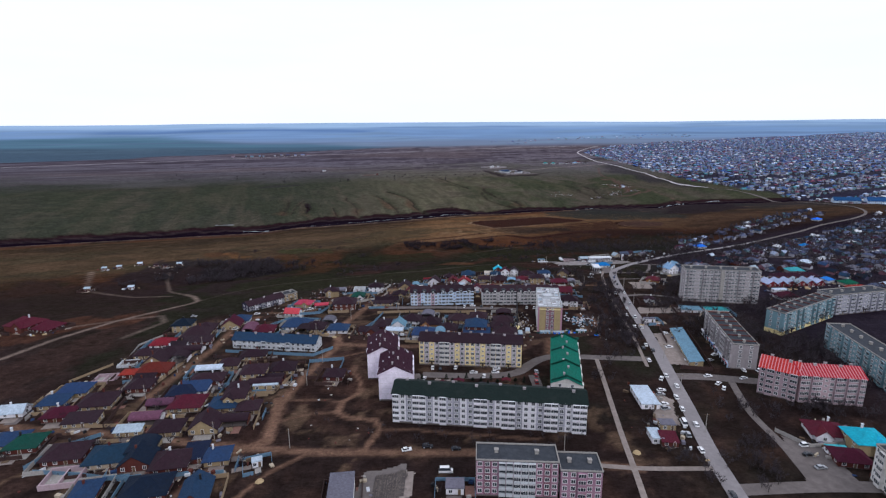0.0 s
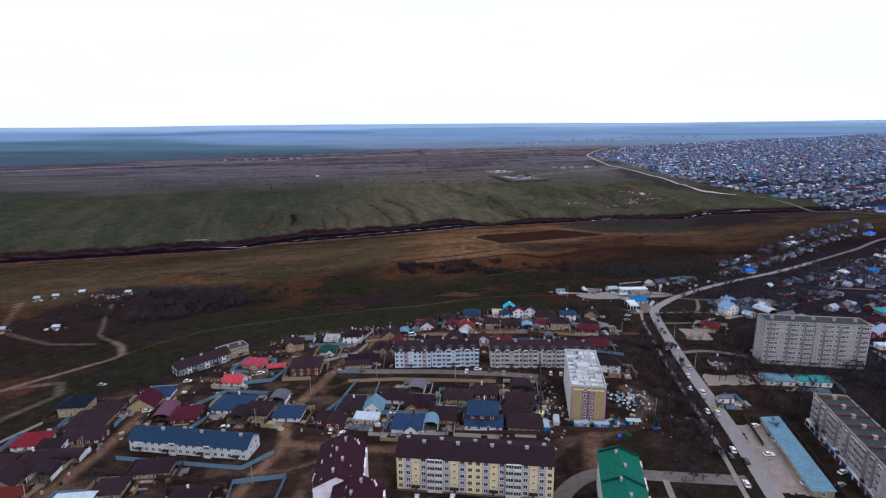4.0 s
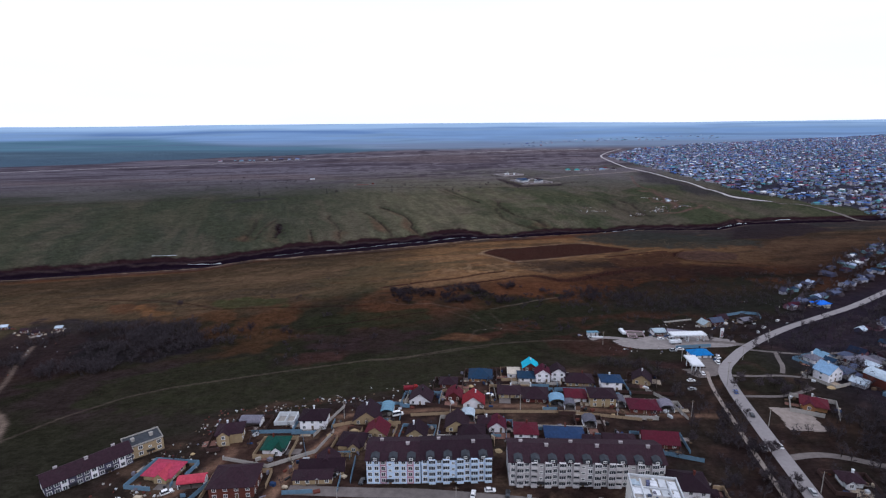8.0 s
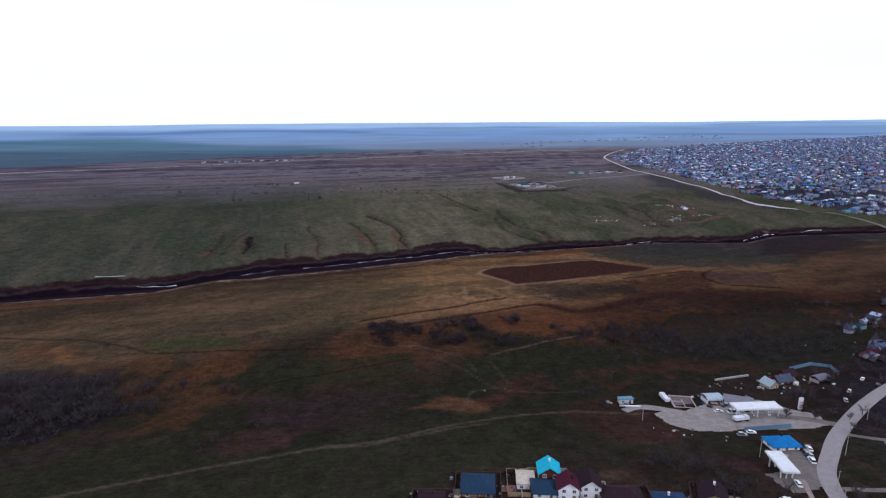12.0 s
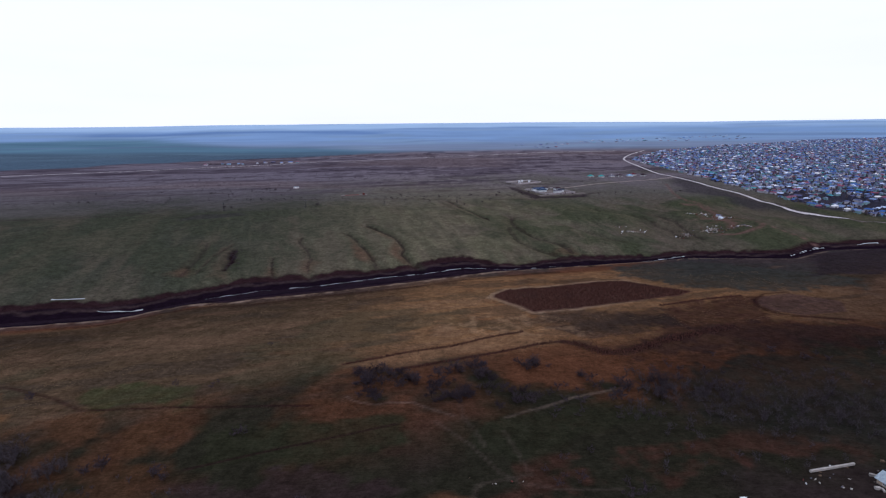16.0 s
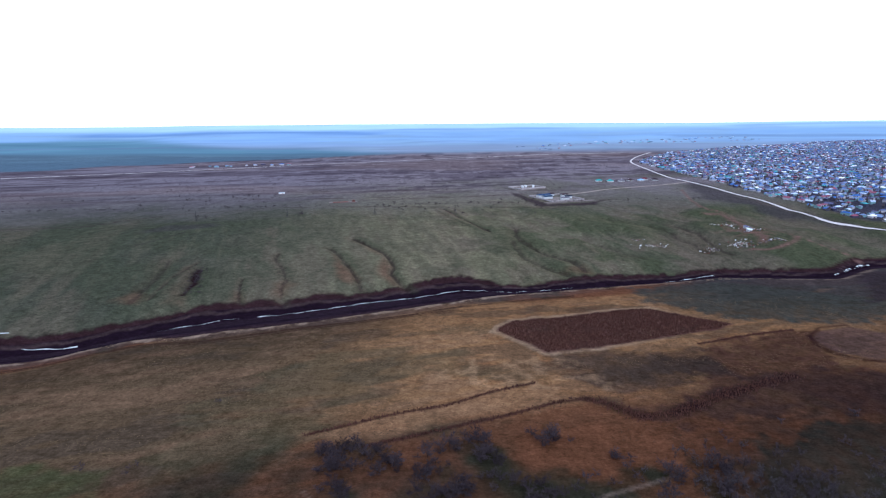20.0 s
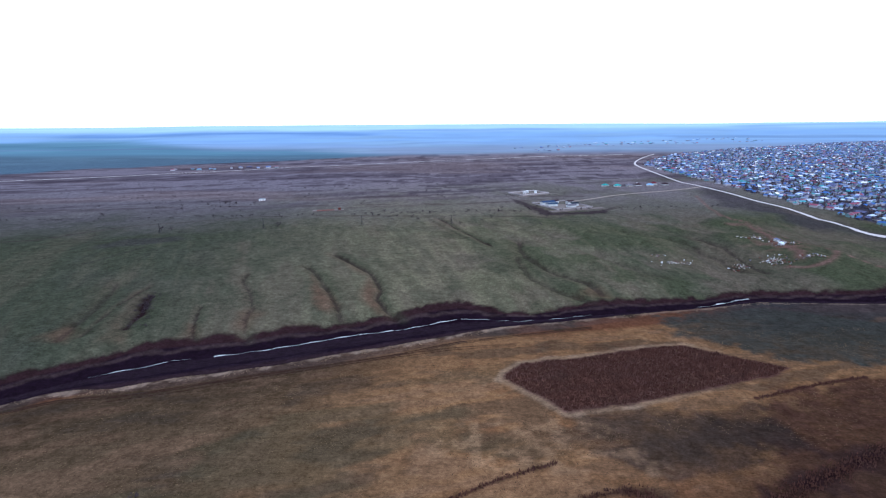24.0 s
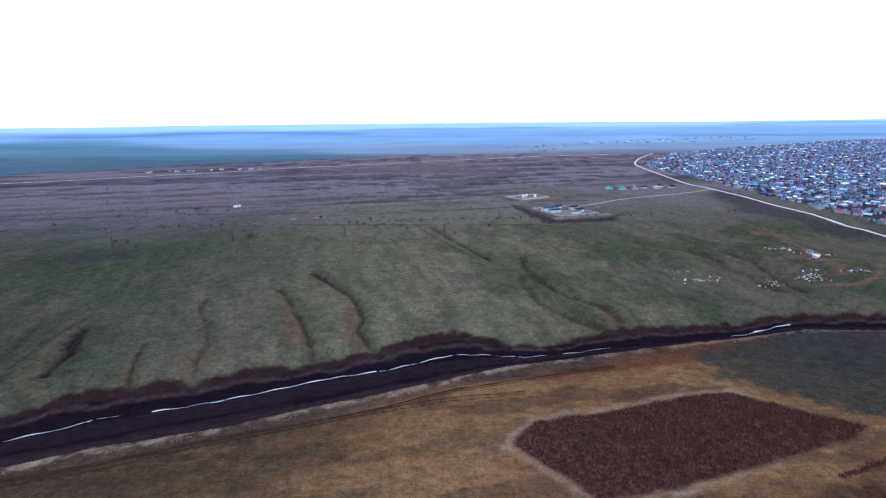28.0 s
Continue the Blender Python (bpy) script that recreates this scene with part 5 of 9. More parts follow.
        part("chimney", Geo().box(cx - 0.3, cx + 0.3, cy - 0.3, cy + 0.3, eave + 0.3, eave + rise + 0.9).box(cx - 0.4, cx + 0.4, cy - 0.4, cy + 0.4, eave + rise + 0.9, eave + rise + 1.05), R.choice((WALL["brick"], white_metal, dark_metal)), t)
    return t


# ---- apartment houses ----
def balcony_mesh(kind, w, parapet):
    def make():
        if kind == "glazed":
            px = [-w / 2, -w / 2 + 0.08, -w / 6 - 0.04, -w / 6 + 0.04, w / 6 - 0.04, w / 6 + 0.04, w / 2 - 0.08, w / 2]
            cells = {(i, 0): "2" for i in range(7)}
            cells.update({(i, j): "3" for i in range(7) for j in (2, 3, 4)})
            cells.update({(1, 3): 1, (3, 3): 1, (5, 3): 1})
            g = framed(px, [-0.12, 0, 1.0, 1.07, 2.3, 2.45], -1.05, 0.0, cells, 0.08)
        else:
            px = [-w / 2, -w / 2 + 0.08, w / 2 - 0.08, w / 2]
            cells = {(i, 0): "2" for i in range(3)}
            cells[(1, 2)] = 1
            g = framed(px, [-0.12, 0, 1.0, 2.3, 2.42], -1.0, 0.0, cells, 0.85)
        return g.mesh("balcony", parapet, glass, concrete, frame_white)
    return shared(("balcony", kind, w, parapet.name), make)


def apartment(name, x, y, turn, L, D, storeys, wall, roof, pattern, label, roof_style="gable", storey=2.55, base=0.85, rise=2.4, dormers=0, ends=True, vents=6, accent=None, accent_name="", rail="", group="apartment houses"):
    """A slab of flats. pattern: bay by bay along the front: w window, s stair window, g glazed balcony, o open balcony, k accent strip with a window, - blank. Local origin: the middle of the front's foot."""
    ca, sa = math.cos(radians(turn)), math.sin(radians(turn))
    at = lambda a, b: (x + ca * a - sa * b, y + sa * a + ca * b)
    z0 = min(ground_z(*at(a, b)) for a in (-L / 2, 0, L / 2) for b in (0, D))
    t = thing(name, pose(x, y, z0, 0, 0, turn), label, "apartment building", group)
    H = base + storeys * storey
    wm = WALL[wall]
    part("plinth", Geo().box(-L / 2 - 0.08, L / 2 + 0.08, -0.08, D + 0.08, -2, base), plinth_mat, t)
    part("wall", Geo().box(-L / 2, L / 2, 0, D, base, H), wm, t)
    n = len(pattern)
    bay = L / n
    parapet = WALL[rail] if rail else wm
    for i, c in enumerate(pattern):
        px = (i + 0.5) * bay - L / 2
        if c == "k" and accent:
            part("facade_strip", Geo().box(px - bay / 2, px + bay / 2, -0.06, -0.004, base + 0.1, H - 0.1), accent, t, accent_name)
        if c == "s":
            place_on(part("door", door_mesh(), None, t), px, -0.02, base - 0.75, 0)
            part("porch", Geo().box(px - 1.5, px + 1.5, -1.5, -0.02, base + 1.7, base + 1.9), dark_metal, t)
        for level in range(storeys):
            z = base + level * storey
            if c in "wk":
                place_on(part("window", window_mesh(1.5, 1.5), None, t), px, -0.07 if c == "k" else -0.02, z + 0.75, 0)
            elif c == "s":
                if level:
                    place_on(part("window", window_mesh(1.1, 0.8), None, t), px, -0.02, z + 0.2, 0)
            elif c == "g":
                place_on(part("balcony", balcony_mesh("glazed", round(bay * 0.94, 1), parapet), None, t), px, -0.002, z + 0.1, 0)
            elif c == "o":
                place_on(part("balcony", balcony_mesh("open", round(bay * 0.9, 1), parapet), None, t), px, -0.002, z + 0.1, 0)
            if i % 8 == 0:
                place_on(part("window", window_mesh(1.5, 1.5), None, t), px, D + 0.02, z + 0.75, 180)
    if ends:
        for level in range(storeys):
            for k in (0.3, 0.72):
                for sx, turn_ in ((1, 90), (-1, -90)):
                    place_on(part("window", window_mesh(1.3, 1.4), None, t), sx * (L / 2 + 0.02), D * k, base + level * storey + 0.8, turn_)
    for level in range(1, storeys):
        z = base + level * storey
        part("floor_joint", Geo().box(-L / 2 - 0.02, L / 2 + 0.02, -0.025, -0.003, z - 0.06, z), concrete, t)
    if roof_style == "gable":
        g = gable_roof(D, L, H + 0.02, rise, 0.6, 0.2)
        g = turned(g)
        g.v = [(a, b + D / 2, c) for a, b, c in g.v]
        part("roof", g, ROOF[roof], t)
        e = turned(Geo().prism([(-D / 2, H), (D / 2, H), (0, H + rise - 0.1)], -L / 2, L / 2))
        e.v = [(a, b + D / 2, c) for a, b, c in e.v]
        part("gable_wall", e, wm, t)
        for i in range(dormers):
            dx = (i + 0.5) / dormers * L - L / 2
            part("dormer", Geo().prism([(dx - 1.5, H - 0.1), (dx + 1.5, H - 0.1), (dx + 1.5, H + 1.2), (dx, H + 1.9), (dx - 1.5, H + 1.2)], -0.5, 2.6), roofing_felt, t, "dark dormer in the mansard roof")
            place_on(part("window", window_mesh(1.1, 0.8), None, t), dx, -0.51, H + 0.2, 0)
        for i in range(vents):
            vx = (i + 0.5) / vents * L - L / 2
            vy = D * (0.42 if i % 2 else 0.58)
            v = part("chimney", Geo().box(vx - 0.6, vx + 0.6, vy - 0.35, vy + 0.35, H + rise * 0.5, H + rise + 0.6).box(vx - 0.7, vx + 0.7, vy - 0.45, vy + 0.45, H + rise + 0.6, H + rise + 0.72), WALL["panel"], t, "grey rendered chimney stack")
    else:
        g = Geo().box(-L / 2 - 0.15, L / 2 + 0.15, -0.15, D + 0.15, H, H + 0.2)
        part("roof", g, roofing_felt, t, "flat felted roof")
        part("parapet", Geo().box(-L / 2 - 0.15, L / 2 + 0.15, -0.15, 0.1, H + 0.2, H + 0.75).box(-L / 2 - 0.15, L / 2 + 0.15, D - 0.1, D + 0.15, H + 0.2, H + 0.75).box(-L / 2 - 0.15, -L / 2 + 0.1, 0.1, D - 0.1, H + 0.2, H + 0.75).box(L / 2 - 0.1, L / 2 + 0.15, 0.1, D - 0.1, H + 0.2, H + 0.75), ROOF[roof] if roof else concrete, t)
        for i in range(vents):
            vx = (i + 0.5) / vents * L - L / 2
            part("vent_shaft", Geo().box(vx - 0.6, vx + 0.6, D * 0.45, D * 0.45 + 1.1, H + 0.2, H + 1.4).box(vx - 0.75, vx + 0.75, D * 0.45 - 0.15, D * 0.45 + 1.25, H + 1.4, H + 1.55), concrete, t)
    return t


def front(ax, ay, bx, by):
    """The middle, turn and length of a front from its left to its right foot."""
    return (ax + bx) / 2, (ay + by) / 2, math.degrees(math.atan2(by - ay, bx - ax)), math.hypot(bx - ax, by - ay)


def slab(name, a, b, D, *args, **kw):
    mx, my, turn, L = front(*a, *b)
    return apartment(name, mx, my, turn, L, D, *args, **kw)


slab("apartment_building", (-21, 202), (58, 191), 13, 5, "white", "moss", "gwkggkwgkkwkggkwggkwwkggkwgg", "long white five-storey apartment block with blackish green roof", vents=8, rise=2.6, accent=WALL["greypanel"], accent_name="grey glazed facade column")
slab("apartment_building", (-12, 258), (41, 252), 13, 5, "lemon", "brown", "wkskggkskwwkskggkskw", "yellow five-storey apartment block with dark brown roof", vents=9, rail="ivory", accent=WALL["lavender"], accent_name="grey-lilac facade column")
lilac_a = slab("apartment_building", (-14, 221), (-15, 243), 15, 5, "lilac", "wine", "wgsggwgw", "pale lilac apartment block with maroon roof", vents=4, ends=False, rise=3.6, accent=None)
lilac_b = slab("apartment_building", (-22, 243.2), (-24, 266), 15, 5, "lilac", "wine", "wgsggwgw", "pale lilac apartment block with maroon roof and blank gable", vents=4, ends=False, rise=3.6)
slab("apartment_building", (60, 208), (70, 257), 12.5, 5, "ivory", "emerald", "gwsgwogwsgwogwsgw", "ivory apartment block with bright green metal roof", vents=7, rise=2.6)
slab("apartment_building", (-22, 359), (-2.6, 359), 14, 4, "bluewhite", "brown", "wwkswwkw", "blue-white four-storey apartment block with pink bands", vents=2, base=0.9, storey=2.42, rise=2.7, dormers=3, accent=WALL["pink"], accent_name="pink facade band")
slab("apartment_building", (-2.2, 359), (23, 360), 14, 4, "bluewhite", "brown", "wgwgsgwgwg", "pale blue-grey four-storey apartment block with dark mansard roof", vents=2, base=0.9, storey=2.42, rise=2.7, dormers=4)
slab("apartment_building", (29, 357), (83, 355.5), 14, 4, "ashlar", "brown", "wgwosgwgwoswgwgowsgwgw", "long grey four-storey apartment block with dark mansard roof", vents=6, base=0.9, storey=2.42, rise=2.7, dormers=9)
nine_block = slab("apartment_building", (171.5, 356), (220, 348), 11, 9, "panel", "", "wgwswgwwgwswgwwgwswgw", "nine-storey grey panel apartment tower block", "flat", vents=5)
shop_block = slab("apartment_building", (158, 298), (148, 249), 12, 5, "panel", "", "wogsgwogowsgwogogsowg", "five-storey panel block with shops on the ground floor", "flat", vents=7)
slab("apartment_building", (158.5, 213.5), (184, 209), 13, 5, "rosebrick", "candy", "gwgwswgwgwg", "pink-banded five-storey apartment block with red seamed roof", vents=5, rise=2.8)
slab("apartment_building", (146, 223), (157.8, 213.8), 13, 5, "rosebrick", "candy", "wgwwg", "pink-banded five-storey corner block with pink-red roof", vents=2, rise=3.4)
slab("apartment_building", (214, 275), (206, 220), 12, 5, "aqua", "", "wgwswgwgwswgwgwswgwg", "greenish five-storey panel apartment block", "flat", vents=7)
aqua_block = slab("apartment_building", (201.4, 291.5), (251.4, 320.5), 10.5, 5, "aqua", "", "wgwswgwgwswgwgwswgwg", "light blue five-storey panel block with yellow foot", "flat", vents=7, accent=WALL["lemon"])
slab("apartment_building", (253.5, 324), (297, 333), 12, 5, "greypanel", "", "wgwswgwgwswgwgwg", "grey five-storey panel apartment block", "flat", vents=5)
slab("apartment_building", (11, 154), (38, 152), 9.5, 5, "pink", "", "wkwoogggwkw", "pink five-storey apartment block with flat felt roof", "flat", vents=2, accent=WALL["dusk"], accent_name="dark pink panel strip", rail="pale")
slab("apartment_building", (38.6, 151), (52, 150), 10, 4, "pink", "", "wwgww", "lower pink apartment wing with flat felt roof", "flat", vents=2)
slab("apartment_building", (147, 158), (142, 118), 12, 5, "ivory", "", "wgwswgwgwswgwg", "pale five-storey panel apartment block", "flat", vents=4)
slab("townhouse_row", (-120, 283), (-71, 276), 10, 2, "pale", "blue", "wswwwsowwwsowwwsw", "two-storey terrace of town houses with blue roof", vents=6, rise=2.8, base=0.5, group="terraces")
slab("townhouse_row", (-136, 354), (-117, 375), 9.5, 2, "night", "brown", "wwkswwkwswkw", "two-storey grey and white terrace with dark purple-brown roof", vents=3, rise=2.4, base=0.5, accent=WALL["white"], accent_name="white rendered facade strip", group="terraces")
slab("apartment_building", (-120, 376), (-110, 385), 9, 2, "yellow", "", "wwsw", "beige brick block with flat purple-grey roof", "flat", vents=2, base=1.0)

# what sets single blocks apart: shop fronts, painted feet, panel joints, coloured balcony fronts
sign_random = random.Random(3)
for i in range(12):
    x0 = -24.5 + i * 4.1
    part("shop_front", Geo().box(x0, x0 + 3.8, -1.6, -0.02, -0.6, 2.7), WALL[("white", "greypanel", "bluewhite")[i % 3]], shop_block)
    part("shop_window", Geo().box(x0 + 0.4, x0 + 3.4, -1.64, -1.605, 0.3, 1.9), glass, shop_block)
    part("shop_sign", Geo().box(x0 + 0.1, x0 + 3.7, -1.68, -1.61, 2.05, 2.65), (ROOF["azure"], WALL["white"], ROOF["blue"], ROOF["candy"])[sign_random.randrange(4)], shop_block)
part("painted_foot", Geo().box(-29.0, 29.0, -0.14, -0.085, -1.5, 2.6).box(-29.06, -29.0, -0.14, 10.6, -1.5, 2.6), WALL["lemon"], aqua_block, "yellow painted foot of the wall")
for b in (lilac_a, lilac_b):
    half = 11.0 if b is lilac_a else 11.45
    for sx in (-1, 1):
        for level in range(1, 6):
            part("panel_joint", Geo().box(min(sx * half, sx * (half + 0.03)), max(sx * half, sx * (half + 0.03)), 0, 15, 0.9 + 2.65 * level - 0.05, 0.9 + 2.65 * level), concrete, b)
        part("panel_joint", Geo().box(min(sx * half, sx * (half + 0.03)), max(sx * half, sx * (half + 0.03)), 7.4, 7.46, 0.9, 14), concrete, b)
part("wing", Geo().box(-1.2, 1.2, -0.5, -0.02, 0.9, 24.7), concrete, nine_block, "grey stairwell strip")
for b, half, deep, top in ((shop_block, 25, 12, 14.35), (aqua_block, 28.8, 10.5, 14.35)):
    for i in range(7):
        vx = -half + (i + 0.5) * half * 2 / 7
        part("roof_kerb", Geo().box(vx - 0.2, vx + 0.2, 0.3, deep - 0.3, top, top + 0.5), WALL["brick"], b, "rusty kerb across the roof")


def tower_block():
    """The seven-storey block under construction, with its bare white roof slab and its site."""
    W, D, n, st, base = 14.5, 37, 6, 2.62, 0.5
    t = thing("apartment_tower", pose(65.5, 301.5, ground_z(66, 306) - 0.3, 0, 0, -8.5), "unfinished yellow and brown brick apartment tower with white roof", "apartment building")
    H = base + n * st
    part("wall", Geo().box(-W / 2, W / 2, 0, D, -1.5, H), WALL["olive"], t)
    part("facade_strip", Geo().box(-2.5, 2.5, -0.06, -0.004, 0, H - 0.3), WALL["dusk"], t, "dull purple brick strip")
    for x0, x1 in ((-W / 2 - 0.004, -W / 2 + 1.0), (W / 2 - 1.0, W / 2 + 0.004)):
        part("facade_strip", Geo().box(x0, x1, -0.05, -0.003, 0, H), WALL["pink"], t)
    part("facade_band", Geo().box(-W / 2 + 1.0, W / 2 - 1.0, -0.09, -0.062, H - 1.6, H - 1.0), WALL["lemon"], t, "bright yellow brick band")
    part("side_cladding", Geo().box(-W / 2 - 0.06, -W / 2 - 0.004, 0, D, 0, H), WALL["ivory"], t, "pale side wall")
    part("side_cladding", Geo().box(W / 2 + 0.004, W / 2 + 0.06, 0, D, 0, H), WALL["brick"], t, "brown side wall")
    for level in range(n):
        z = base + st * level + 0.6
        for px in (-1.35, 1.35):
            place_on(part("window", window_mesh(1.3, 1.5), None, t), px, -0.07, z, 0)
        for k in range(8):
            for sx, turn in ((1, 90), (-1, -90)):
                place_on(part("window", window_mesh(1.5, 1.5), None, t), sx * (W / 2 + 0.08), 2 + k * 3.8, z, turn)
    part("roof", Geo().box(-W / 2, W / 2, 0, D, H, H + 0.15), concrete, t, "bare concrete roof slab")
    p = 0.9
    part("parapet", Geo().box(-W / 2, W / 2, 0, 0.4, H + 0.15, H + p).box(-W / 2, W / 2, D - 0.4, D, H + 0.15, H + p).box(-W / 2, -W / 2 + 0.4, 0.4, D - 0.4, H + 0.15, H + p).box(W / 2 - 0.4, W / 2, 0.4, D - 0.4, H + 0.15, H + p), WALL["pale"], t)
    for i in range(6):
        z = H + 0.15
        part("roof_wall", Geo().box(-W / 2 + 1, W / 2 - 1, 4 + i * 5.4, 4.35 + i * 5.4, z, z + 0.7), WALL["pale"], t)
    part("roof_wall", Geo().box(-4.2, -3.8, 1, D - 2, H + 0.15, H + 0.9), WALL["pale"], t)
    part("roof_wall", Geo().box(3.8, 4.2, 1, D - 2, H + 0.15, H + 0.9), WALL["pale"], t)
    part("stair_head", Geo().box(-3.4, 1.2, 14.6, 19, H + 0.15, H + 2.4).box(-3.7, 1.5, 14.3, 19.3, H + 2.4, H + 2.6), WALL["pale"], t)
    R = random.Random(5)
    for i in range(5):
        for j in range(9):
            if R.random() < 0.86:
                x0, y0 = -W / 2 + 0.5 + i * 2.72, 0.6 + j * 3.95
                part("insulation_sheet", Geo().box(x0, x0 + R.uniform(1.9, 2.65), y0, y0 + R.uniform(2.4, 3.8), H + 0.16, H + R.uniform(0.24, 0.55)), R.choice((white_metal, white_metal, WALL["pale"], ROOF["pale"])), t)
    for i in range(30):
        px, py = R.uniform(-W / 2 + 0.8, W / 2 - 1.5), R.uniform(1, D - 2)
        s = R.uniform(0.4, 1.1)
        part("material_stack", Geo().box(px, px + s, py, py + s * R.uniform(0.7, 1.6), H + 0.16, H + 0.16 + R.uniform(0.2, 0.7)), R.choice((white_metal, WALL["pale"], concrete, ROOF["grey"], ROOF["slate"])), t)


tower_block()
# long garages and sheds
house(136.5, 275, -101.5, 47, 6.5, 1, "sky", "yellow", "lean")
house(-40, 368, 3, 16, 7, 1, "brown", "yellow", "gable")
house(-42, 361, 3, 14, 4, 1, "brown", "yellow", "lean")
house(-34, 153, 6, 8, 14, 2, "grey", "white", "flat")
house(190, 370, -8, 14, 9, 1, "sky", "white", "flat")


def canopy(x, y, turn, W, D, h, roof_mat, label, columns=4):
    z = ground_z(x, y)
    t = thing("canopy", pose(x, y, z, 0, 0, turn), label, "canopy")
    part("roof", Geo().box(-W / 2, W / 2, -D / 2, D / 2, h, h + 0.7).box(-W / 2 + 0.3, W / 2 - 0.3, -D / 2 + 0.3, D / 2 - 0.3, h + 0.7, h + 0.8), roof_mat, t)
    for i in range(columns):
        for s in (-1, 1):
            px = -W / 2 + 1 + i * (W - 2) / (columns - 1)
            part("column", Geo().box(px - 0.2, px + 0.2, s * D * 0.3 - 0.2, s * D * 0.3 + 0.2, -0.5, h), white_metal, t)
    return t


canopy(157.5, 507.5, 3, 22, 6.5, 4.6, white_metal, "white flat canopy of the filling station", 3)
canopy(139.5, 459, -4, 6.2, 13, 4.2, white_metal, "white flat canopy of the car wash", 3)
house(151.5, 478, 3, 11, 7, 1, "azure", "white", "hip")
house(157.5, 521, -20, 13, 8, 1, "grey", "pale", "flat")
house(146, 525, 5, 8, 6, 1, "pale", "white", "barrel")
house(103, 526, 5, 7, 3, 1, "sky", "pale", "flat")
house(185, 542, 15, 6, 6, 1, "pale", "cream", "gable")
house(195, 548, 15, 9, 6, 1, "slate", "brick", "gable")
house(216, 548, 20, 9, 5, 1, "grey", "panel", "barrel")
house(203, 556, 20, 8, 6, 1, "brown", "brick", "gable")
t = thing("foundation", pose(131, 524, ground_z(131, 524), 0, 0, -8), "bare foundation walls of a new pump house in brown earth", "foundation")
part("floor_slab", Geo().box(-5.5, 5.5, -6, 6, -0.5, 0.25), plinth_mat, t)
for a, b, c, d in ((-5.5, 5.5, -6, -5.5), (-5.5, 5.5, 5.5, 6), (-5.5, -5, -5.49, 5.49), (5, 5.5, -5.49, 5.49), (-0.2, 0.2, -5.49, 2), (-4.99, -0.21, -0.2, 0.2)):
    part("footing_wall", Geo().box(a, b, c, d, 0.26, 0.8), WALL["rosebrick"], t)
t = thing("pipe", pose(103.5, 520.5, ground_z(103.5, 520.5) + 0.2, 0, 0, -4), "long pale steel pipe lying beside the forecourt", "pipe")
part("tube", Geo().tube((-5, 0, 0.4), (5, 0, 0.4), 0.5, 0.5, 10), white_metal, t)
t = thing("concrete_beam", pose(172, 555, ground_z(172, 555), 0, 0, 14), "long pale concrete beam lying on scrap", "beam")
part("beam", Geo().box(-11, 11, -0.4, 0.4, 0.3, 1.2), concrete, t)
part("bearer", Geo().box(-7, -6.4, -1.2, 1.2, -0.4, 0.3), wood, t)
part("bearer", Geo().box(6.4, 7, -1.2, 1.2, -0.4, 0.3), wood, t)
for px, py in ((150, 506), (157, 506.5), (164, 507)):
    t = thing("fuel_pump", pose(px, py, ground_z(px, py), 0, 0, -10), "white fuel pump under the station canopy", "fuel pump", "pumps")
    part("pump_body", Geo().box(-0.5, 0.5, -0.3, 0.3, -0.2, 1.8), white_metal, t)
    part("pump_display", Geo().box(-0.35, 0.35, -0.34, -0.31, 1.1, 1.6), glass, t)
t = thing("price_sign", pose(181.5, 512, ground_z(181.5, 512)), "tall white and red price pillar of the filling station", "sign")
part("sign_panel", Geo().box(-1, 1, -0.25, 0.25, 0.8, 6.5), white_metal, t)
part("sign_foot", Geo().box(-0.8, 0.8, -0.2, 0.2, -0.5, 0.8), concrete, t)
for i in range(4):
    part("price_bar", Geo().box(-0.7, 0.7, -0.29, -0.255, 1.4 + i * 0.9, 1.8 + i * 0.9), ROOF["red"], t)

# ---- detached houses and their sheds ----
# streets on the low side, behind the dirt road
house(-173, 189, 10, 10.9, 9.8, 1, "blue", "yellow", "hip")
house(-165, 187, 10, 11.3, 10.2, 1, "green", "brick", "hip")
house(-144, 180, 10, 13.9, 11.1, 1, "brown", "brick", "hip")
house(-126, 178, 10, 14.9, 11.9, 1, "blue", "cream", "hip")
house(-117, 182, 10, 11.7, 11.7, 1, "navy", "yellow", "barrel")
house(-114, 175, 10, 11.1, 10.0, 1, "navy", "brick", "gable")
house(-101, 174, 10, 12.2, 10.9, 1, "brown", "brick", "hip")
house(-94, 179, 10, 8.1, 9.7, 1, "navy", "brick", "lean")
house(-85, 177, 10, 8.5, 8.5, 1, "blue", "yellow", "hip")
house(-102, 159, 10, 14.5, 11.6, 1, "navy", "brick", "hip")
house(-84, 156, 12, 9.0, 12.6, 1, "blue", "brick", "gable")
house(-122, 157, 12, 7.6, 10.6, 1, "blue", "brick", "hip")
house(-189, 212, 8, 9.2, 6.4, 1, "pale", "white", "gable")
house(-177, 220, 8, 10.6, 9.6, 1, "blue", "yellow", "hip")
house(-175, 231, 8, 12.7, 10.2, 1, "blue", "yellow", "hip")
house(-167, 209, 8, 11.2, 8.9, 1, "maroon", "brick", "hip")
house(-154, 204, 8, 13.5, 8.1, 1, "brown", "yellow", "lean")
house(-157, 220, 8, 13.9, 12.5, 1, "brown", "yellow", "hip")
house(-122, 228, 6, 12.3, 9.9, 1, "navy", "white", "hip")
house(-115, 217, 6, 13.7, 11.0, 1, "maroon", "yellow", "hip")
house(-127, 217, 6, 11.2, 5.6, 1, "mauve", "brick", "barrel")
house(-127, 205, 6, 12.5, 6.2, 1, "mauve", "white", "barrel")
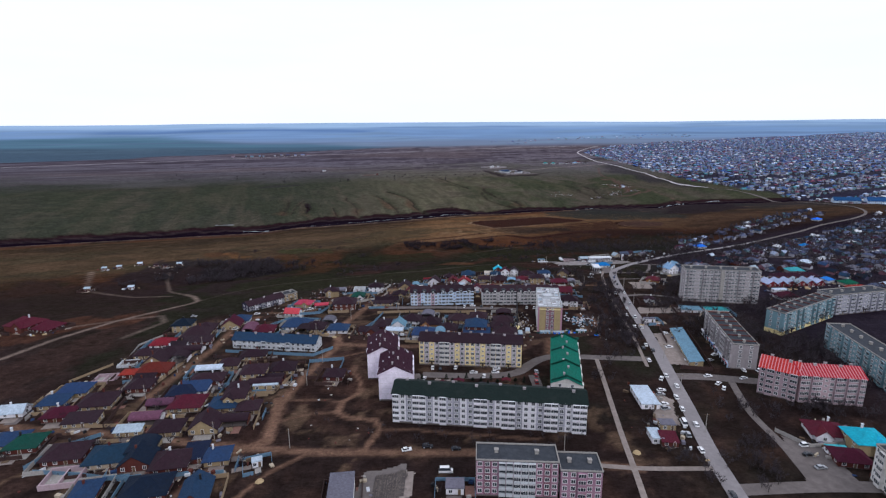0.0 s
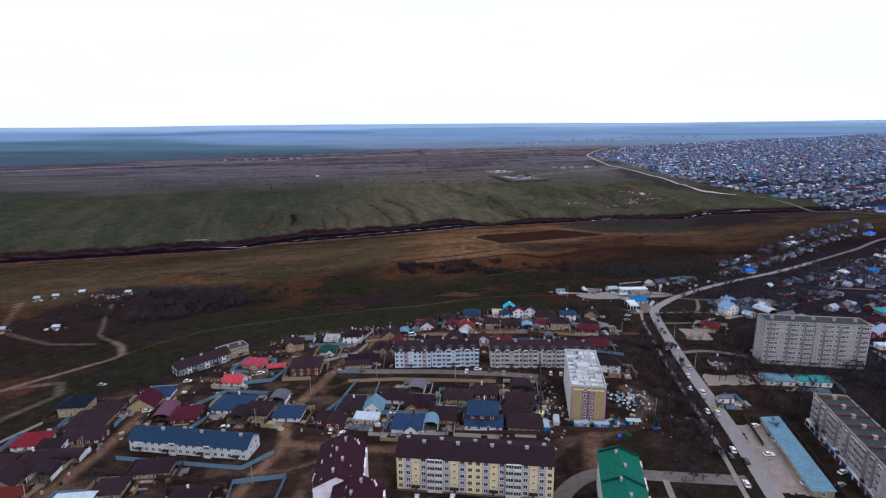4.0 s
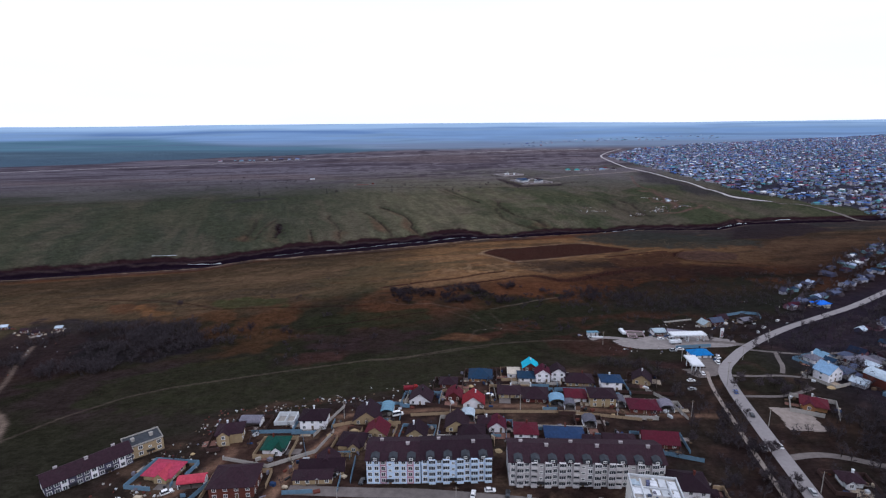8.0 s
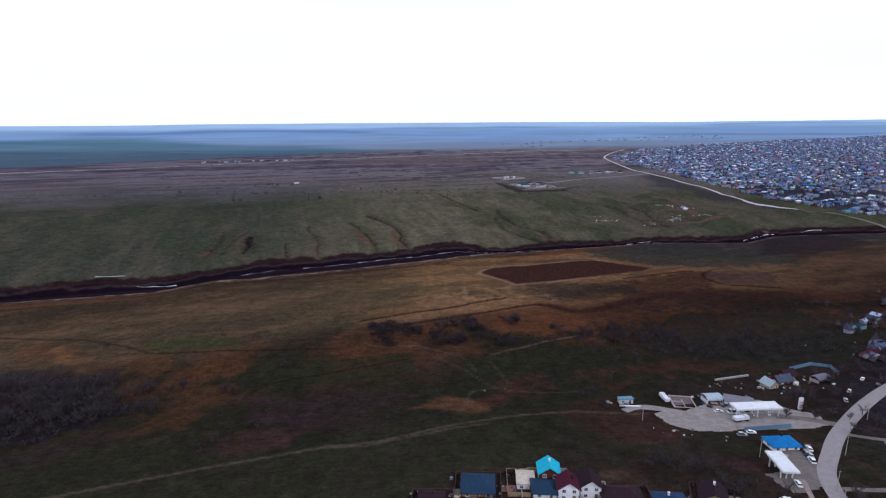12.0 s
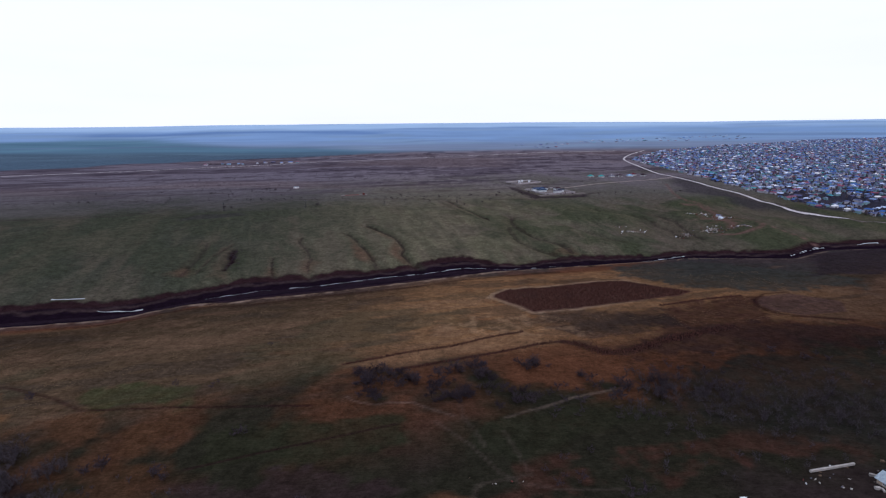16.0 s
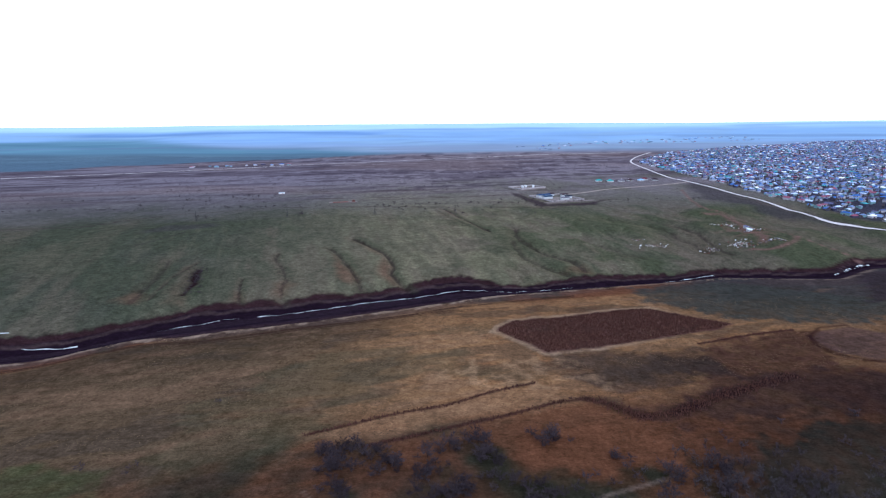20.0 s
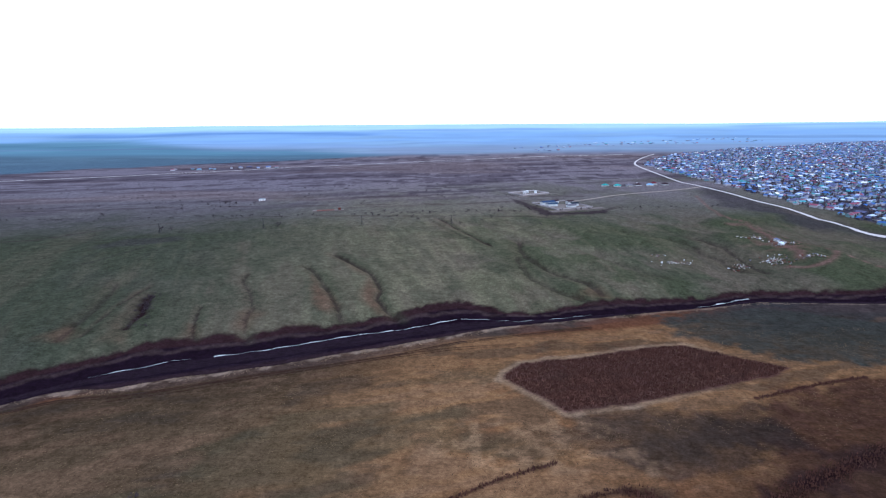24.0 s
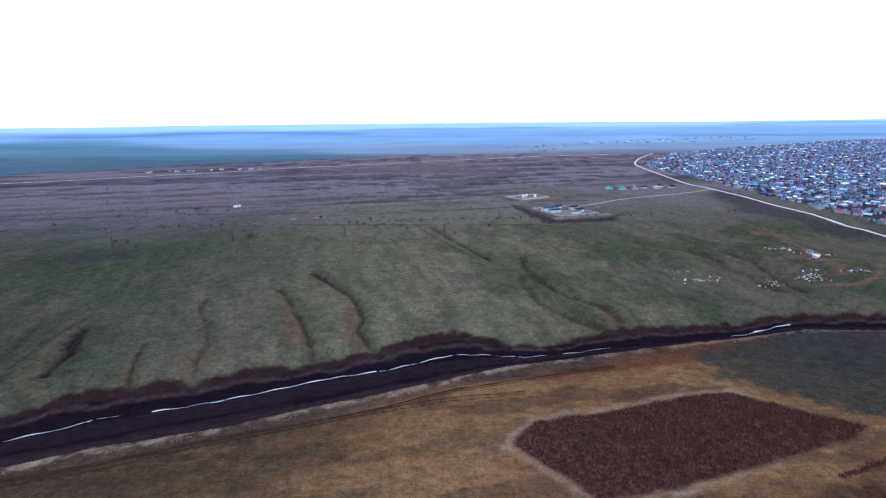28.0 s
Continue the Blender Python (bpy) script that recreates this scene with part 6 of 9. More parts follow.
house(-114, 197, 6, 11.7, 9.4, 1, "brown", "yellow", "hip")
house(-99, 199, 6, 11.3, 10.2, 1, "brown", "yellow", "gable")
house(-98, 216, 6, 11.2, 10.1, 1, "blue", "yellow", "hip")
house(-89, 203, 6, 12.5, 5.6, 1, "brown", "brick", "barrel")
house(-94, 219, 6, 9.4, 8.5, 2, "brown", "yellow", "cross")
house(-86, 236, 6, 15.5, 5.4, 1, "brown", "brick", "barrel")
house(-86, 213, 6, 9.2, 8.3, 1, "brown", "yellow", "hip")
house(-129, 195, 6, 10.3, 4.1, 1, "pale", "yellow", "lean")
# streets either side of the second row
house(-164, 317, 6, 11.4, 10.3, 2, "navy", "yellow", "hip")
house(-149, 315, 6, 11.4, 10.2, 1, "brown", "yellow", "hip")
house(-135, 321, 6, 11.6, 10.4, 1, "maroon", "yellow", "gable")
house(-133, 331, 6, 10.9, 9.9, 1, "blue", "white", "hip")
house(-120, 311, 6, 8.2, 12.3, 1, "mauve", "brick", "barrel")
house(-110, 309, 6, 11.6, 10.4, 1, "maroon", "brick", "hip")
house(-150, 305, 6, 15.4, 13.9, 1, "brown", "yellow", "hip")
house(-144, 292, 6, 16.2, 8.1, 1, "brown", "brick", "lean")
house(-163, 289, 6, 11.7, 9.4, 1, "red", "white", "hip")
house(-152, 284, 6, 9.3, 6.5, 1, "brown", "white", "lean")
house(-164, 273, 6, 10.5, 8.4, 1, "brown", "yellow", "hip")
house(-151, 275, 6, 11.4, 10.3, 1, "brown", "yellow", "hip")
house(-140, 278, 6, 9.6, 5.8, 1, "brown", "white", "barrel")
house(-153, 263, 6, 10.8, 9.7, 1, "brown", "yellow", "gable")
house(-142, 267, 6, 8.5, 6.8, 1, "brown", "white", "barrel")
house(-148, 252, 6, 14.8, 10.4, 1, "ember", "brick", "hip")
house(-159, 248, 6, 6.6, 5.9, 1, "red", "brick", "hip")
house(-148, 242, 6, 9.8, 4.9, 1, "brown", "brick", "lean")
house(-146, 235, 6, 10.8, 9.8, 1, "brown", "brick", "hip")
house(-120, 252, 6, 12.8, 5.1, 1, "pale", "white", "barrel")
house(-116, 241, 6, 15.0, 9.0, 1, "brown", "brick", "hip")
house(-119, 232, 6, 13.6, 10.9, 1, "blue", "white", "hip")
house(-97, 231, 6, 9.1, 9.1, 1, "brown", "yellow", "hip")
house(-112, 258, 6, 9.3, 8.4, 1, "brown", "yellow", "hip")
house(-103, 269, 6, 12.8, 7.7, 1, "brown", "yellow", "hip")
house(-94, 244, 6, 11.3, 10.2, 2, "brown", "yellow", "hip")
house(-82, 252, 6, 11.9, 9.5, 1, "brown", "yellow", "hip")
house(-85, 241, 6, 13.0, 5.2, 1, "brown", "brick", "barrel")
house(-85, 233, 6, 11.4, 3.4, 1, "pale", "yellow", "flat")
house(-92, 318, -2, 16.0, 12.8, 1, "blue", "white", "hip")
house(-79, 312, -2, 11.3, 11.3, 1, "brown", "yellow", "hip")
house(-85, 307, -2, 9.0, 9.0, 1, "brown", "yellow", "barrel")
house(-73, 323, -2, 7.8, 7.8, 1, "grey", "white", "barrel")
house(-64, 308, -2, 11.7, 9.4, 1, "blue", "white", "hip")
house(-100, 367, -8, 11.0, 8.8, 1, "rose", "yellow", "cross")
house(-102, 344, -8, 9.7, 6.8, 1, "rose", "white", "gable")
house(-86, 360, 10, 9.2, 4.6, 1, "rose", "white", "barrel")
house(-63, 384, 0, 8.8, 8.4, 1, "green", "white", "cross")
house(-69, 358, 5, 15.3, 12.2, 2, "brown", "brick", "hip")
house(-37, 315, -6, 8.2, 13.1, 1, "brown", "brick", "hip")
house(-27, 313, -6, 8.2, 7.4, 1, "sky", "white", "gable")
house(-42, 300, -6, 7.3, 6.6, 1, "brown", "brick", "gable")
house(-47, 303, -6, 6.9, 6.2, 1, "brown", "brick", "lean")
house(-19, 323, -6, 11.1, 10.0, 1, "brown", "white", "hip")
house(-9, 331, -6, 8.1, 8.1, 1, "grey", "white", "barrel")
house(-7, 316, -6, 11.9, 10.7, 1, "brown", "orange", "cross")
house(11, 322, -6, 12.3, 9.8, 1, "brown", "yellow", "hip")
house(24, 326, -6, 10.2, 9.2, 1, "brown", "brick", "hip")
house(21, 304, -6, 12.3, 11.1, 2, "blue", "brick", "hip")
house(21, 298, -6, 15.6, 7.8, 1, "blue", "white", "lean")
house(41, 330, -6, 9.9, 7.9, 1, "brown", "brick", "barrel")
house(39, 317, -6, 12.0, 9.6, 1, "brown", "yellow", "hip")
house(36, 307, -6, 11.2, 7.9, 1, "brown", "yellow", "hip")
house(38, 298, -6, 13.2, 10.5, 1, "brown", "yellow", "hip")
house(4, 305, -6, 10.9, 9.8, 1, "brown", "orange", "hip")
house(-29, 303, -6, 10.5, 6.5, 1, "pale", "cream", "flat")
house(-11, 298, -6, 12.1, 10.9, 1, "blue", "white", "cross")
house(-1, 299, -6, 6.1, 7.4, 1, "sky", "white", "barrel")
house(-54, 244, -3, 9.1, 8.1, 1, "brown", "brick", "hip")
# rows along the valley
house(-85, 392, 12, 10.0, 8.0, 2, "brown", "yellow", "cross")
house(-81, 405, 0, 9.1, 5.5, 1, "grey", "white", "barrel")
house(-52, 403, 0, 11.0, 8.8, 2, "brown", "white", "hip")
house(-32, 386, -6, 9.8, 8.8, 1, "brown", "yellow", "cross")
house(-39, 371, 4, 8.2, 6.6, 1, "brown", "yellow", "gable")
house(-29, 408, 0, 11.2, 11.2, 1, "brown", "yellow", "gable")
house(-21, 413, 0, 5.7, 8.0, 1, "sky", "white", "barrel")
house(-23, 394, -6, 8.8, 7.9, 1, "maroon", "yellow", "gable")
house(-6, 392, -6, 7.9, 7.1, 1, "brown", "yellow", "gable")
house(-6, 425, -6, 10.0, 9.0, 1, "brown", "white", "gable")
house(10, 427, -6, 7.0, 7.0, 1, "maroon", "brick", "gable")
house(19, 420, -4, 9.5, 8.0, 1, "red", "white", "gable")
house(7, 443, -4, 8.2, 7.4, 1, "brown", "brick", "hip")
house(24, 452, -4, 11.3, 10.2, 1, "blue", "orange", "hip")
house(51, 457, -4, 7.5, 6.7, 2, "cyan", "brick", "gable")
house(48, 449, -4, 8.4, 7.5, 1, "blue", "white", "hip")
house(42, 455, -4, 6.7, 8.1, 1, "cream", "white", "flat")
house(56, 447, -4, 7.2, 6.5, 2, "maroon", "white", "gable")
house(64, 448, -4, 7.2, 6.5, 2, "brown", "white", "gable")
house(37, 430, -4, 10.5, 8.4, 1, "brown", "yellow", "hip")
house(49, 426, -4, 11.8, 10.6, 1, "brown", "brick", "hip")
house(58, 419, -4, 7.0, 6.3, 1, "sky", "yellow", "barrel")
house(63, 415, -4, 4.9, 4.4, 1, "grey", "white", "barrel")
house(68, 425, -4, 9.2, 8.3, 1, "maroon", "white", "hip")
house(79, 420, -4, 11.5, 9.2, 2, "brown", "yellow", "hip")
house(74, 443, -4, 13.3, 9.3, 1, "brown", "yellow", "hip")
house(88, 436, -4, 9.6, 7.7, 2, "blue", "white", "hip")
house(106, 443, -20, 8.6, 8.6, 1, "brown", "yellow", "gable")
house(87, 418, -4, 4.3, 6.5, 1, "grey", "white", "barrel")
house(96, 413, -6, 12.5, 8.8, 1, "maroon", "brick", "hip")
house(106, 412, -6, 6.1, 6.1, 1, "grey", "white", "barrel")
house(11, 399, -4, 9.2, 9.2, 1, "brown", "yellow", "gable")
house(16, 406, -4, 5.7, 5.7, 1, "pale", "white", "barrel")
house(17, 391, -4, 10.3, 9.2, 1, "brown", "yellow", "hip")
house(24, 400, -4, 7.0, 5.6, 1, "brown", "yellow", "hip")
house(28, 397, -4, 6.8, 6.8, 1, "maroon", "white", "gable")
house(39, 388, -4, 8.7, 7.9, 2, "maroon", "white", "hip")
house(55, 389, -4, 14.9, 7.5, 1, "blue", "white", "hip")
house(68, 399, -4, 5.5, 5.5, 1, "grey", "white", "barrel")
house(65, 383, -4, 6.4, 5.8, 1, "brown", "white", "hip")
house(76, 383, -4, 11.8, 7.1, 1, "brown", "brick", "hip")
house(92, 384, -6, 13.3, 8.0, 1, "maroon", "brick", "gable")
house(89, 352, -8, 12.0, 10.0, 2, "brown", "white", "hip")
house(95, 349, -8, 6.0, 3.6, 1, "brown", "white", "barrel")
house(-274, 329, -14, 17.5, 15.8, 2, "maroon", "brick", "cross")
house(-258, 327, -14, 13.4, 13.4, 1, "maroon", "brick", "hip")
# across the road
house(152, 187, -14, 12.7, 10.2, 1, "maroon", "white", "cross")
house(160, 177, -8, 11.3, 11.3, 2, "cyan", "yellow", "cross")
house(148, 169, -12, 10.7, 8.6, 1, "maroon", "brick", "hip")
house(147, 174, -8, 6.9, 2.7, 1, "teal", "white", "flat")
house(92, 218, -3, 7.8, 17.2, 1, "pale", "white", "flat")
house(84, 186, -3, 4.1, 7.4, 1, "pale", "white", "flat")
house(88, 183, -6, 6.0, 6.0, 1, "maroon", "brick", "lean")
house(92, 194, -3, 5.8, 4.6, 1, "grey", "yellow", "flat")
house(4, 157, -2, 6.0, 5.4, 1, "grey", "white", "flat")
house(-69, 173, 20, 3.4, 3.0, 1, "pale", "white", "flat")
house(200, 443, 20, 9.8, 7.9, 2, "sky", "white", "gable")
house(231, 461, 15, 12.6, 10.1, 1, "grey", "brick", "hip")
house(220, 434, 20, 8.7, 12.1, 2, "pale", "brick", "barrel")
house(224, 421, 20, 13.5, 6.8, 2, "grey", "brick", "gable")
house(173, 413, -30, 9.7, 8.8, 1, "maroon", "orange", "cross")
house(148, 357, -10, 6.3, 5.1, 1, "brown", "pale", "cross")
house(167, 335, -8, 12.7, 8.9, 1, "sky", "white", "flat")
house(183, 333, -8, 14.1, 7.1, 1, "teal", "white", "flat")
for hx in (256, 263.5, 271, 278.5, 286, 293.5):
    house(hx, 395, 0, 6.6, 11.0, 1, "haze" if hx != 278.5 else "pale", "maroon", "gable")
house(289, 414, 0, 36, 9, 1, "wine", "dusk", "hip")
house(306, 400, 25, 8, 6, 1, "azure", "pale", "lean")
house(315, 391, 10, 10, 8, 1, "emerald", "cream", "hip")
house(312, 377, 5, 14, 8, 1, "red", "brick", "hip")
house(302, 434, 0, 12, 8, 1, "teal", "panel", "hip")
house(415, 587, 30, 11, 8, 1, "azure", "pale", "hip")
house(579, 799, 30, 13, 9, 1, "azure", "pale", "hip")
house(775, 1000, -16, 44, 16, 2, "cobalt", "bluewhite", "gable")
house(828, 984, -16, 46, 18, 2, "cobalt", "bluewhite", "gable")
house(252, 374, 0, 10.2, 5.1, 1, "pale", "white", "flat")
house(247, 360, 0, 13.1, 9.1, 1, "maroon", "white", "hip")
house(132, 316, 0, 6.7, 2.7, 1, "grey", "white", "flat")
house(294, 606, 15, 9.9, 5.4, 1, "slate", "panel", "flat")
house(272, 584, 15, 9.6, 7.6, 1, "maroon", "dusk", "gable")
house(299, 592, 15, 11.1, 8.0, 1, "azure", "pale", "hip")
house(215, 469, 20, 6.3, 6.3, 1, "sky", "white", "gable")
house(208, 466, 20, 6.3, 6.3, 1, "grey", "white", "hip")

# ---- fences ----
def fence(points, mat, h, label, post_every=2.6):
    x0, y0 = points[0]
    base = thing("fence", pose(x0, y0, ground_z(x0, y0)), label, "fence", "garden fences")
    z0 = ground_z(x0, y0)
    for (ax, ay), (bx, by) in zip(points, points[1:]):
        L = math.hypot(bx - ax, by - ay)
        n = max(1, int(L / post_every))
        a = math.degrees(math.atan2(by - ay, bx - ax))
        for i in range(n):
            px, py = ax + (bx - ax) * i / n, ay + (by - ay) * i / n
            qx, qy = ax + (bx - ax) * (i + 1) / n, ay + (by - ay) * (i + 1) / n
            z = min(ground_z(px, py), ground_z(qx, qy)) - z0
            w = round(L / n, 1)
            me = shared(("fence_panel", w, h, mat.name), lambda: Geo().box(0.06, w - 0.02, -0.03, 0.03, -0.3, h).box(0, 0.06, -0.05, 0.05, -0.4, h + 0.1).mesh("fence_panel", mat))
            part("fence_panel", me, None, base).matrix_basis = pose(px - x0, py - y0, z, 0, 0, a)
    return base


blue_fence = surface("blue_profiled_fence", (0.13, 0.22, 0.31), 0.5, 0, 0.2, 1, 0.2, 0.3, 5)
brown_fence = surface("brown_profiled_fence", (0.06, 0.035, 0.032), 0.6, 0, 0.25, 1, 0.2, 0.3, 5)
brick_fence = surface("brick_fence", (0.3, 0.22, 0.14), 0.9, 0, 0.25, 3, 0.3, 0.3)
pale_fence = surface("pale_block_fence", (0.36, 0.34, 0.32), 0.9, 0, 0.25, 2, 0.3, 0.3)
BLUE, BROWN, YELLOW, PALEW = "blue profiled metal garden fence", "dark brown profiled metal garden fence", "yellow brick garden wall", "pale concrete block garden wall"
for pts, m, h, lab in (
        ([(-68, 243), (-71, 262), (-53, 265), (-53, 243)], blue_fence, 1.9, BLUE), ([(-68, 243), (-53, 243)], brown_fence, 1.8, BROWN), ([(-122, 277), (-71, 270), (-62, 280)], blue_fence, 1.8, BLUE),
        ([(-106, 341), (-84, 345), (-78, 368)], blue_fence, 1.9, BLUE), ([(-78, 396), (-56, 396), (-48, 374)], blue_fence, 1.8, BLUE), ([(-82, 376), (-62, 370), (-46, 380), (-42, 396)], pale_fence, 1.7, PALEW),
        ([(-150, 170), (-132, 168), (-110, 164), (-92, 168)], blue_fence, 1.8, BLUE), ([(-155, 172), (-150, 186), (-140, 194)], blue_fence, 1.8, BLUE), ([(-112, 317), (-102, 334), (-80, 330)], blue_fence, 1.8, BLUE),
        ([(-104, 297), (-98, 312), (-94, 330)], blue_fence, 1.8, BLUE), ([(-27, 308), (-20, 309), (0, 308), (16, 310)], blue_fence, 1.8, BLUE), ([(-50, 307), (-44, 321), (-40, 342)], blue_fence, 1.8, BLUE),
        ([(-44, 342), (-20, 343), (0, 341), (30, 338)], brick_fence, 1.8, YELLOW), ([(-27, 292), (-8, 291), (6, 292)], pale_fence, 1.5, PALEW), ([(11, 292), (30, 292), (48, 291)], brown_fence, 1.9, BROWN),
        ([(8, 292), (9, 318), (10, 338)], brown_fence, 1.8, BROWN), ([(30, 294), (31, 318), (33, 338)], brown_fence, 1.8, BROWN), ([(48, 291), (50, 318), (51, 338)], brick_fence, 1.8, YELLOW),
        ([(-30, 296), (-29, 320), (-28, 340)], pale_fence, 1.8, PALEW), ([(-13, 294), (-12, 318), (-12, 340)], pale_fence, 1.8, PALEW),
        ([(-142, 232), (-139, 262), (-137, 286)], brick_fence, 1.7, YELLOW), ([(-127, 228), (-127, 255)], brown_fence, 1.8, BROWN), ([(-112, 226), (-80, 228), (-76, 246)], brick_fence, 1.7, YELLOW),
        ([(-126, 270), (-106, 266), (-88, 264), (-76, 262)], brown_fence, 1.8, BROWN), ([(-176, 262), (-186, 242)], brick_fence, 1.3, YELLOW), ([(-172, 268), (-178, 290), (-172, 306)], pale_fence, 1.2, PALEW),
        ([(-158, 200), (-136, 201), (-112, 198), (-98, 196)], brick_fence, 1.6, YELLOW), ([(-97, 198), (-96, 222)], brown_fence, 1.8, BROWN), ([(-55, 376), (-48, 360), (-44, 358)], brick_fence, 1.8, YELLOW),
        ([(-50, 392), (-42, 420)], pale_fence, 1.7, PALEW), ([(-44, 400), (-36, 403), (-14, 402)], brick_fence, 1.6, YELLOW), ([(-14, 418), (-12, 440)], pale_fence, 1.7, PALEW), ([(30, 424), (30, 440), (28, 446)], pale_fence, 1.7, PALEW),
        ([(-10, 409), (30, 411), (60, 410), (92, 402)], brick_fence, 1.5, YELLOW), ([(-4, 420), (14, 413)], brown_fence, 1.7, BROWN), ([(90, 430), (116, 426)], brown_fence, 1.7, BROWN), ([(112, 402), (110, 420), (104, 432)], pale_fence, 1.7, PALEW),
        ([(66, 376), (90, 376), (104, 370)], blue_fence, 1.8, BLUE), ([(50, 295), (72, 293), (92, 296)], brown_fence, 2.0, BROWN), ([(134, 190), (140, 178), (160, 180)], pale_fence, 1.7, PALEW), ([(30, 462), (60, 463)], brown_fence, 1.8, BROWN), ([(144, 492), (156, 493), (166, 494)], blue_fence, 2.2, BLUE), ([(211, 566), (228, 573), (236, 568), (232, 556)], blue_fence, 2.2, BLUE)):
    fence(pts, m, h, lab)


# ---- bare trees and bushes ----
def branch_tree(seed, tall, spread_, limbs, twig_count, thick=0.0045, light=False):
    """A bare tree: the tapered trunk with limbs, and the haze of fine twigs round them."""
    R = random.Random(seed)
    wood_, fine = Geo(), Geo()
    top = Vector((R.uniform(-0.3, 0.3), R.uniform(-0.3, 0.3), tall * 0.6))
    wood_.tube((0, 0, -0.4), top * 0.5, 0.028 * tall, 0.02 * tall, 6).tube(top * 0.5, top, 0.02 * tall, 0.008 * tall, 5)
    tips = []
    for i in range(limbs):
        a = 2.4 * i + R.uniform(-0.4, 0.4)
        s = top * R.uniform(0.3, 1.0)
        e = s + Vector((math.cos(a) * spread_ * R.uniform(0.45, 0.9), math.sin(a) * spread_ * R.uniform(0.45, 0.9), tall * R.uniform(0.12, 0.42)))
        mid = (s + e) / 2 + Vector((0, 0, -0.04 * tall))
        if light:
            wood_.tube(s, e, 0.008 * tall, 0.003 * tall, 3)
        else:
            wood_.tube(s, mid, 0.009 * tall, 0.006 * tall, 4).tube(mid, e, 0.006 * tall, 0.003 * tall, 4)
        tips += [mid, e, (mid + e) / 2]
    for i in range(twig_count):
        s = R.choice(tips) + Vector([R.uniform(-0.3, 0.3) for _ in range(3)])
        d = Vector((R.gauss(0, 1), R.gauss(0, 1), R.gauss(0.5, 0.8))).normalized() * R.uniform(0.1, 0.26) * tall
        e = s + d
        w = thick * tall
        side = d.cross(Vector((R.random(), R.random(), R.random()))).normalized() * w
        up = d.cross(side).normalized() * w
        n = len(fine.v)
        fine.v += [tuple(s + side), tuple(s - side * 0.5 + up), tuple(s - side * 0.5 - up), tuple(e)]
        fine.f += [(n, n + 1, n + 3), (n + 1, n + 2, n + 3), (n + 2, n, n + 3)][:1 if light else 3]
        fine.m += [0] * (1 if light else 3)
    return wood_.mesh("trunk", bark), fine.mesh("crown", twigs)


TREES = [branch_tree(11 + i, 8.0, 3.4, 11, 360, 0.0085) for i in range(4)]
BUSHES = [branch_tree(31 + i, 3.4, 2.6, 12, 300, 0.014) for i in range(4)]
FAR_TREES = [branch_tree(51 + i, 8.0, 3.4, 7, 130, 0.014, True) for i in range(4)]
FAR_BUSHES = [branch_tree(61 + i, 3.4, 2.6, 5, 130, 0.03, True) for i in range(4)]
thicket_twigs = surface("thicket_twigs", (0.044, 0.037, 0.043), 0.95, 0, 0.3, 0.6, 0.15, 0.1, 0, 0.35)
dark_twigs = surface("dark_bush_twigs", (0.036, 0.028, 0.034), 0.95, 0, 0.3, 0.6, 0.15, 0.1, 0, 0.35)
for low, crown in BUSHES + FAR_BUSHES:
    crown.materials[0] = dark_twigs
plant_random = random.Random(23)
planted, joined = {"tree": 0, "bush": 0}, {"tree": [], "bush": []}


def plant(x, y, size, bush=False, group="bare trees"):
    trunk, crown = plant_random.choice(BUSHES if bush else TREES)
    word = "bush" if bush else "tree"
    turn = plant_random.uniform(0, 360)
    s = size * plant_random.uniform(0.75, 1.25)
    zs = s * plant_random.uniform(0.85, 1.1)
    planted[word] += 1
    if planted[word] > 170 or group == "thicket trees":
        trunk, crown = plant_random.choice(FAR_BUSHES if bush else FAR_TREES)
        joined[word].append((trunk, crown, pose(x, y, ground_z(x, y), 0, 0, turn) @ Matrix.Diagonal((s, s, zs, 1))))
        return
    t = thing(word, pose(x, y, ground_z(x, y), 0, 0, turn), "leafless grey-brown %s in winter" % word, word, group)
    t.scale = (s, s, zs)
    part("trunk", trunk, None, t)
    part("crown", crown, None, t)


def join_plants(word, name, label):
    """All plants past the first few hundred, in one mesh."""
    verts, faces, mats, n = [], [], [], 0
    for trunk, crown, m in joined[word]:
        r, o = np.array(m.to_3x3()), np.array(m.translation)
        for k, me in enumerate((trunk, crown)):
            key = me.name
            if key not in SHARED:
                co = np.empty(len(me.vertices) * 3)
                me.vertices.foreach_get("co", co)
                SHARED[key] = co.reshape(-1, 3), [tuple(p.vertices) for p in me.polygons]
            co, fs = SHARED[key]
            verts.append(co @ r.T + o)
            faces += [tuple(i + n for i in f) for f in fs]
            mats += [k] * len(fs)
            n += len(co)
    me = bpy.data.meshes.new(name)
    me.from_pydata(np.concatenate(verts), [], faces)
    me.materials.append(bark)
    me.materials.append(thicket_twigs if word == "tree" else dark_twigs)
    me.polygons.foreach_set("material_index", mats)
    tagged(new(name, me), label, "trees" if word == "tree" else "bushes", kind="stuff")


def along(points, n, jitter, size, bush=False):
    line = smooth_path(points, 1.0)
    for i in range(n):
        p = line[plant_random.randrange(len(line))]
        plant(p.x + plant_random.gauss(0, jitter), p.y + plant_random.gauss(0, jitter), size, bush)


along([(104, 268), (112, 300), (120, 340), (128, 380), (134, 410)], 70, 4.0, 0.65)
along([(96, 300), (108, 350), (120, 400)], 26, 5.0, 0.6)
along([(150, 440), (160, 436), (180, 426)], 12, 4, 0.7)
along([(178, 500), (230, 545), (300, 594)], 40, 6, 0.65)
along([(190, 478), (240, 510), (320, 560), (420, 640)], 60, 8, 0.7)
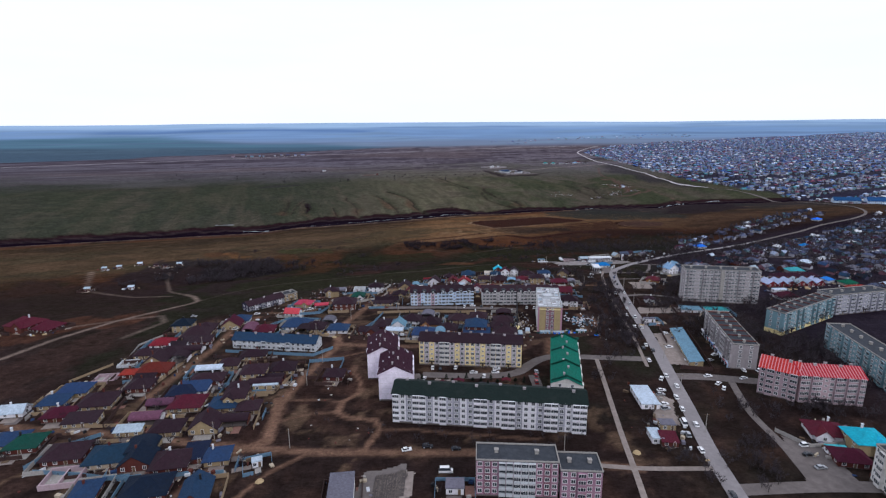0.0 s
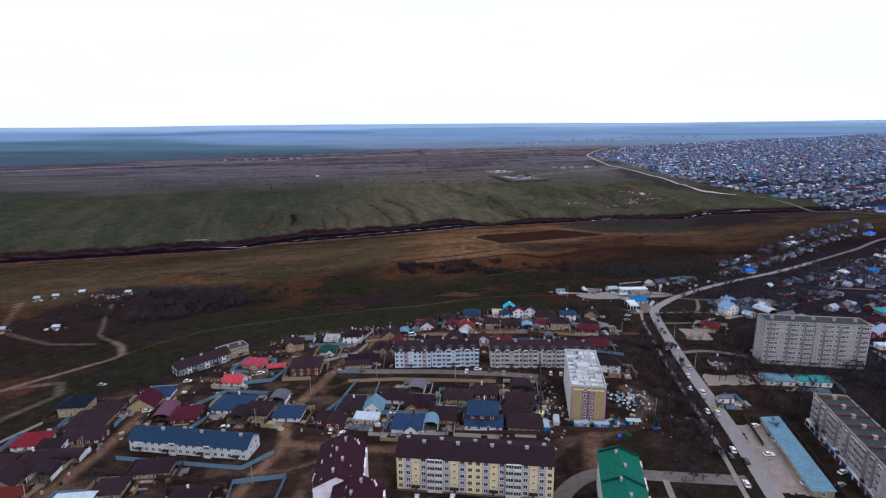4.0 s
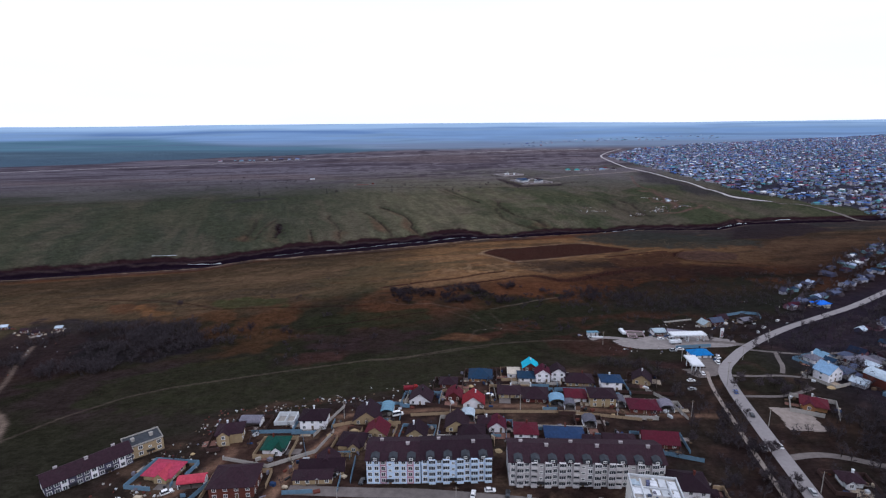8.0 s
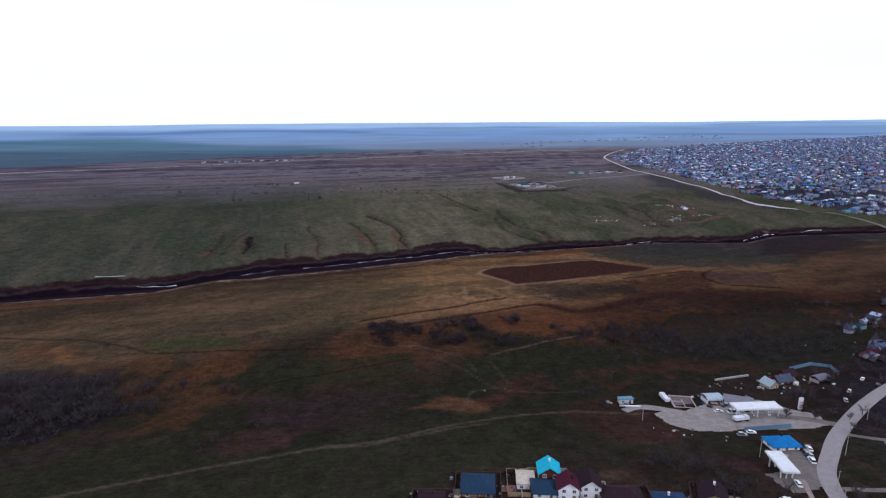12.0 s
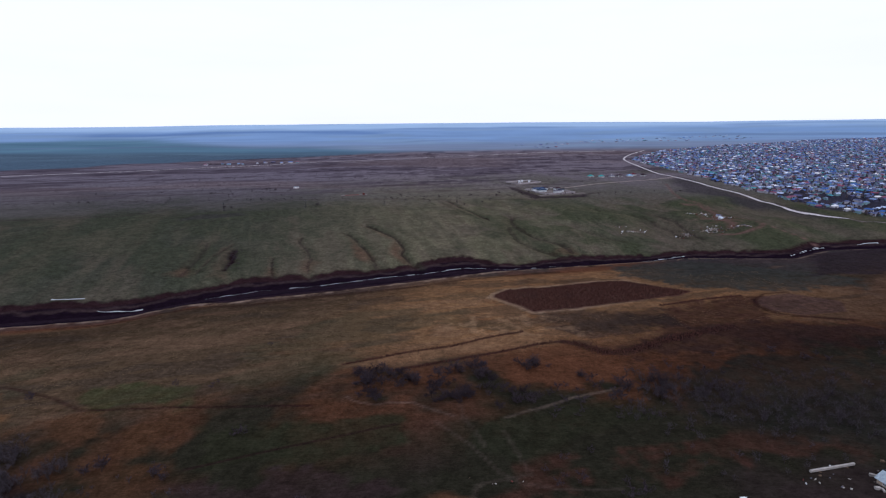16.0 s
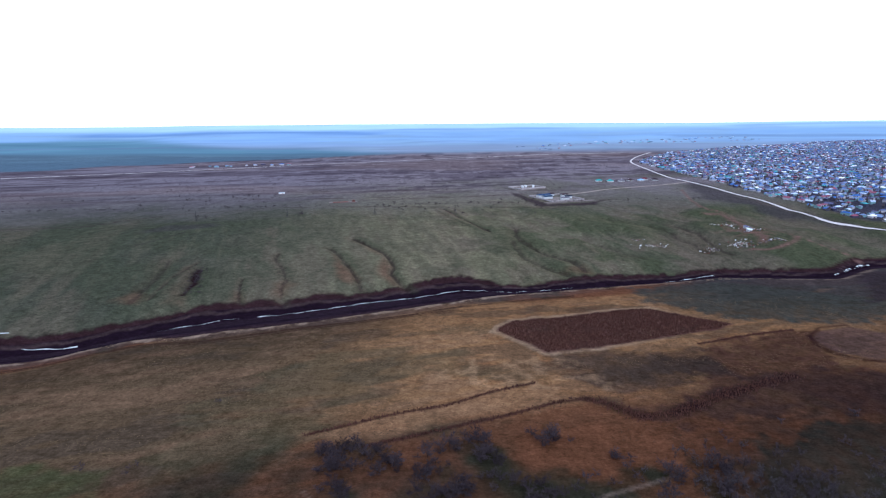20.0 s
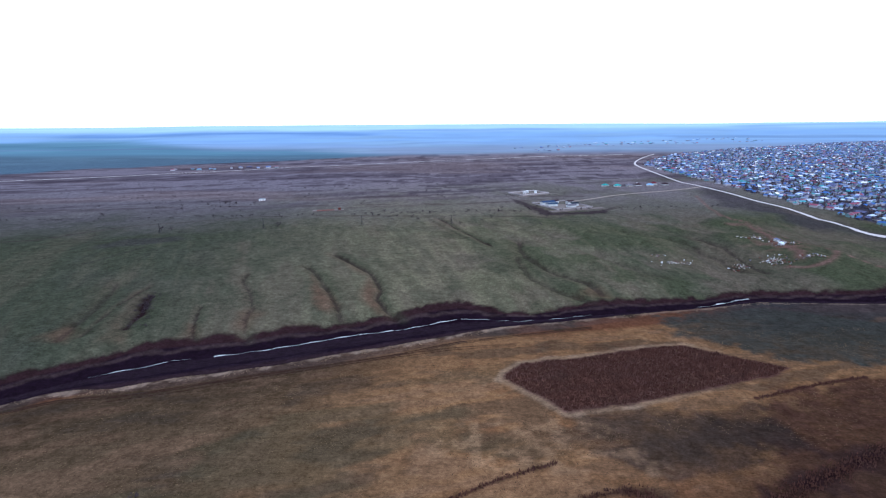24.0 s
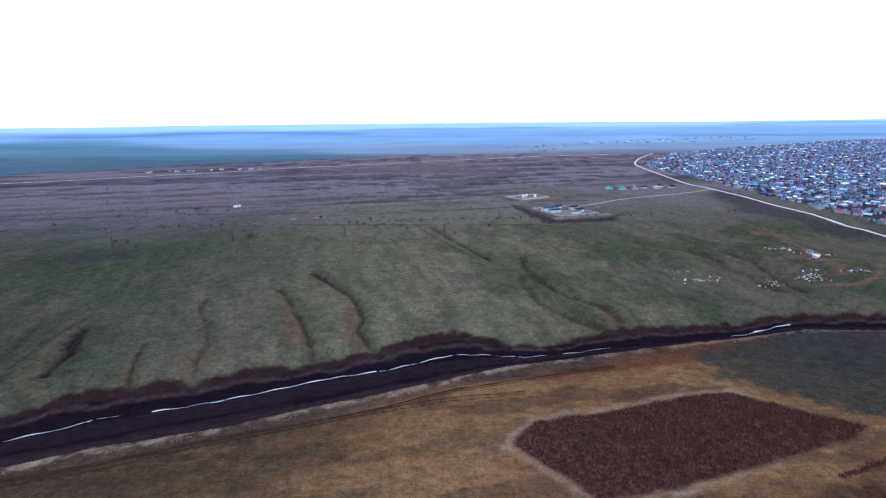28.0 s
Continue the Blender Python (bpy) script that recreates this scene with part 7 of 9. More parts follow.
along([(140, 340), (152, 344), (166, 340)], 14, 4, 0.8)
along([(160, 380), (180, 390), (200, 400)], 24, 9, 0.8)
along([(165, 300), (185, 285), (200, 260), (195, 235)], 50, 8, 0.85)
along([(150, 205), (165, 203), (182, 200)], 12, 2, 0.8)
along([(108, 150), (116, 170), (122, 190)], 14, 4, 0.6)
along([(90, 158), (92, 168), (88, 176)], 12, 2.5, 0.6)
along([(225, 330), (250, 345), (290, 350)], 40, 10, 0.8)
along([(40, 206), (30, 208), (10, 212), (-10, 214)], 12, 3, 0.5)
along([(72, 235), (82, 250), (90, 240)], 8, 4, 0.5)
along([(100, 470), (112, 458), (122, 448)], 16, 6, 0.6)
for cx, cy, sx, sy, n, size in ((-235, 560, 55, 16, 130, 1.0), (-195, 535, 40, 26, 150, 1.05), (-215, 500, 30, 18, 100, 1.0), (-165, 535, 22, 16, 60, 0.85), (-270, 520, 34, 26, 70, 0.9)):
    for k in range(max(3, n // 14)):
        mx, my = plant_random.gauss(cx, sx * 0.6), plant_random.gauss(cy, sy * 0.6)
        for i in range(14):
            plant(plant_random.gauss(mx, 4.5), plant_random.gauss(my, 3.6), size * plant_random.uniform(0.5, 0.95), False, "thicket trees")
for cx, cy, s, n in ((-42, 656, 4, 12), (-36, 645, 6, 22), (-23, 650, 6, 20), (-30, 630, 6, 14), (-13, 642, 6, 16), (16, 656, 4, 10), (29, 667, 4, 12), (33, 651, 5, 14), (8, 641, 6, 20), (12, 624, 6, 16), (22, 628, 5, 12), (62, 664, 5, 14), (91, 652, 2, 5), (53, 624, 6, 16), (44, 636, 8, 10), (113, 639, 4, 9), (134, 642, 4, 10), (128, 629, 6, 9), (165, 634, 8, 14), (243, 681, 5, 8), (105, 628, 8, 10), (80, 640, 10, 8), (0, 655, 16, 8), (70, 610, 14, 8), (138, 640, 18, 14), (160, 622, 22, 20), (115, 605, 16, 14), (66, 560, 14, 8), (-90, 590, 6, 5), (-150, 640, 2, 1), (-118, 702, 2, 1), (200, 640, 25, 24), (90, 530, 10, 6), (-100, 520, 8, 4), (-226, 905, 4, 6), (-60, 1225, 40, 14), (40, 1240, 60, 22), (150, 1230, 40, 14), (-330, 1330, 30, 16), (-200, 1150, 4, 3), (-320, 1120, 6, 3), (-400, 1300, 60, 18)):
    for i in range(max(1, int(n * 0.75))):
        plant(plant_random.gauss(cx, s * 0.8), plant_random.gauss(cy, s * 0.8), plant_random.uniform(0.8, 1.7), True, "bushes on the valley floor")


# ---- cars ----
def car_meshes(kind, paint):
    def make():
        L, W, H = {"car": (4.3, 1.72, 1.45), "suv": (4.6, 1.85, 1.75), "van": (5.6, 2.0, 2.4)}[kind]
        g = Geo()
        low = 0.86 if kind != "van" else 1.15
        g.prism([(-L / 2, 0.3), (L / 2, 0.3), (L / 2, low - 0.12), (L / 2 - 0.25, low), (-L / 2 + 0.1, low), (-L / 2, low - 0.2)], -W / 2, W / 2)
        nose, tail = {"car": (0.95, -1.75), "suv": (1.0, -2.1), "van": (2.0, -2.7)}[kind]
        g.prism([(tail + 0.35, H - 0.06), (nose - 0.65, H - 0.06), (nose - 0.8, H), (tail + 0.5, H)], -W / 2 + 0.2, W / 2 - 0.2)
        cabin = Geo().prism([(tail, low), (nose, low), (nose - 0.62, H - 0.06), (tail + 0.3, H - 0.06)], -W / 2 + 0.12, W / 2 - 0.12)
        wheel = Geo()
        n = 12
        for y0, y1, r, m in ((-0.1, 0.1, 0.32, 0), (-0.11, 0.11, 0.18, 1)):
            wheel.prism([(r * math.cos(2 * math.pi * i / n), r * math.sin(2 * math.pi * i / n)) for i in range(n)], y0, y1, m)
        lamp = Geo().box(L / 2 - 0.06, L / 2 + 0.01, -W / 2 + 0.1, -W / 2 + 0.45, 0.55, 0.72).box(L / 2 - 0.06, L / 2 + 0.01, W / 2 - 0.45, W / 2 - 0.1, 0.55, 0.72)
        return g.mesh("body", paint), cabin.mesh("cabin_glass", glass), wheel.mesh("wheel", rubber, white_metal), lamp.mesh("headlights", frame_white), L, W
    return shared(("car", kind, paint.name), make)


PAINT = {"white": surface("car_paint_white", (0.75, 0.75, 0.76), 0.25, 0, 0.05), "silver": surface("car_paint_silver", (0.4, 0.41, 0.43), 0.3, 0.5, 0.05), "black": surface("car_paint_black", (0.015, 0.016, 0.02), 0.2, 0, 0.1), "red": surface("car_paint_red", (0.3, 0.02, 0.02), 0.25, 0, 0.1), "blue": surface("car_paint_blue", (0.03, 0.06, 0.2), 0.25, 0, 0.1)}


def car(x, y, turn, color="white", kind="car", lift=0.0, where="parked on the worn ground"):
    body, cabin, wheel, lamps, L, W = car_meshes(kind, PAINT[color])
    t = thing("van" if kind == "van" else "car", pose(x, y, ground_z(x, y) + lift, 0, 0, turn), "%s %s %s" % (color, {"car": "saloon car", "suv": "estate car", "van": "delivery van"}[kind], where), "van" if kind == "van" else "car", "parked vehicles")
    t.scale = (0.92, 0.92, 0.92)
    part("body", body, None, t)
    part("cabin_glass", cabin, None, t)
    part("headlights", lamps, None, t)
    for sx in (-0.31, 0.31):
        for sy in (-1, 1):
            part("wheel", wheel, None, t).matrix_basis = pose(L * sx, sy * (W / 2 - 0.1), 0.32)


car(100.3, 196.8, 82, "white", "van", 0.2, "on the main road")
for cx, cy, color in ((104.8, 195.3, "white"), (104.9, 208.4, "white"), (112, 229.9, "white"), (117, 271.8, "black"), (123.8, 306.4, "white"), (132, 351.6, "silver")):
    car(cx, cy, 80, color, "car", 0.2, "on the main road")
car(-14, 181, 15, "white", "car", 0.12)
car(-6, 183, 0, "black", "suv", 0.12)
car(1, 167, 0, "white", "van", 0.12)
car(5, 181, 0, "black", "car", 0.12)
car(21, 243, 80, "white", "car", 0.12)
car(28, 251, 0, "white", "car", 0.12)
car(27, 247, 0, "white", "car", 0.12)
car(16, 247, 0, "white", "car", 0.12)
car(7, 253, 80, "white", "car", 0.12)
car(-1, 252, 90, "black", "car", 0.12)
car(-5, 253, 90, "white", "car", 0.12)
car(-9, 241, 80, "white", "car", 0.12)
car(48, 247, 90, "silver", "car", 0.12)
car(47, 243, 90, "red", "car", 0.12)
car(46, 236, 90, "red", "suv", 0.12)
car(-80, 240, 0, "silver", "car", 0.12)
car(-19, 308, 30, "white", "car", 0.12)
car(-38, 293, 70, "white", "car", 0.12)
car(-128, 347, 10, "white", "car", 0.12)
car(-104, 297, 60, "white", "car", 0.12)
car(-89, 299, 30, "white", "car", 0.12)
car(-43, 295, 90, "white", "car", 0.12)
car(-149, 317, 0, "white", "car", 0.12)
car(-44, 299, 70, "white", "car", 0.12)
car(-15, 295, 60, "white", "car", 0.12)
car(-9, 293, 70, "white", "car", 0.12)
car(16, 352, 80, "white", "car", 0.12)
car(28, 352, 80, "black", "car", 0.12)
car(35, 349, 80, "silver", "car", 0.12)
car(59, 347, 80, "white", "car", 0.12)
car(64, 346, 80, "white", "car", 0.12)
car(-93, 355, 40, "white", "suv", 0.12)
car(-131, 315, 10, "white", "car", 0.12)
car(-171, 345, 0, "silver", "car", 0.12)
car(-36, 363, 30, "black", "suv", 0.12)
car(-16, 410, 20, "white", "van", 0.12)
car(-24, 360, 80, "black", "car", 0.12)
car(22, 354, 0, "white", "car", 0.12)
car(27, 428, 20, "white", "suv", 0.12)
car(122, 329, 80, "white", "car", 0.12)
car(110, 259, 80, "white", "car", 0.12)
car(116, 279, 80, "white", "car", 0.2, "on the main road")
car(113, 275, 80, "black", "car", 0.12)
car(120, 308, 80, "white", "car", 0.12)
car(126, 325, 80, "white", "suv", 0.2, "on the main road")
car(127, 342, 80, "white", "car", 0.2, "on the main road")
car(138, 380, 80, "white", "car", 0.2, "on the main road")
car(134, 296, 20, "white", "car", 0.12)
car(137, 289, 5, "blue", "car", 0.12)
car(137, 285, 10, "white", "suv", 0.12)
car(128, 276, 0, "white", "car", 0.12)
car(137, 273, 0, "black", "car", 0.12)
car(135, 270, 0, "black", "car", 0.12)
car(134, 266, 0, "white", "car", 0.12)
car(131, 259, 0, "white", "car", 0.12)
car(148, 265, 20, "white", "car", 0.12)
car(142, 258, 20, "silver", "car", 0.12)
car(111.5, 241, 80, "white", "car", 0.2, "on the main road")
car(108, 238, 60, "white", "suv", 0.12)
car(132, 240, 10, "white", "car", 0.12)
car(133, 227, 60, "white", "car", 0.12)
car(148, 237, 20, "white", "car", 0.12)
car(153, 246, 80, "white", "car", 0.12)
car(161, 245, 10, "white", "suv", 0.12)
car(98, 188, 85, "silver", "suv", 0.12)
car(98, 177, 85, "white", "car", 0.2, "on the main road")
car(96, 151, 85, "black", "car", 0.2, "on the main road")
car(103, 226, 5, "white", "car", 0.12)
car(101, 222, 5, "silver", "car", 0.12)
car(99, 213, 10, "white", "car", 0.12)
car(98, 209, 10, "silver", "suv", 0.12)
car(107, 219, 80, "white", "car", 0.2, "on the main road")
car(139, 179, 5, "white", "suv", 0.12)
car(136, 173, 5, "black", "car", 0.12)
car(135, 165, 5, "silver", "car", 0.12)
car(133, 232, 40, "white", "car", 0.12)
car(141, 451, 80, "white", "car", 0.12)
car(131, 442, 5, "white", "car", 0.12)
car(127, 432, 5, "silver", "car", 0.12)
car(161, 475, 80, "white", "car", 0.12)
car(158, 470, 80, "silver", "car", 0.12)
car(156, 466, 80, "white", "suv", 0.12)
car(149, 510, 0, "white", "van", 0.12)
car(143, 512, 0, "white", "car", 0.12)
car(141, 488, 0, "silver", "suv", 0.12)
car(146, 490, 0, "white", "car", 0.12)
car(220, 532, 45, "white", "car", 0.12)
car(239, 548, 45, "white", "car", 0.12)
car(240, 539, 45, "black", "car", 0.2, "on the main road")
car(210, 521, 60, "silver", "car", 0.12)
car(146, 428, 75, "blue", "suv", 0.2, "on the main road")
car(141, 405, 75, "black", "car", 0.2, "on the main road")
car(131, 379, 80, "white", "suv", 0.12)


# ---- the settlement on the far hill and scattered houses across the road ----
far_random = random.Random(77)
FAR_ROOFS = [ROOF[k] for k in ("slate", "brown", "maroon", "slate", "grey", "grey", "slate", "navy", "blue", "grey", "brown", "pale", "wine", "navy", "navy", "brown")]
far_walls = [WALL[k] for k in ("greypanel", "panel", "brick", "dusk", "night", "dusk", "rosebrick", "greypanel")]


def simple_meshes(k, r, w):
    def make():
        W, D, e = (8.5, 7.5, 3.0) if k == 0 else (11, 8.5, 3.2) if k == 1 else (7, 5, 2.6)
        rise = 2.3 if k < 2 else 1.4
        wall_ = turned(Geo().prism([(-D / 2, -1.5), (D / 2, -1.5), (D / 2, e), (0, e + rise - 0.05), (-D / 2, e)], -W / 2, W / 2)) if k != 1 else Geo().box(-W / 2, W / 2, -D / 2, D / 2, -1.5, e)
        roof_ = turned(gable_roof(D, W, e, rise)) if k != 1 else hip_roof(W, D, e + 0.02, rise)
        return wall_.mesh("wall", w), roof_.mesh("roof", r), W, D
    return shared(("simple", k, r.name, w.name), make)


def small_house(x, y, turn, group="village houses"):
    R = far_random
    wall_, roof_, W, D = simple_meshes(R.choice((0, 0, 1, 1, 2)), R.choice(FAR_ROOFS), R.choice(far_walls))
    t = thing("house", pose(x, y, ground_z(x, y), 0, 0, turn), "small detached village house with a %s roof" % ("metal" if R.random() < 0.6 else "slate"), "house", group)
    t.scale = [R.uniform(0.62, 0.9)] * 3
    part("wall", wall_, None, t)
    part("roof", roof_, None, t)
    for s in (-1, 1):
        place_on(part("window", window_mesh(1.3, 1.4), None, t), s * W * 0.24, -D / 2 - 0.02, 1.1, 0)


def village(outline, cell, turn, keep, group, limit):
    pts = np.array(outline)
    n = 0
    ca, sa = math.cos(radians(turn)), math.sin(radians(turn))
    cx, cy = pts.mean(0)
    size = int(max(np.ptp(pts[:, 0]), np.ptp(pts[:, 1])) / cell) + 2
    spots = []
    for i in range(-size, size):
        for j in range(-size, size):
            if far_random.random() > keep or j % 4 == 0:
                continue
            a, b = (i + far_random.uniform(-0.25, 0.25)) * cell, (j + far_random.uniform(-0.25, 0.25)) * cell
            spots.append((cx + ca * a - sa * b, cy + sa * a + ca * b))
    sx, sy = np.array(spots).T
    ok = inside(sx, sy, outline) > 0
    spots = [(a, b) for a, b, k in zip(sx, sy, ok) if k]
    return spots


def clear_of(spots, points, gap):
    d = path_distance(np.array([s[0] for s in spots]), np.array([s[1] for s in spots]), points)
    return [s for s, k in zip(spots, d) if k > gap]


near_village = village([(196, 455), (300, 540), (420, 630), (560, 720), (700, 830), (860, 800), (700, 520), (480, 420), (330, 365), (240, 385), (215, 420)], 10.5, 28, 0.85, "village houses", 300)
near_village += village([(262, 572), (330, 622), (430, 700), (560, 800), (660, 880), (640, 905), (520, 830), (380, 710), (300, 640), (268, 600)], 12, 38, 0.7, "village houses", 300)
near_village += village([(310, 330), (420, 360), (520, 420), (620, 440), (560, 260), (380, 220), (300, 250)], 12, 15, 0.75, "village houses", 300)
near_village += village([(600, 770), (740, 870), (900, 960), (1000, 900), (900, 780), (700, 700)], 12.5, 30, 0.8, "", 300)
near_village = clear_of(near_village, MAIN_ROAD + ROAD_END[1:4], 12)
for way in VILLAGE_ROADS:
    near_village = clear_of(near_village, way, 8)
near_village = [s for s in near_village if not (238 < s[0] < 325 and 366 < s[1] < 440)]
near_village = [s for s in near_village if min(math.hypot(s[0] - 415, s[1] - 587), math.hypot(s[0] - 579, s[1] - 799)) > 13]
near_village.sort(key=lambda s: (s[0] - 150) ** 2 + (s[1] - 300) ** 2)
for x, y in near_village[:120]:
    small_house(x, y, 28 + far_random.choice((0, 90)) + far_random.uniform(-6, 6))
for x, y in near_village:
    for i in range(3):
        plant(x + far_random.uniform(-9, 9), y + far_random.uniform(-9, 9), 0.75)
# tree belts beside the road, the scrub south of the river and the bushes of the plain
def belt(points, n, jitter, size, bush=False):
    line = smooth_path(points, 1.0)
    for i in range(n):
        p = line[plant_random.randrange(len(line))]
        plant(p.x + plant_random.gauss(0, jitter), p.y + plant_random.gauss(0, jitter), size * plant_random.uniform(0.6, 1.1), bush, "thicket trees" if not bush else "bushes on the valley floor")


belt([(100, 270), (108, 300), (116, 340), (124, 380), (132, 415)], 50, 3.6, 0.7)
belt([(92, 296), (104, 340), (114, 380), (118, 420)], 55, 6, 0.65)
belt([(98, 268), (102, 290), (96, 308), (106, 326)], 30, 6, 0.55)
belt([(84, 255), (92, 262), (106, 268)], 16, 4, 0.5)
belt([(150, 290), (168, 316), (176, 340)], 30, 8, 0.75)
belt([(110, 160), (118, 180), (122, 176)], 18, 6, 0.7)
belt([(140, 200), (150, 205), (186, 202)], 14, 3, 0.8)
belt([(160, 365), (185, 380), (210, 400)], 60, 9, 0.8)
belt([(160, 300), (185, 290), (205, 270), (200, 240), (190, 228)], 110, 9, 0.85)
belt([(225, 335), (260, 350), (320, 360)], 90, 12, 0.8)
belt([(190, 476), (250, 512), (330, 565), (430, 640)], 120, 9, 0.75)
belt([(200, 420), (240, 440), (300, 480)], 60, 14, 0.75)
belt([(110, 622), (132, 642), (164, 626), (212, 618), (243, 647)], 150, 11, 0.6)
belt([(110, 600), (150, 595), (200, 590), (260, 620)], 120, 12, 0.55)
belt([(240, 600), (290, 650), (330, 700)], 70, 14, 0.6)
belt([(100, 560), (130, 555), (170, 562)], 20, 8, 0.5)
belt([(-231, 559), (-207, 551), (-195, 528), (-190, 510), (-205, 500), (-230, 520)], 130, 9, 0.62)
belt([(-180, 548), (-165, 540), (-151, 531)], 40, 6, 0.55)
belt([(118, 632), (140, 632), (163, 620), (178, 607), (209, 606)], 90, 8, 0.65)
for bx, by, bs in ((-113, 555, 1.3), (-140, 559, 1.5), (-128, 640, 0.8), (-224, 620, 1.2), (-45, 533, 1.1), (-146, 556, 1.2), (-108, 552, 1.0)):
    for i in range(3):
        plant(bx + plant_random.gauss(0, 1.5), by + plant_random.gauss(0, 1.5), bs, True, "bushes on the valley floor")
belt([(-100, 500), (-60, 505), (-110, 540), (-130, 560)], 26, 8, 0.5)
belt([(92, 470), (110, 460), (124, 440), (126, 425)], 40, 5, 0.6)
belt([(-236, 928), (-228, 904), (-216, 874)], 34, 3, 0.8, True)
belt([(44, 300), (50, 330), (46, 345)], 12, 4, 0.5)
belt([(-60, 205), (20, 188), (54, 184)], 16, 3, 0.5)
for i in range(330):
    band = plant_random.choice((0, 0, 1, 2))
    bx = plant_random.uniform(-700, 420)
    by = 1246 + 0.12 * bx + plant_random.gauss(0, 5) if band == 0 else 1400 + 0.15 * bx + plant_random.gauss(0, 60) if band == 1 else 1700 + 0.3 * bx + plant_random.gauss(0, 90)
    plant(bx, by, 0.8 if band == 0 else 0.75, True)
for x, y, W, D in yards:
    if y < 470 and x < 130:
        for i in range(2):
            a = plant_random.uniform(0, 6.28)
            plant(x + math.cos(a) * (W * 0.7 + plant_random.uniform(1, 4)), y + math.sin(a) * (D * 0.7 + plant_random.uniform(1, 4)), plant_random.uniform(0.3, 0.55), False, "thicket trees")
belt([(150, 330), (200, 335), (240, 340)], 60, 7, 0.8)
belt([(120, 190), (134, 214), (150, 200), (170, 196)], 26, 6, 0.6)
belt([(186, 290), (176, 262), (170, 240), (190, 226)], 60, 7, 0.75)
belt([(30, 182), (-20, 190), (60, 186)], 14, 3, 0.4)
belt([(146, 340), (158, 352), (180, 344)], 24, 4, 0.8)
for i in range(520):
    line_y = plant_random.choice((1480, 1560, 1610, 1690, 1740, 1800, 1870, 1960, 2060, 2130))
    bx = plant_random.choice((-700, -520, -360, -210, -60, 90, 240, 360)) + plant_random.gauss(0, 50)
    plant(bx, line_y + 0.34 * bx + plant_random.gauss(0, 5), plant_random.uniform(0.4, 0.9), True)
join_plants("tree", "thicket", "grey thicket of leafless trees")
join_plants("bush", "scrub", "dark scattered scrub on the steppe")


# far roofs tinted blue, the haze of distance put into their colour
HAZED_SHEETS = [surface("hazed_sheet", c, 0.9, 0, 0.2, 0.3, 0.05, 0.1) for c in ((0.38, 0.46, 0.64), (0.07, 0.085, 0.17), (0.035, 0.03, 0.055), (0.18, 0.06, 0.1), (0.14, 0.2, 0.36), (0.08, 0.085, 0.17), (0.06, 0.23, 0.28), (0.045, 0.11, 0.31), (0.15, 0.18, 0.28))]


def settlement(spots, name, label, scale_=1.0, trees=2, sheets=None):
    """Many small houses too far off to be told apart, joined into one mesh."""
    R = far_random
    g = Geo()
    hs = height(np.array([s[0] for s in spots]), np.array([s[1] for s in spots]))
    mats = (sheets or HAZED_SHEETS) + [WALL[k] for k in ("greypanel", "aqua", "greypanel", "night", "aqua")] + [white_metal, twigs]
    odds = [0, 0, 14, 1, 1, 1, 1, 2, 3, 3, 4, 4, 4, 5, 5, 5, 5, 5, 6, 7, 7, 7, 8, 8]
    for (x, y), z in zip(spots, hs):
        W, D, e, rise = R.uniform(6, 18), R.uniform(5.5, 12), R.uniform(1.8, 3.4), R.uniform(1.1, 2.4)
        W, D = W * scale_, D * scale_
        a = radians(R.choice((20, 110)) + R.uniform(-9, 9))
        ca, sa = math.cos(a), math.sin(a)
        q = lambda u, v, w: (x + ca * u - sa * v, y + sa * u + ca * v, z + w)
        wm, rm = R.choice((9, 9, 10, 11, 12, 13)), R.choice(odds)
        c = [(-W / 2, -D / 2), (W / 2, -D / 2), (W / 2, D / 2), (-W / 2, D / 2)]
        for i in range(4):
            p, r = c[i], c[(i + 1) % 4]
            g.face([q(*p, -3), q(*r, -3), q(*r, e), q(*p, e)], wm)
        o = 0.5
        m, n = W / 2 + o, D / 2 + o
        r = m - n if m > n and R.random() < 0.5 else m
        g.face([q(-m, -n, e), q(m, -n, e), q(r, 0, e + rise), q(-r, 0, e + rise)], rm).face([q(m, n, e), q(-m, n, e), q(-r, 0, e + rise), q(r, 0, e + rise)], rm)
        g.face([q(m, -n, e), q(m, n, e), q(r, 0, e + rise)], rm if r < m else wm).face([q(-m, n, e), q(-m, -n, e), q(-r, 0, e + rise)], rm if r < m else wm)
        for k in range(trees):
            tx, ty, tr, th = R.uniform(-11, 11), R.uniform(-11, 11), R.uniform(1.2, 2.6), R.uniform(3, 6)
            top = [q(tx + tr * math.cos(i * 1.26 + k), ty + tr * math.sin(i * 1.26 + k), th * R.uniform(0.1, 0.4)) for i in range(5)]
            tip, foot = q(tx, ty, th), q(tx, ty, -0.5)
            for i in range(5):
                g.face([top[i], top[(i + 1) % 5], tip], 15)
    return tagged(new(name, g.mesh(name, *mats)), label, "settlement", kind="stuff")


hill = village([(590, 1130), (545, 1200), (524, 1310), (524, 1500), (522, 1871), (545, 2030), (640, 2220), (800, 2430), (1100, 2620), (1700, 3000), (2600, 3350), (3400, 3300), (2900, 1900), (1700, 1000), (1200, 820), (900, 880), (770, 985), (700, 1060)], 12.6, 20, 0.9, "", 0)
hill.sort(key=lambda s: s[1] + 0.4 * s[0])
near_hill = [s for s in hill if s[0] < 900 and s[1] < 1500][:50]
taken = set(near_hill)
for x, y in near_hill:
    small_house(x, y, 20 + far_random.choice((0, 90)) + far_random.uniform(-6, 6), "hill settlement houses")
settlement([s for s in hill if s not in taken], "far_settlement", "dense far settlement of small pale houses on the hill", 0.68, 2)
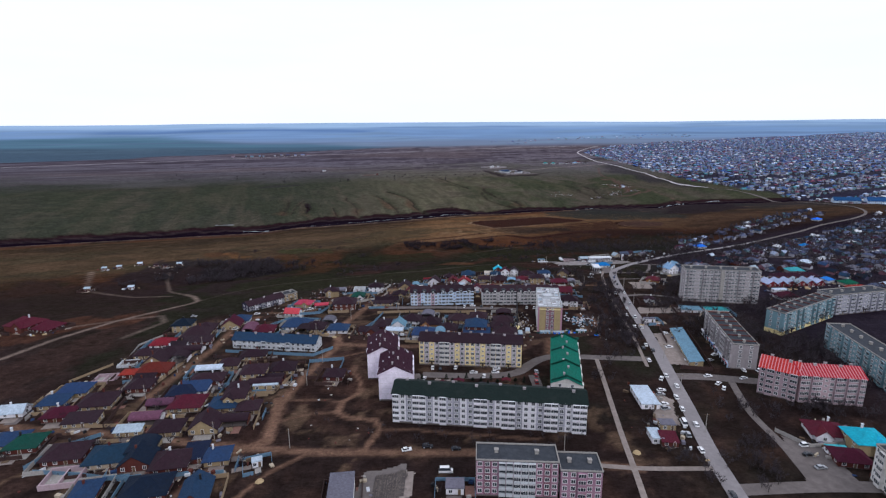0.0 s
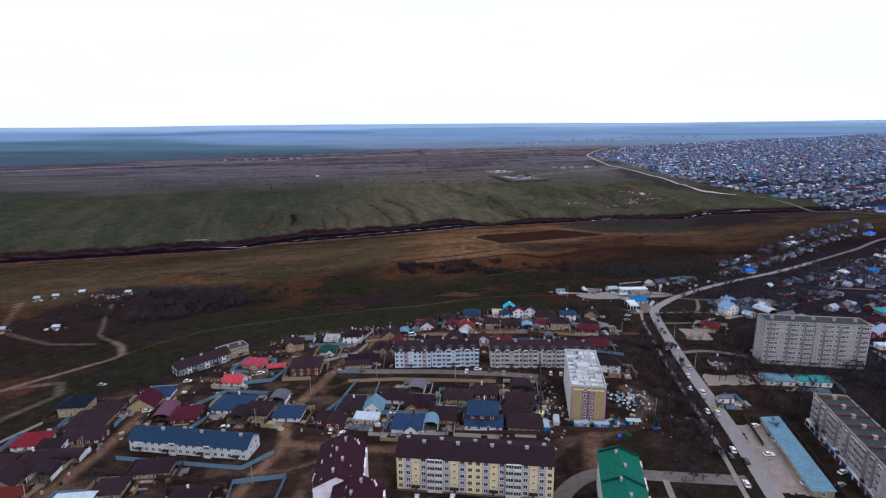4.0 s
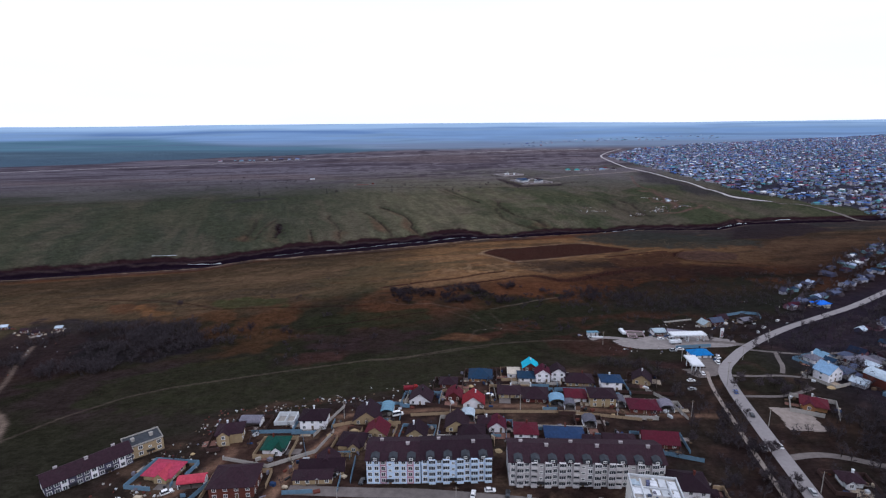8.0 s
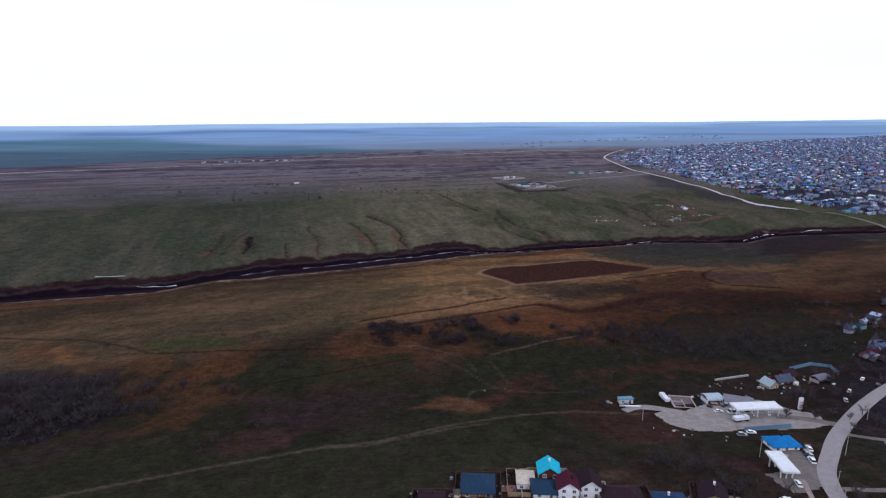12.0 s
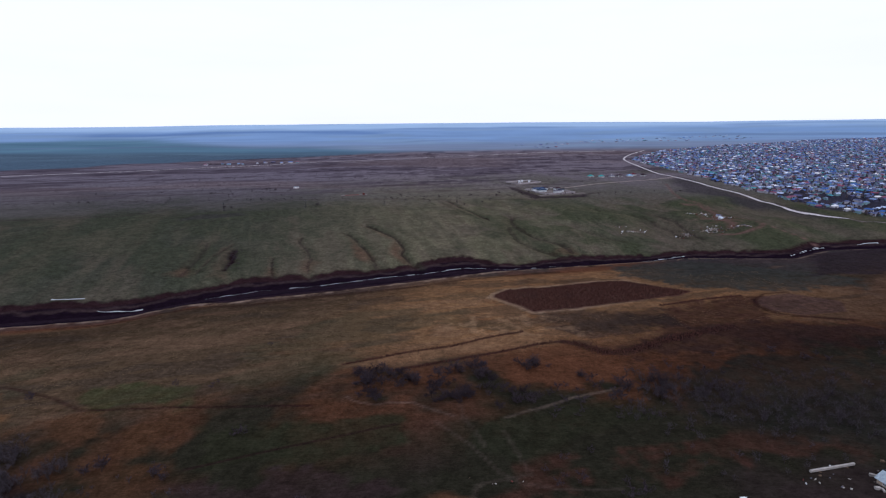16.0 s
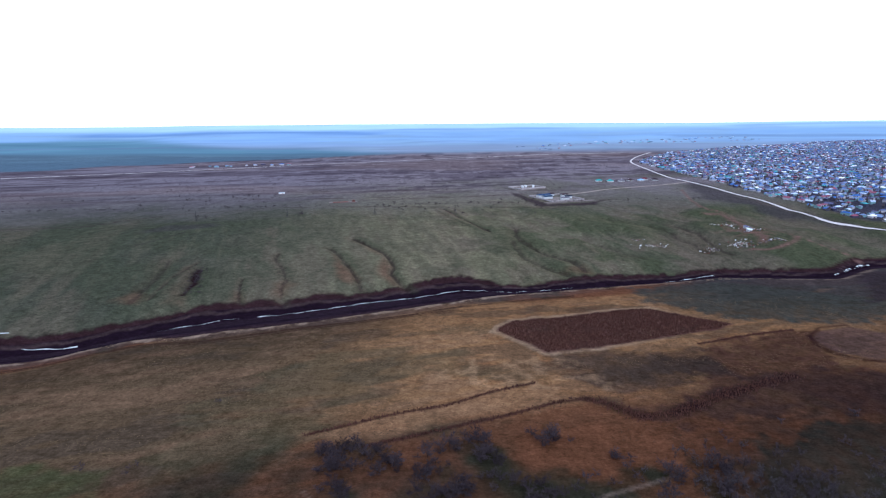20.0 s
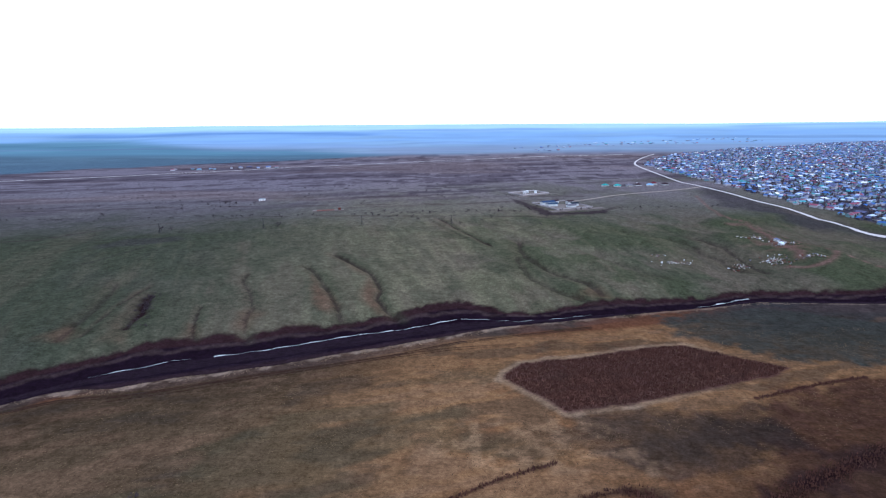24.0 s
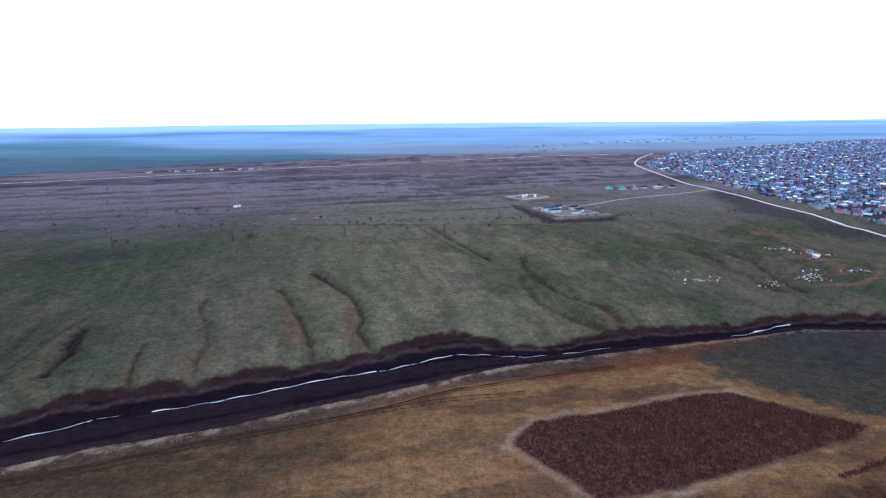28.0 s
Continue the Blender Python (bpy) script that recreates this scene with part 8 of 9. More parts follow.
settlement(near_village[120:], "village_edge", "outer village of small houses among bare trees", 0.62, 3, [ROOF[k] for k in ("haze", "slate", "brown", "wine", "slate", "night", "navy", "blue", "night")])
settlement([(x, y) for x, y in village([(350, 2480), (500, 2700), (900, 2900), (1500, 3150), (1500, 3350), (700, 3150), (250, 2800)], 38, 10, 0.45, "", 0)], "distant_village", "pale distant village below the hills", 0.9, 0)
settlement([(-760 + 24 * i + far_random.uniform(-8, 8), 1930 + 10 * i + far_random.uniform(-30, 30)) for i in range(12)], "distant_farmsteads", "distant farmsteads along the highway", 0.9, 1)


# ---- the walled compound, huts and poles on the plain ----
def compound(x, y, turn, W, D, label, full):
    z = ground_z(x, y)
    t = thing("compound", pose(x, y, z, 0, 0, turn), label, "industrial yard")
    part("yard_slab", Geo().box(-W / 2, W / 2, -D / 2, D / 2, -3, 0.25), old_asphalt, t)
    for a, b, c, d in ((-W / 2, W / 2, -D / 2, -D / 2 + 0.3), (-W / 2, W / 2, D / 2 - 0.3, D / 2), (-W / 2, -W / 2 + 0.3, -D / 2 + 0.3, D / 2 - 0.3), (W / 2 - 0.3, W / 2, -D / 2 + 0.3, D / 2 - 0.3)):
        part("boundary_wall", Geo().box(a, b, c, d, -3, 2.2), WALL["panel"], t)
    part("yard_earth", Geo().box(-W / 2 - 14, W / 2 + 14, -D / 2 - 10, -D / 2 - 0.05, -3, -0.05), plinth_mat, t, "dark trodden earth verge")
    if full:
        for px, py, w, d, h, m in ((-15, 14, 22, 9, 5, "blue"), (-16, 0, 16, 7, 4, "blue"), (16, -10, 12, 6, 4, "navy"), (20, 8, 10, 7, 4.5, "brown"), (4, -20, 14, 5, 3.4, "grey"), (6, 26, 9, 6, 4, "brown")):
            b = part("workshop", Geo().box(px - w / 2, px + w / 2, py - d / 2, py + d / 2, 0.26, h), WALL["pale"], t)
            g = gable_roof(d, w, h, 1.4)
            g = turned(g)
            g.v = [(p + px, q + py, r) for p, q, r in g.v]
            part("workshop_roof", g, ROOF[m], b)
    else:
        for px, py in ((-10, 0), (2, 6), (12, -4)):
            part("tank", Geo().tube((px, py, 0.2), (px, py, 4.5), 2.2, 2.2, 14), white_metal, t)
    return t


compound(176, 1306, 22, 60, 72, "walled industrial yard with bright blue roofed workshops", True)
compound(144, 1436, 33, 58, 40, "small walled tank yard on the plain", False)
t = thing("reservoir", pose(-166, 1262, ground_z(-166, 1262), 0, 0, 14), "low concrete reservoir with rubble on the plain", "reservoir")
part("basin", Geo().box(-22, 22, -6, 6, -2, 1.0), plinth_mat, t)
part("basin_cover", Geo().box(-16, 8, -3.5, 3.5, 1.0, 1.4), WALL["brick"], t)
part("valve_house", Geo().box(14, 18, -3, 2, 1.4, 4), WALL["brick"], t)
house(-297, 1359, 5, 9, 6, 1, "pale", "white", "flat")
for x, y in ((-324, 1103), (-214, 1134), (-100, 1163), (12, 1178)):
    t = thing("power_pole", pose(x, y, ground_z(x, y)), "dark lattice power pole on the steppe", "power pole", "power line")
    part("pole", Geo().tube((0, 0, -0.5), (0, 0, 13), 0.35, 0.2, 6), dark_metal, t)
    part("crossarm", Geo().box(-2.2, 2.2, -0.15, 0.15, 11, 11.3), dark_metal, t)
    for k in (-1, 1):
        part("strut", Geo().tube((k * 2.5, 0, -0.5), (0, 0, 6), 0.2, 0.15, 5), dark_metal, t)
for x, y, r in ((321, 1517, "teal"), (345, 1522, "grey"), (364, 1530, "brown"), (385, 1526, "sky"), (416, 1534, "brown"), (400, 1550, "maroon"), (300, 1524, "teal")):
    house(x, y, 10, 11, 8, 1, r, "pale", "hip")
for x, y, r in ((380, 1096, "pale"), (384, 1112, "slate")):
    house(x, y, 10 + x % 40, 6, 4.5, 1, r, "pale", "lean")
for x, y, r in ((-362, 549, "pale"), (-350, 556, "pale"), (-334, 568, "pale"), (-289, 565, "pale"), (-289, 472, "pale"), (-328, 469, "pale"), (-300, 556, "brown"), (-312, 560, "brown")):
    house(x, y, 8, 5, 2.2, 1, r, "brick", "lean")


# ---- poles along the streets ----
for x, y in ((106, 190), (112, 226), (119, 262), (128, 310), (135, 352), (143, 396), (146, 436), (172, 470), (204, 500), (-137, 222), (-137, 252), (-136, 280), (-66, 236), (-64, 262), (-76, 300), (-60, 330), (-30, 346), (10, 345), (-40, 408), (8, 409), (40, 412), (82, 405), (114, 404), (104, 505), (138, 470), (152, 447), (96, 305), (-92, 190), (-60, 184), (46, 177)):
    t = thing("street_pole", pose(x, y, ground_z(x, y)), "grey concrete street pole with a crossarm", "pole", "street poles")
    part("pole", shared("pole", lambda: Geo().tube((0, 0, -0.5), (0, 0, 8.5), 0.16, 0.1, 6).mesh("pole", concrete)), None, t)
    part("crossarm", shared("arm", lambda: Geo().box(-0.9, 0.9, -0.06, 0.06, 7.9, 8.05).mesh("crossarm", wood)), None, t)


# ---- rubble, building materials and litter ----
def litter(name, cx, cy, sx, sy, n, mats, label, lo=0.3, hi=1.3, seed=1):
    R = random.Random(seed + int(cx))
    g = Geo()
    for i in range(n):
        x, y = R.gauss(cx, sx), R.gauss(cy, sy)
        z = ground_z(x, y)
        a, b, c = R.uniform(lo, hi), R.uniform(lo, hi) * 0.7, R.uniform(lo, hi) * 0.5
        k = len(g.v)
        g.box(-a / 2, a / 2, -b / 2, b / 2, -0.2, c, R.randrange(len(mats)))
        m = pose(x, y, z, R.uniform(-12, 12), R.uniform(-12, 12), R.uniform(0, 360))
        g.v[k:] = [tuple(m @ Vector(p)) for p in g.v[k:]]
    return tagged(new(name, g.mesh(name, *mats)), label, "rubble", kind="stuff")


pale_mats = [concrete, wood, concrete, WALL["pale"], plinth_mat, ROOF["grey"], WALL["brick"]]
litter("building_materials", 50, 312, 4, 12, 150, [white_metal, concrete, WALL["cream"], wood, ROOF["grey"]], "stacked building materials beside the unfinished tower", 0.4, 1.3)
litter("building_materials", 90, 320, 5, 5, 90, [white_metal, ROOF["sky"], WALL["white"]], "white wrapped pallets on the building site", 0.6, 1.4)
litter("building_materials", 76, 298, 8, 3, 60, [WALL["cream"], wood, ROOF["azure"], ROOF["green"]], "site huts and stacks on the building site", 0.8, 2.4)
for cx, cy, sx, sy, n in ((-100, 378, 14, 7, 60), (-105, 352, 10, 6, 60), (-62, 225, 10, 12, 10), (-45, 196, 10, 6, 8), (-100, 165, 12, 6, 60), (-135, 170, 12, 6, 50), (-165, 252, 8, 8, 40), (20, 436, 14, 6, 14), (30, 452, 10, 4, 16), (-60, 408, 8, 4, 20), (118, 495, 8, 3, 14), (126, 488, 10, 3, 9), (165, 546, 8, 4, 14), (195, 540, 10, 6, 10), (-25, 430, 12, 6, 10), (30, 545, 6, 6, 5), (245, 1046, 9, 3, 50), (235, 1065, 5, 2, 12), (316, 1057, 7, 4, 50), (351, 1052, 7, 6, 110), (384, 1049, 8, 3, 50), (368, 1127, 4, 4, 30), (351, 1119, 4, 2, 15), (384, 1100, 8, 7, 60), (-97, 402, 5, 7, 40), (-78, 421, 12, 3, 45), (-48, 428, 12, 3, 40), (-14, 440, 9, 4, 30), (90, 190, 4, 8, 20), (-290, 535, 20, 16, 16), (270, 600, 14, 10, 10), (100, 300, 10, 14, 24)):
    litter("rubble", cx, cy, sx, sy, n, pale_mats, "scattered pale rubble and scrap on the ground", 0.3, 1.1 if cy < 1000 else 2.2)


# ---- the courtyard between the apartment houses ----
def evergreen(x, y, tall, wide):
    """A clipped or wild evergreen: many small upright tufts on a hidden stem."""
    def make():
        R = random.Random(int(tall * 10 + wide * 100))
        g = Geo()
        for i in range(150):
            a, h = R.uniform(0, 6.28), R.uniform(0.05, 0.95)
            r = (1 - h) ** 0.7 * R.uniform(0.6, 1.0)
            p = Vector((math.cos(a) * r * wide / 2, math.sin(a) * r * wide / 2, h * tall))
            d = Vector((math.cos(a) * 0.5, math.sin(a) * 0.5, 0.7)) * R.uniform(0.25, 0.5)
            s = d.cross(Vector((0, 0, 1))).normalized() * 0.16
            g.face([p - s, p + s, p + d]).face([p + d, p + s * 0.2 - Vector((0, 0, 0.2)), p - s])
        return g.mesh("crown", needles), Geo().tube((0, 0, -0.3), (0, 0, tall * 0.7), 0.12, 0.05, 5).mesh("trunk", bark)
    crown, trunk = shared(("evergreen", tall, wide), make)
    t = thing("evergreen", pose(x, y, ground_z(x, y), 0, 0, (x * 37) % 360), "dark green evergreen shrub in the courtyard", "shrub", "courtyard evergreens")
    part("trunk", trunk, None, t)
    part("crown", crown, None, t)


for i, (x, y) in enumerate([(-6, 236), (2, 240), (5, 239), (8, 240), (12, 241), (15, 239), (19, 238), (24, 239), (27, 237), (30, 239), (33, 240), (36, 238), (-8, 228), (3, 232), (11, 231), (17, 232), (22, 233), (29, 232), (35, 231), (40, 236), (-11, 236), (-12, 238), (-11, 233), (6, 228), (26, 228), (-10, 240)]):
    evergreen(x, y, (2.2, 3.4, 1.6)[i % 3], (1.8, 2.2, 2.6)[i % 3])
yard("pavement", [(-4, 230), (6, 229), (7, 240), (-3, 241)], paving, 0.13, "paved playground in the courtyard", "yard")
yard("pavement", [(14, 228), (26, 227), (26, 236), (14, 237)], roofing_felt, 0.13, "dark sports ground in the courtyard", "yard")
yard("pavement", [(-26, 150), (-12, 153), (-10, 168), (-24, 166)], paving, 0.12, "old concrete slab yard", "yard")
for x, y, w, d in ((0, 233, 4, 2.4), (8, 235, 5, 2), (31, 235, 4, 2.4)):
    t = thing("pavilion", pose(x, y, ground_z(x, y), 0, 0, -6), "small wooden playground pavilion", "pavilion", "playground")
    part("roof", gable_roof(w, d, 2.3, 0.7, 0.2), ROOF["maroon"], t)
    for sx in (-1, 1):
        for sy in (-1, 1):
            part("post", Geo().box(sx * w * 0.4 - 0.08, sx * w * 0.4 + 0.08, sy * d * 0.4 - 0.08, sy * d * 0.4 + 0.08, -0.3, 2.4), wood, t)
    part("bench", Geo().box(-w * 0.35, w * 0.35, -0.3, 0.2, 0.4, 0.5), wood, t)

# stepped parapets and hatches on the green roof
for k in range(4):
    f = 0.02 + k * 0.32
    x, y = 60 + 10 * f - 6.1, 208 + 49 * f + 1.2
    t = thing("roof_firewall", pose(x, y, ground_z(66, 232) + 14.15, 0, 0, 78.5 - 90), "dark green clad fire wall across the green roof", "wall", "roof walls")
    part("coping", Geo().prism([(-6.6, -0.4), (6.6, -0.4), (6.6, 0.12), (0, 3.0), (-6.6, 0.12)], -0.1, 0.1), ROOF["green"], t)

# the building site by the tower
t = thing("mobile_crane", pose(47, 306, ground_z(47, 306), 0, 0, 70), "yellow lorry crane with a raised dark boom", "crane")
part("chassis", Geo().box(-4.5, 4.5, -1.2, 1.2, 0.6, 1.3), dark_metal, t)
part("cab", Geo().prism([(2.6, 1.3), (4.6, 1.3), (4.6, 2.2), (4.1, 3.0), (2.6, 3.0)], -1.2, 1.2), ROOF["cream"], t)
part("turret", Geo().box(-2.6, 0.2, -1.1, 1.1, 1.3, 2.6), WALL["lemon"], t)
part("boom", Geo().tube((-2, 0, 2.2), (9, 3.2, 25), 0.42, 0.28, 6), dark_metal, t)
for sx in (-3.4, -2.1, 2.2, 3.4):
    for sy in (-1, 1):
        part("wheel", shared("lorry_wheel", lambda: Geo().tube((0, -0.2, 0), (0, 0.2, 0), 0.55, 0.55, 12).mesh("wheel", rubber)), None, t).matrix_basis = pose(sx, sy * 1.1, 0.55)
for x, y, turn, roof in ((62, 297, 4, "sky"), (70, 296, 0, "azure"), (84, 298, -6, "green"), (52, 300, 80, "cream"), (47, 296, 85, "azure")):
    z = ground_z(x, y)
    t = thing("site_cabin", pose(x, y, z, 0, 0, turn), "painted steel site cabin on the building site", "cabin", "site cabins")
    part("body", Geo().box(-3, 3, -1.2, 1.2, -0.2, 2.4), ROOF[roof], t)
    part("roof", Geo().box(-3.05, 3.05, -1.25, 1.25, 2.4, 2.55), ROOF["pale"], t)
    place_on(part("window", window_mesh(1.1, 0.8), None, t), -1.2, -1.23, 1.2, 0)
    place_on(part("door", door_mesh(), None, t), 1.2, -1.24, 0.1, 0)


# ---- unfinished houses ----
def shell(x, y, turn, W, D, h, mat, label):
    t = thing("unfinished_house", pose(x, y, ground_z(x, y), 0, 0, turn), label, "house", "unfinished houses")
    g = 0.4
    part("wall", Geo().box(-W / 2, W / 2, -D / 2, -D / 2 + g, -1, h), mat, t)
    part("wall", Geo().box(-W / 2, W / 2, D / 2 - g, D / 2, -1, h * 1.1), mat, t)
    part("wall", Geo().box(-W / 2, -W / 2 + g, -D / 2 + g, D / 2 - g, -1, h * 0.9), mat, t)
    part("wall", Geo().box(W / 2 - g, W / 2, -D / 2 + g, D / 2 - g, -1, h), mat, t)
    part("wall", Geo().box(-g / 2, g / 2, -D / 2 + g, D / 2 - g, -1, h * 0.8), mat, t)
    part("floor_slab", Geo().box(-W / 2 + g, W / 2 - g, -D / 2 + g, D / 2 - g, -1, 0.25), concrete, t)


shell(-136, 166, 10, 12, 10, 2.2, WALL["rosebrick"], "roofless house of pinkish blocks under construction")
shell(-169, 244, 6, 10, 8, 1.8, WALL["rosebrick"], "roofless house of bare blocks under construction")
shell(-66, 407, 0, 9, 8, 2.2, WALL["pale"], "roofless house of pale blocks under construction")
shell(-168, 262, 8, 9, 7, 1.4, WALL["pale"], "low foundation walls of a new house")
shell(148, 522, -10, 9, 6, 0.9, WALL["brick"], "low brick foundation beside the filling station")

# the red lorry, the tank lorry and long white trailers
for x, y, turn, m, lab in ((-12, 437, 8, ROOF["red"], "red tipper lorry standing on bare earth"), (123.5, 528, 95, white_metal, "white tank lorry standing by the filling station"), (148, 502, 10, white_metal, "white box van on the forecourt")):
    t = thing("lorry", pose(x, y, ground_z(x, y) + 0.1, 0, 0, turn), lab, "lorry", "lorries")
    part("chassis", Geo().box(-3.6, 3.6, -1.0, 1.0, 0.6, 0.95), dark_metal, t)
    part("load_body", Geo().box(-3.6, 1.4, -1.2, 1.2, 0.96, 2.4), m, t)
    part("cab", Geo().prism([(1.7, 0.96), (3.6, 0.96), (3.6, 1.9), (3.2, 2.7), (1.7, 2.7)], -1.15, 1.15), m, t)
    for sx in (-2.6, -1.4, 2.6):
        for sy in (-1, 1):
            part("wheel", shared("lorry_wheel", lambda: None), None, t).matrix_basis = pose(sx, sy * 1.0, 0.55)


# ---- clutter of the yards: sheds' odds and ends, sand heaps, boards ----
R = random.Random(91)
g = Geo()
yard_mats = [wood, concrete, WALL["cream"], ROOF["grey"], WALL["brick"], WALL["pale"], ROOF["blue"], dark_metal]
for x, y, W, D in yards:
    if y > 600:
        continue
    for i in range(7):
        a = R.uniform(0, 6.28)
        px, py = x + math.cos(a) * (W * 0.75 + R.uniform(0.5, 4)), y + math.sin(a) * (D * 0.75 + R.uniform(0.5, 4))
        z = ground_z(px, py)
        k = len(g.v)
        w, d, h = R.uniform(0.5, 2.6), R.uniform(0.4, 1.6), R.uniform(0.2, 1.3)
        g.box(-w / 2, w / 2, -d / 2, d / 2, -0.4, h, R.randrange(len(yard_mats)))
        m = pose(px, py, z, 0, 0, R.uniform(0, 180))
        g.v[k:] = [tuple(m @ Vector(p)) for p in g.v[k:]]
tagged(new("yard_clutter", g.mesh("yard_clutter", *yard_mats)), "boards, blocks and odds and ends lying in the yards", "clutter", kind="stuff")
g = Geo()
for i in range(46):
    x, y, W, D = R.choice([q for q in yards if q[1] < 470])
    px, py, r = x + R.uniform(-12, 12), y - D * 0.5 - R.uniform(3, 9), R.uniform(1.0, 2.4)
    z = ground_z(px, py)
    ring = [(px + r * math.cos(i2 * 0.785) * R.uniform(0.8, 1.2), py + r * math.sin(i2 * 0.785) * R.uniform(0.8, 1.2), z - 0.2) for i2 in range(8)]
    mid = [(px + (q[0] - px) * 0.5, py + (q[1] - py) * 0.5, z + r * 0.32) for q in ring]
    for i2 in range(8):
        j2 = (i2 + 1) % 8
        g.face([ring[i2], ring[j2], mid[j2], mid[i2]]).face([mid[i2], mid[j2], (px, py, z + r * 0.45)])
tagged(new("sand_heaps", g.mesh("sand_heaps", surface("building_sand", (0.4, 0.3, 0.17), 1.0, 0, 0.2))), "heaps of pale building sand in the yards", "sand", kind="stuff")

# ---- standing dry reeds on the dark plot and along the ditches ----
reed_dark = surface("dark_reed", (0.062, 0.029, 0.023), 1.0, 0, 0.4, 0.3, 0.05, 0.1)
px, py = np.random.RandomState(4).uniform((40, 765), (245, 866), (26000, 2)).T
ok = inside(px, py, PLOUGHED) + (fractal(px, py, 7, 47, 3) - 0.5) * 4 + (fractal(px, py, 26, 43) - 0.5) * 5 > 1
spots = list(zip(px[ok], py[ok]))
rr = np.random.RandomState(6)
for points, width in REED_LINES[:4]:
    for p in smooth_path(points, 0.7):
        for k in range(2 if width < 2 else 5):
            spots.append((p.x + rr.normal(0, width * 0.8), p.y + rr.normal(0, width * 0.8)))
sx, sy = np.array(spots).T
sz = height(sx, sy)
n = len(sx)
ang, tall, wide = rr.uniform(0, 6.28, n), rr.uniform(0.7, 1.7, n), rr.uniform(0.25, 0.6, n)
v = np.empty((n, 4, 3))
v[:, 0] = np.stack([sx + np.cos(ang) * wide, sy + np.sin(ang) * wide, sz - 0.2], -1)
v[:, 1] = np.stack([sx + np.cos(ang + 2.1) * wide, sy + np.sin(ang + 2.1) * wide, sz - 0.2], -1)
v[:, 2] = np.stack([sx + np.cos(ang + 4.2) * wide, sy + np.sin(ang + 4.2) * wide, sz - 0.2], -1)
v[:, 3] = np.stack([sx + rr.normal(0, 0.25, n), sy + rr.normal(0, 0.25, n), sz + tall], -1)
b = np.arange(n)[:, None] * 4
f = np.concatenate([b + np.array([[0, 1, 3]]), b + np.array([[1, 2, 3]]), b + np.array([[2, 0, 3]])])
me = bpy.data.meshes.new("dry_reeds")
me.from_pydata(v.reshape(-1, 3), [], f.tolist())
me.materials.append(reed_dark)
tagged(new("dry_reeds", me), "dark red-brown dry reeds standing on the plot", "reeds", kind="stuff")


# ---- tussocks of grass and weeds over the valley floor and the far slope ----
def tussocks(name, box, count, mat, label, seed, lo, hi, clump, size, edge=None):
    """Thousands of low grass tufts, standing thickest where the clumps are."""
    R = np.random.RandomState(seed)
    tx, ty = R.uniform((box[0], box[1]), (box[2], box[3]), (count, 2)).T
    tu = valley(tx, ty) if edge is None else ty - river_y(tx) - np.interp(tx, *edge)
    keep = (tu > lo) & (tu < hi) & (fractal(tx, ty, clump, seed, 4) + R.normal(0, 0.04, count) > 0.52)
    tx, ty = tx[keep], ty[keep]
    k = len(tx)
    tz, a, r, h = height(tx, ty), R.uniform(0, 6.28, k), R.uniform(0.5, 1.0, k) * size, R.uniform(0.3, 0.7, k) * size
    tv = np.empty((k, 5, 3))
    for i in range(4):
        tv[:, i] = np.stack([tx + np.cos(a + 1.57 * i) * r, ty + np.sin(a + 1.57 * i) * r * 0.8, tz - 0.15], -1)
    tv[:, 4] = np.stack([tx + R.normal(0, 0.2, k) * size, ty + R.normal(0, 0.2, k) * size, tz + h], -1)
    b = np.arange(k)[:, None] * 5
    tf = np.concatenate([b + np.array([[i, (i + 1) % 4, 4]]) for i in range(4)])
    me = bpy.data.meshes.new(name)
    me.from_pydata(tv.reshape(-1, 3), [], tf.tolist())
    me.materials.append(mat)
    tagged(new(name, me), label, "grass", kind="stuff")


tussocks("dry_grass_tufts", (-300, 560, 330, 900), 60000, surface("straw_tuft", (0.16, 0.11, 0.06), 1.0, 0, 0.4, 0.3, 0.05, 0.1), "straw-coloured tufts of dry grass on the valley floor", 11, 700, 872, 22, 0.38)
tussocks("dark_weed_tufts", (-300, 440, 330, 900), 60000, surface("dark_weed", (0.035, 0.026, 0.018), 1.0, 0, 0.4, 0.3, 0.05, 0.1), "dark brown withered weeds on the valley floor", 23, 450, 866, 30, 0.45)
tussocks("bank_grass_tufts", (-300, 780, 330, 1000), 60000, surface("bank_straw", (0.2, 0.14, 0.095), 1.0, 0, 0.4, 0.3, 0.05, 0.1), "pale dry grass along the river bank", 37, -9, 0, 9, 0.6, (EDGE_X, BED_NEAR))
tussocks("slope_grass_tufts", (-340, 880, 420, 1180), 60000, surface("slope_grass", (0.05, 0.048, 0.03), 1.0, 0, 0.4, 0.3, 0.05, 0.1), "low dark grass tufts on the far slope", 41, 950, 1200, 26, 0.45)
tussocks("scarp_weeds", (-300, 800, 330, 1050), 90000, surface("scarp_weed", (0.026, 0.017, 0.014), 1.0, 0, 0.4, 0.3, 0.05, 0.1), "dark weeds along the edge of the river scarp", 43, -2, 2, 14, 0.5, (BED_X, BED_FAR))


# ---- paved patches and light fences of the yards, too many to tell apart ----
R = random.Random(19)
pads, rails = Geo(), Geo()
street_lines = [p for p, w, a in SOIL_ROADS] + [MAIN_ROAD]
near_yards = [(q, a) for q, a in zip(yards, yard_turns) if q[1] < 470 and q[0] < 240 and not (q[0] > 78 and q[1] < 235)]


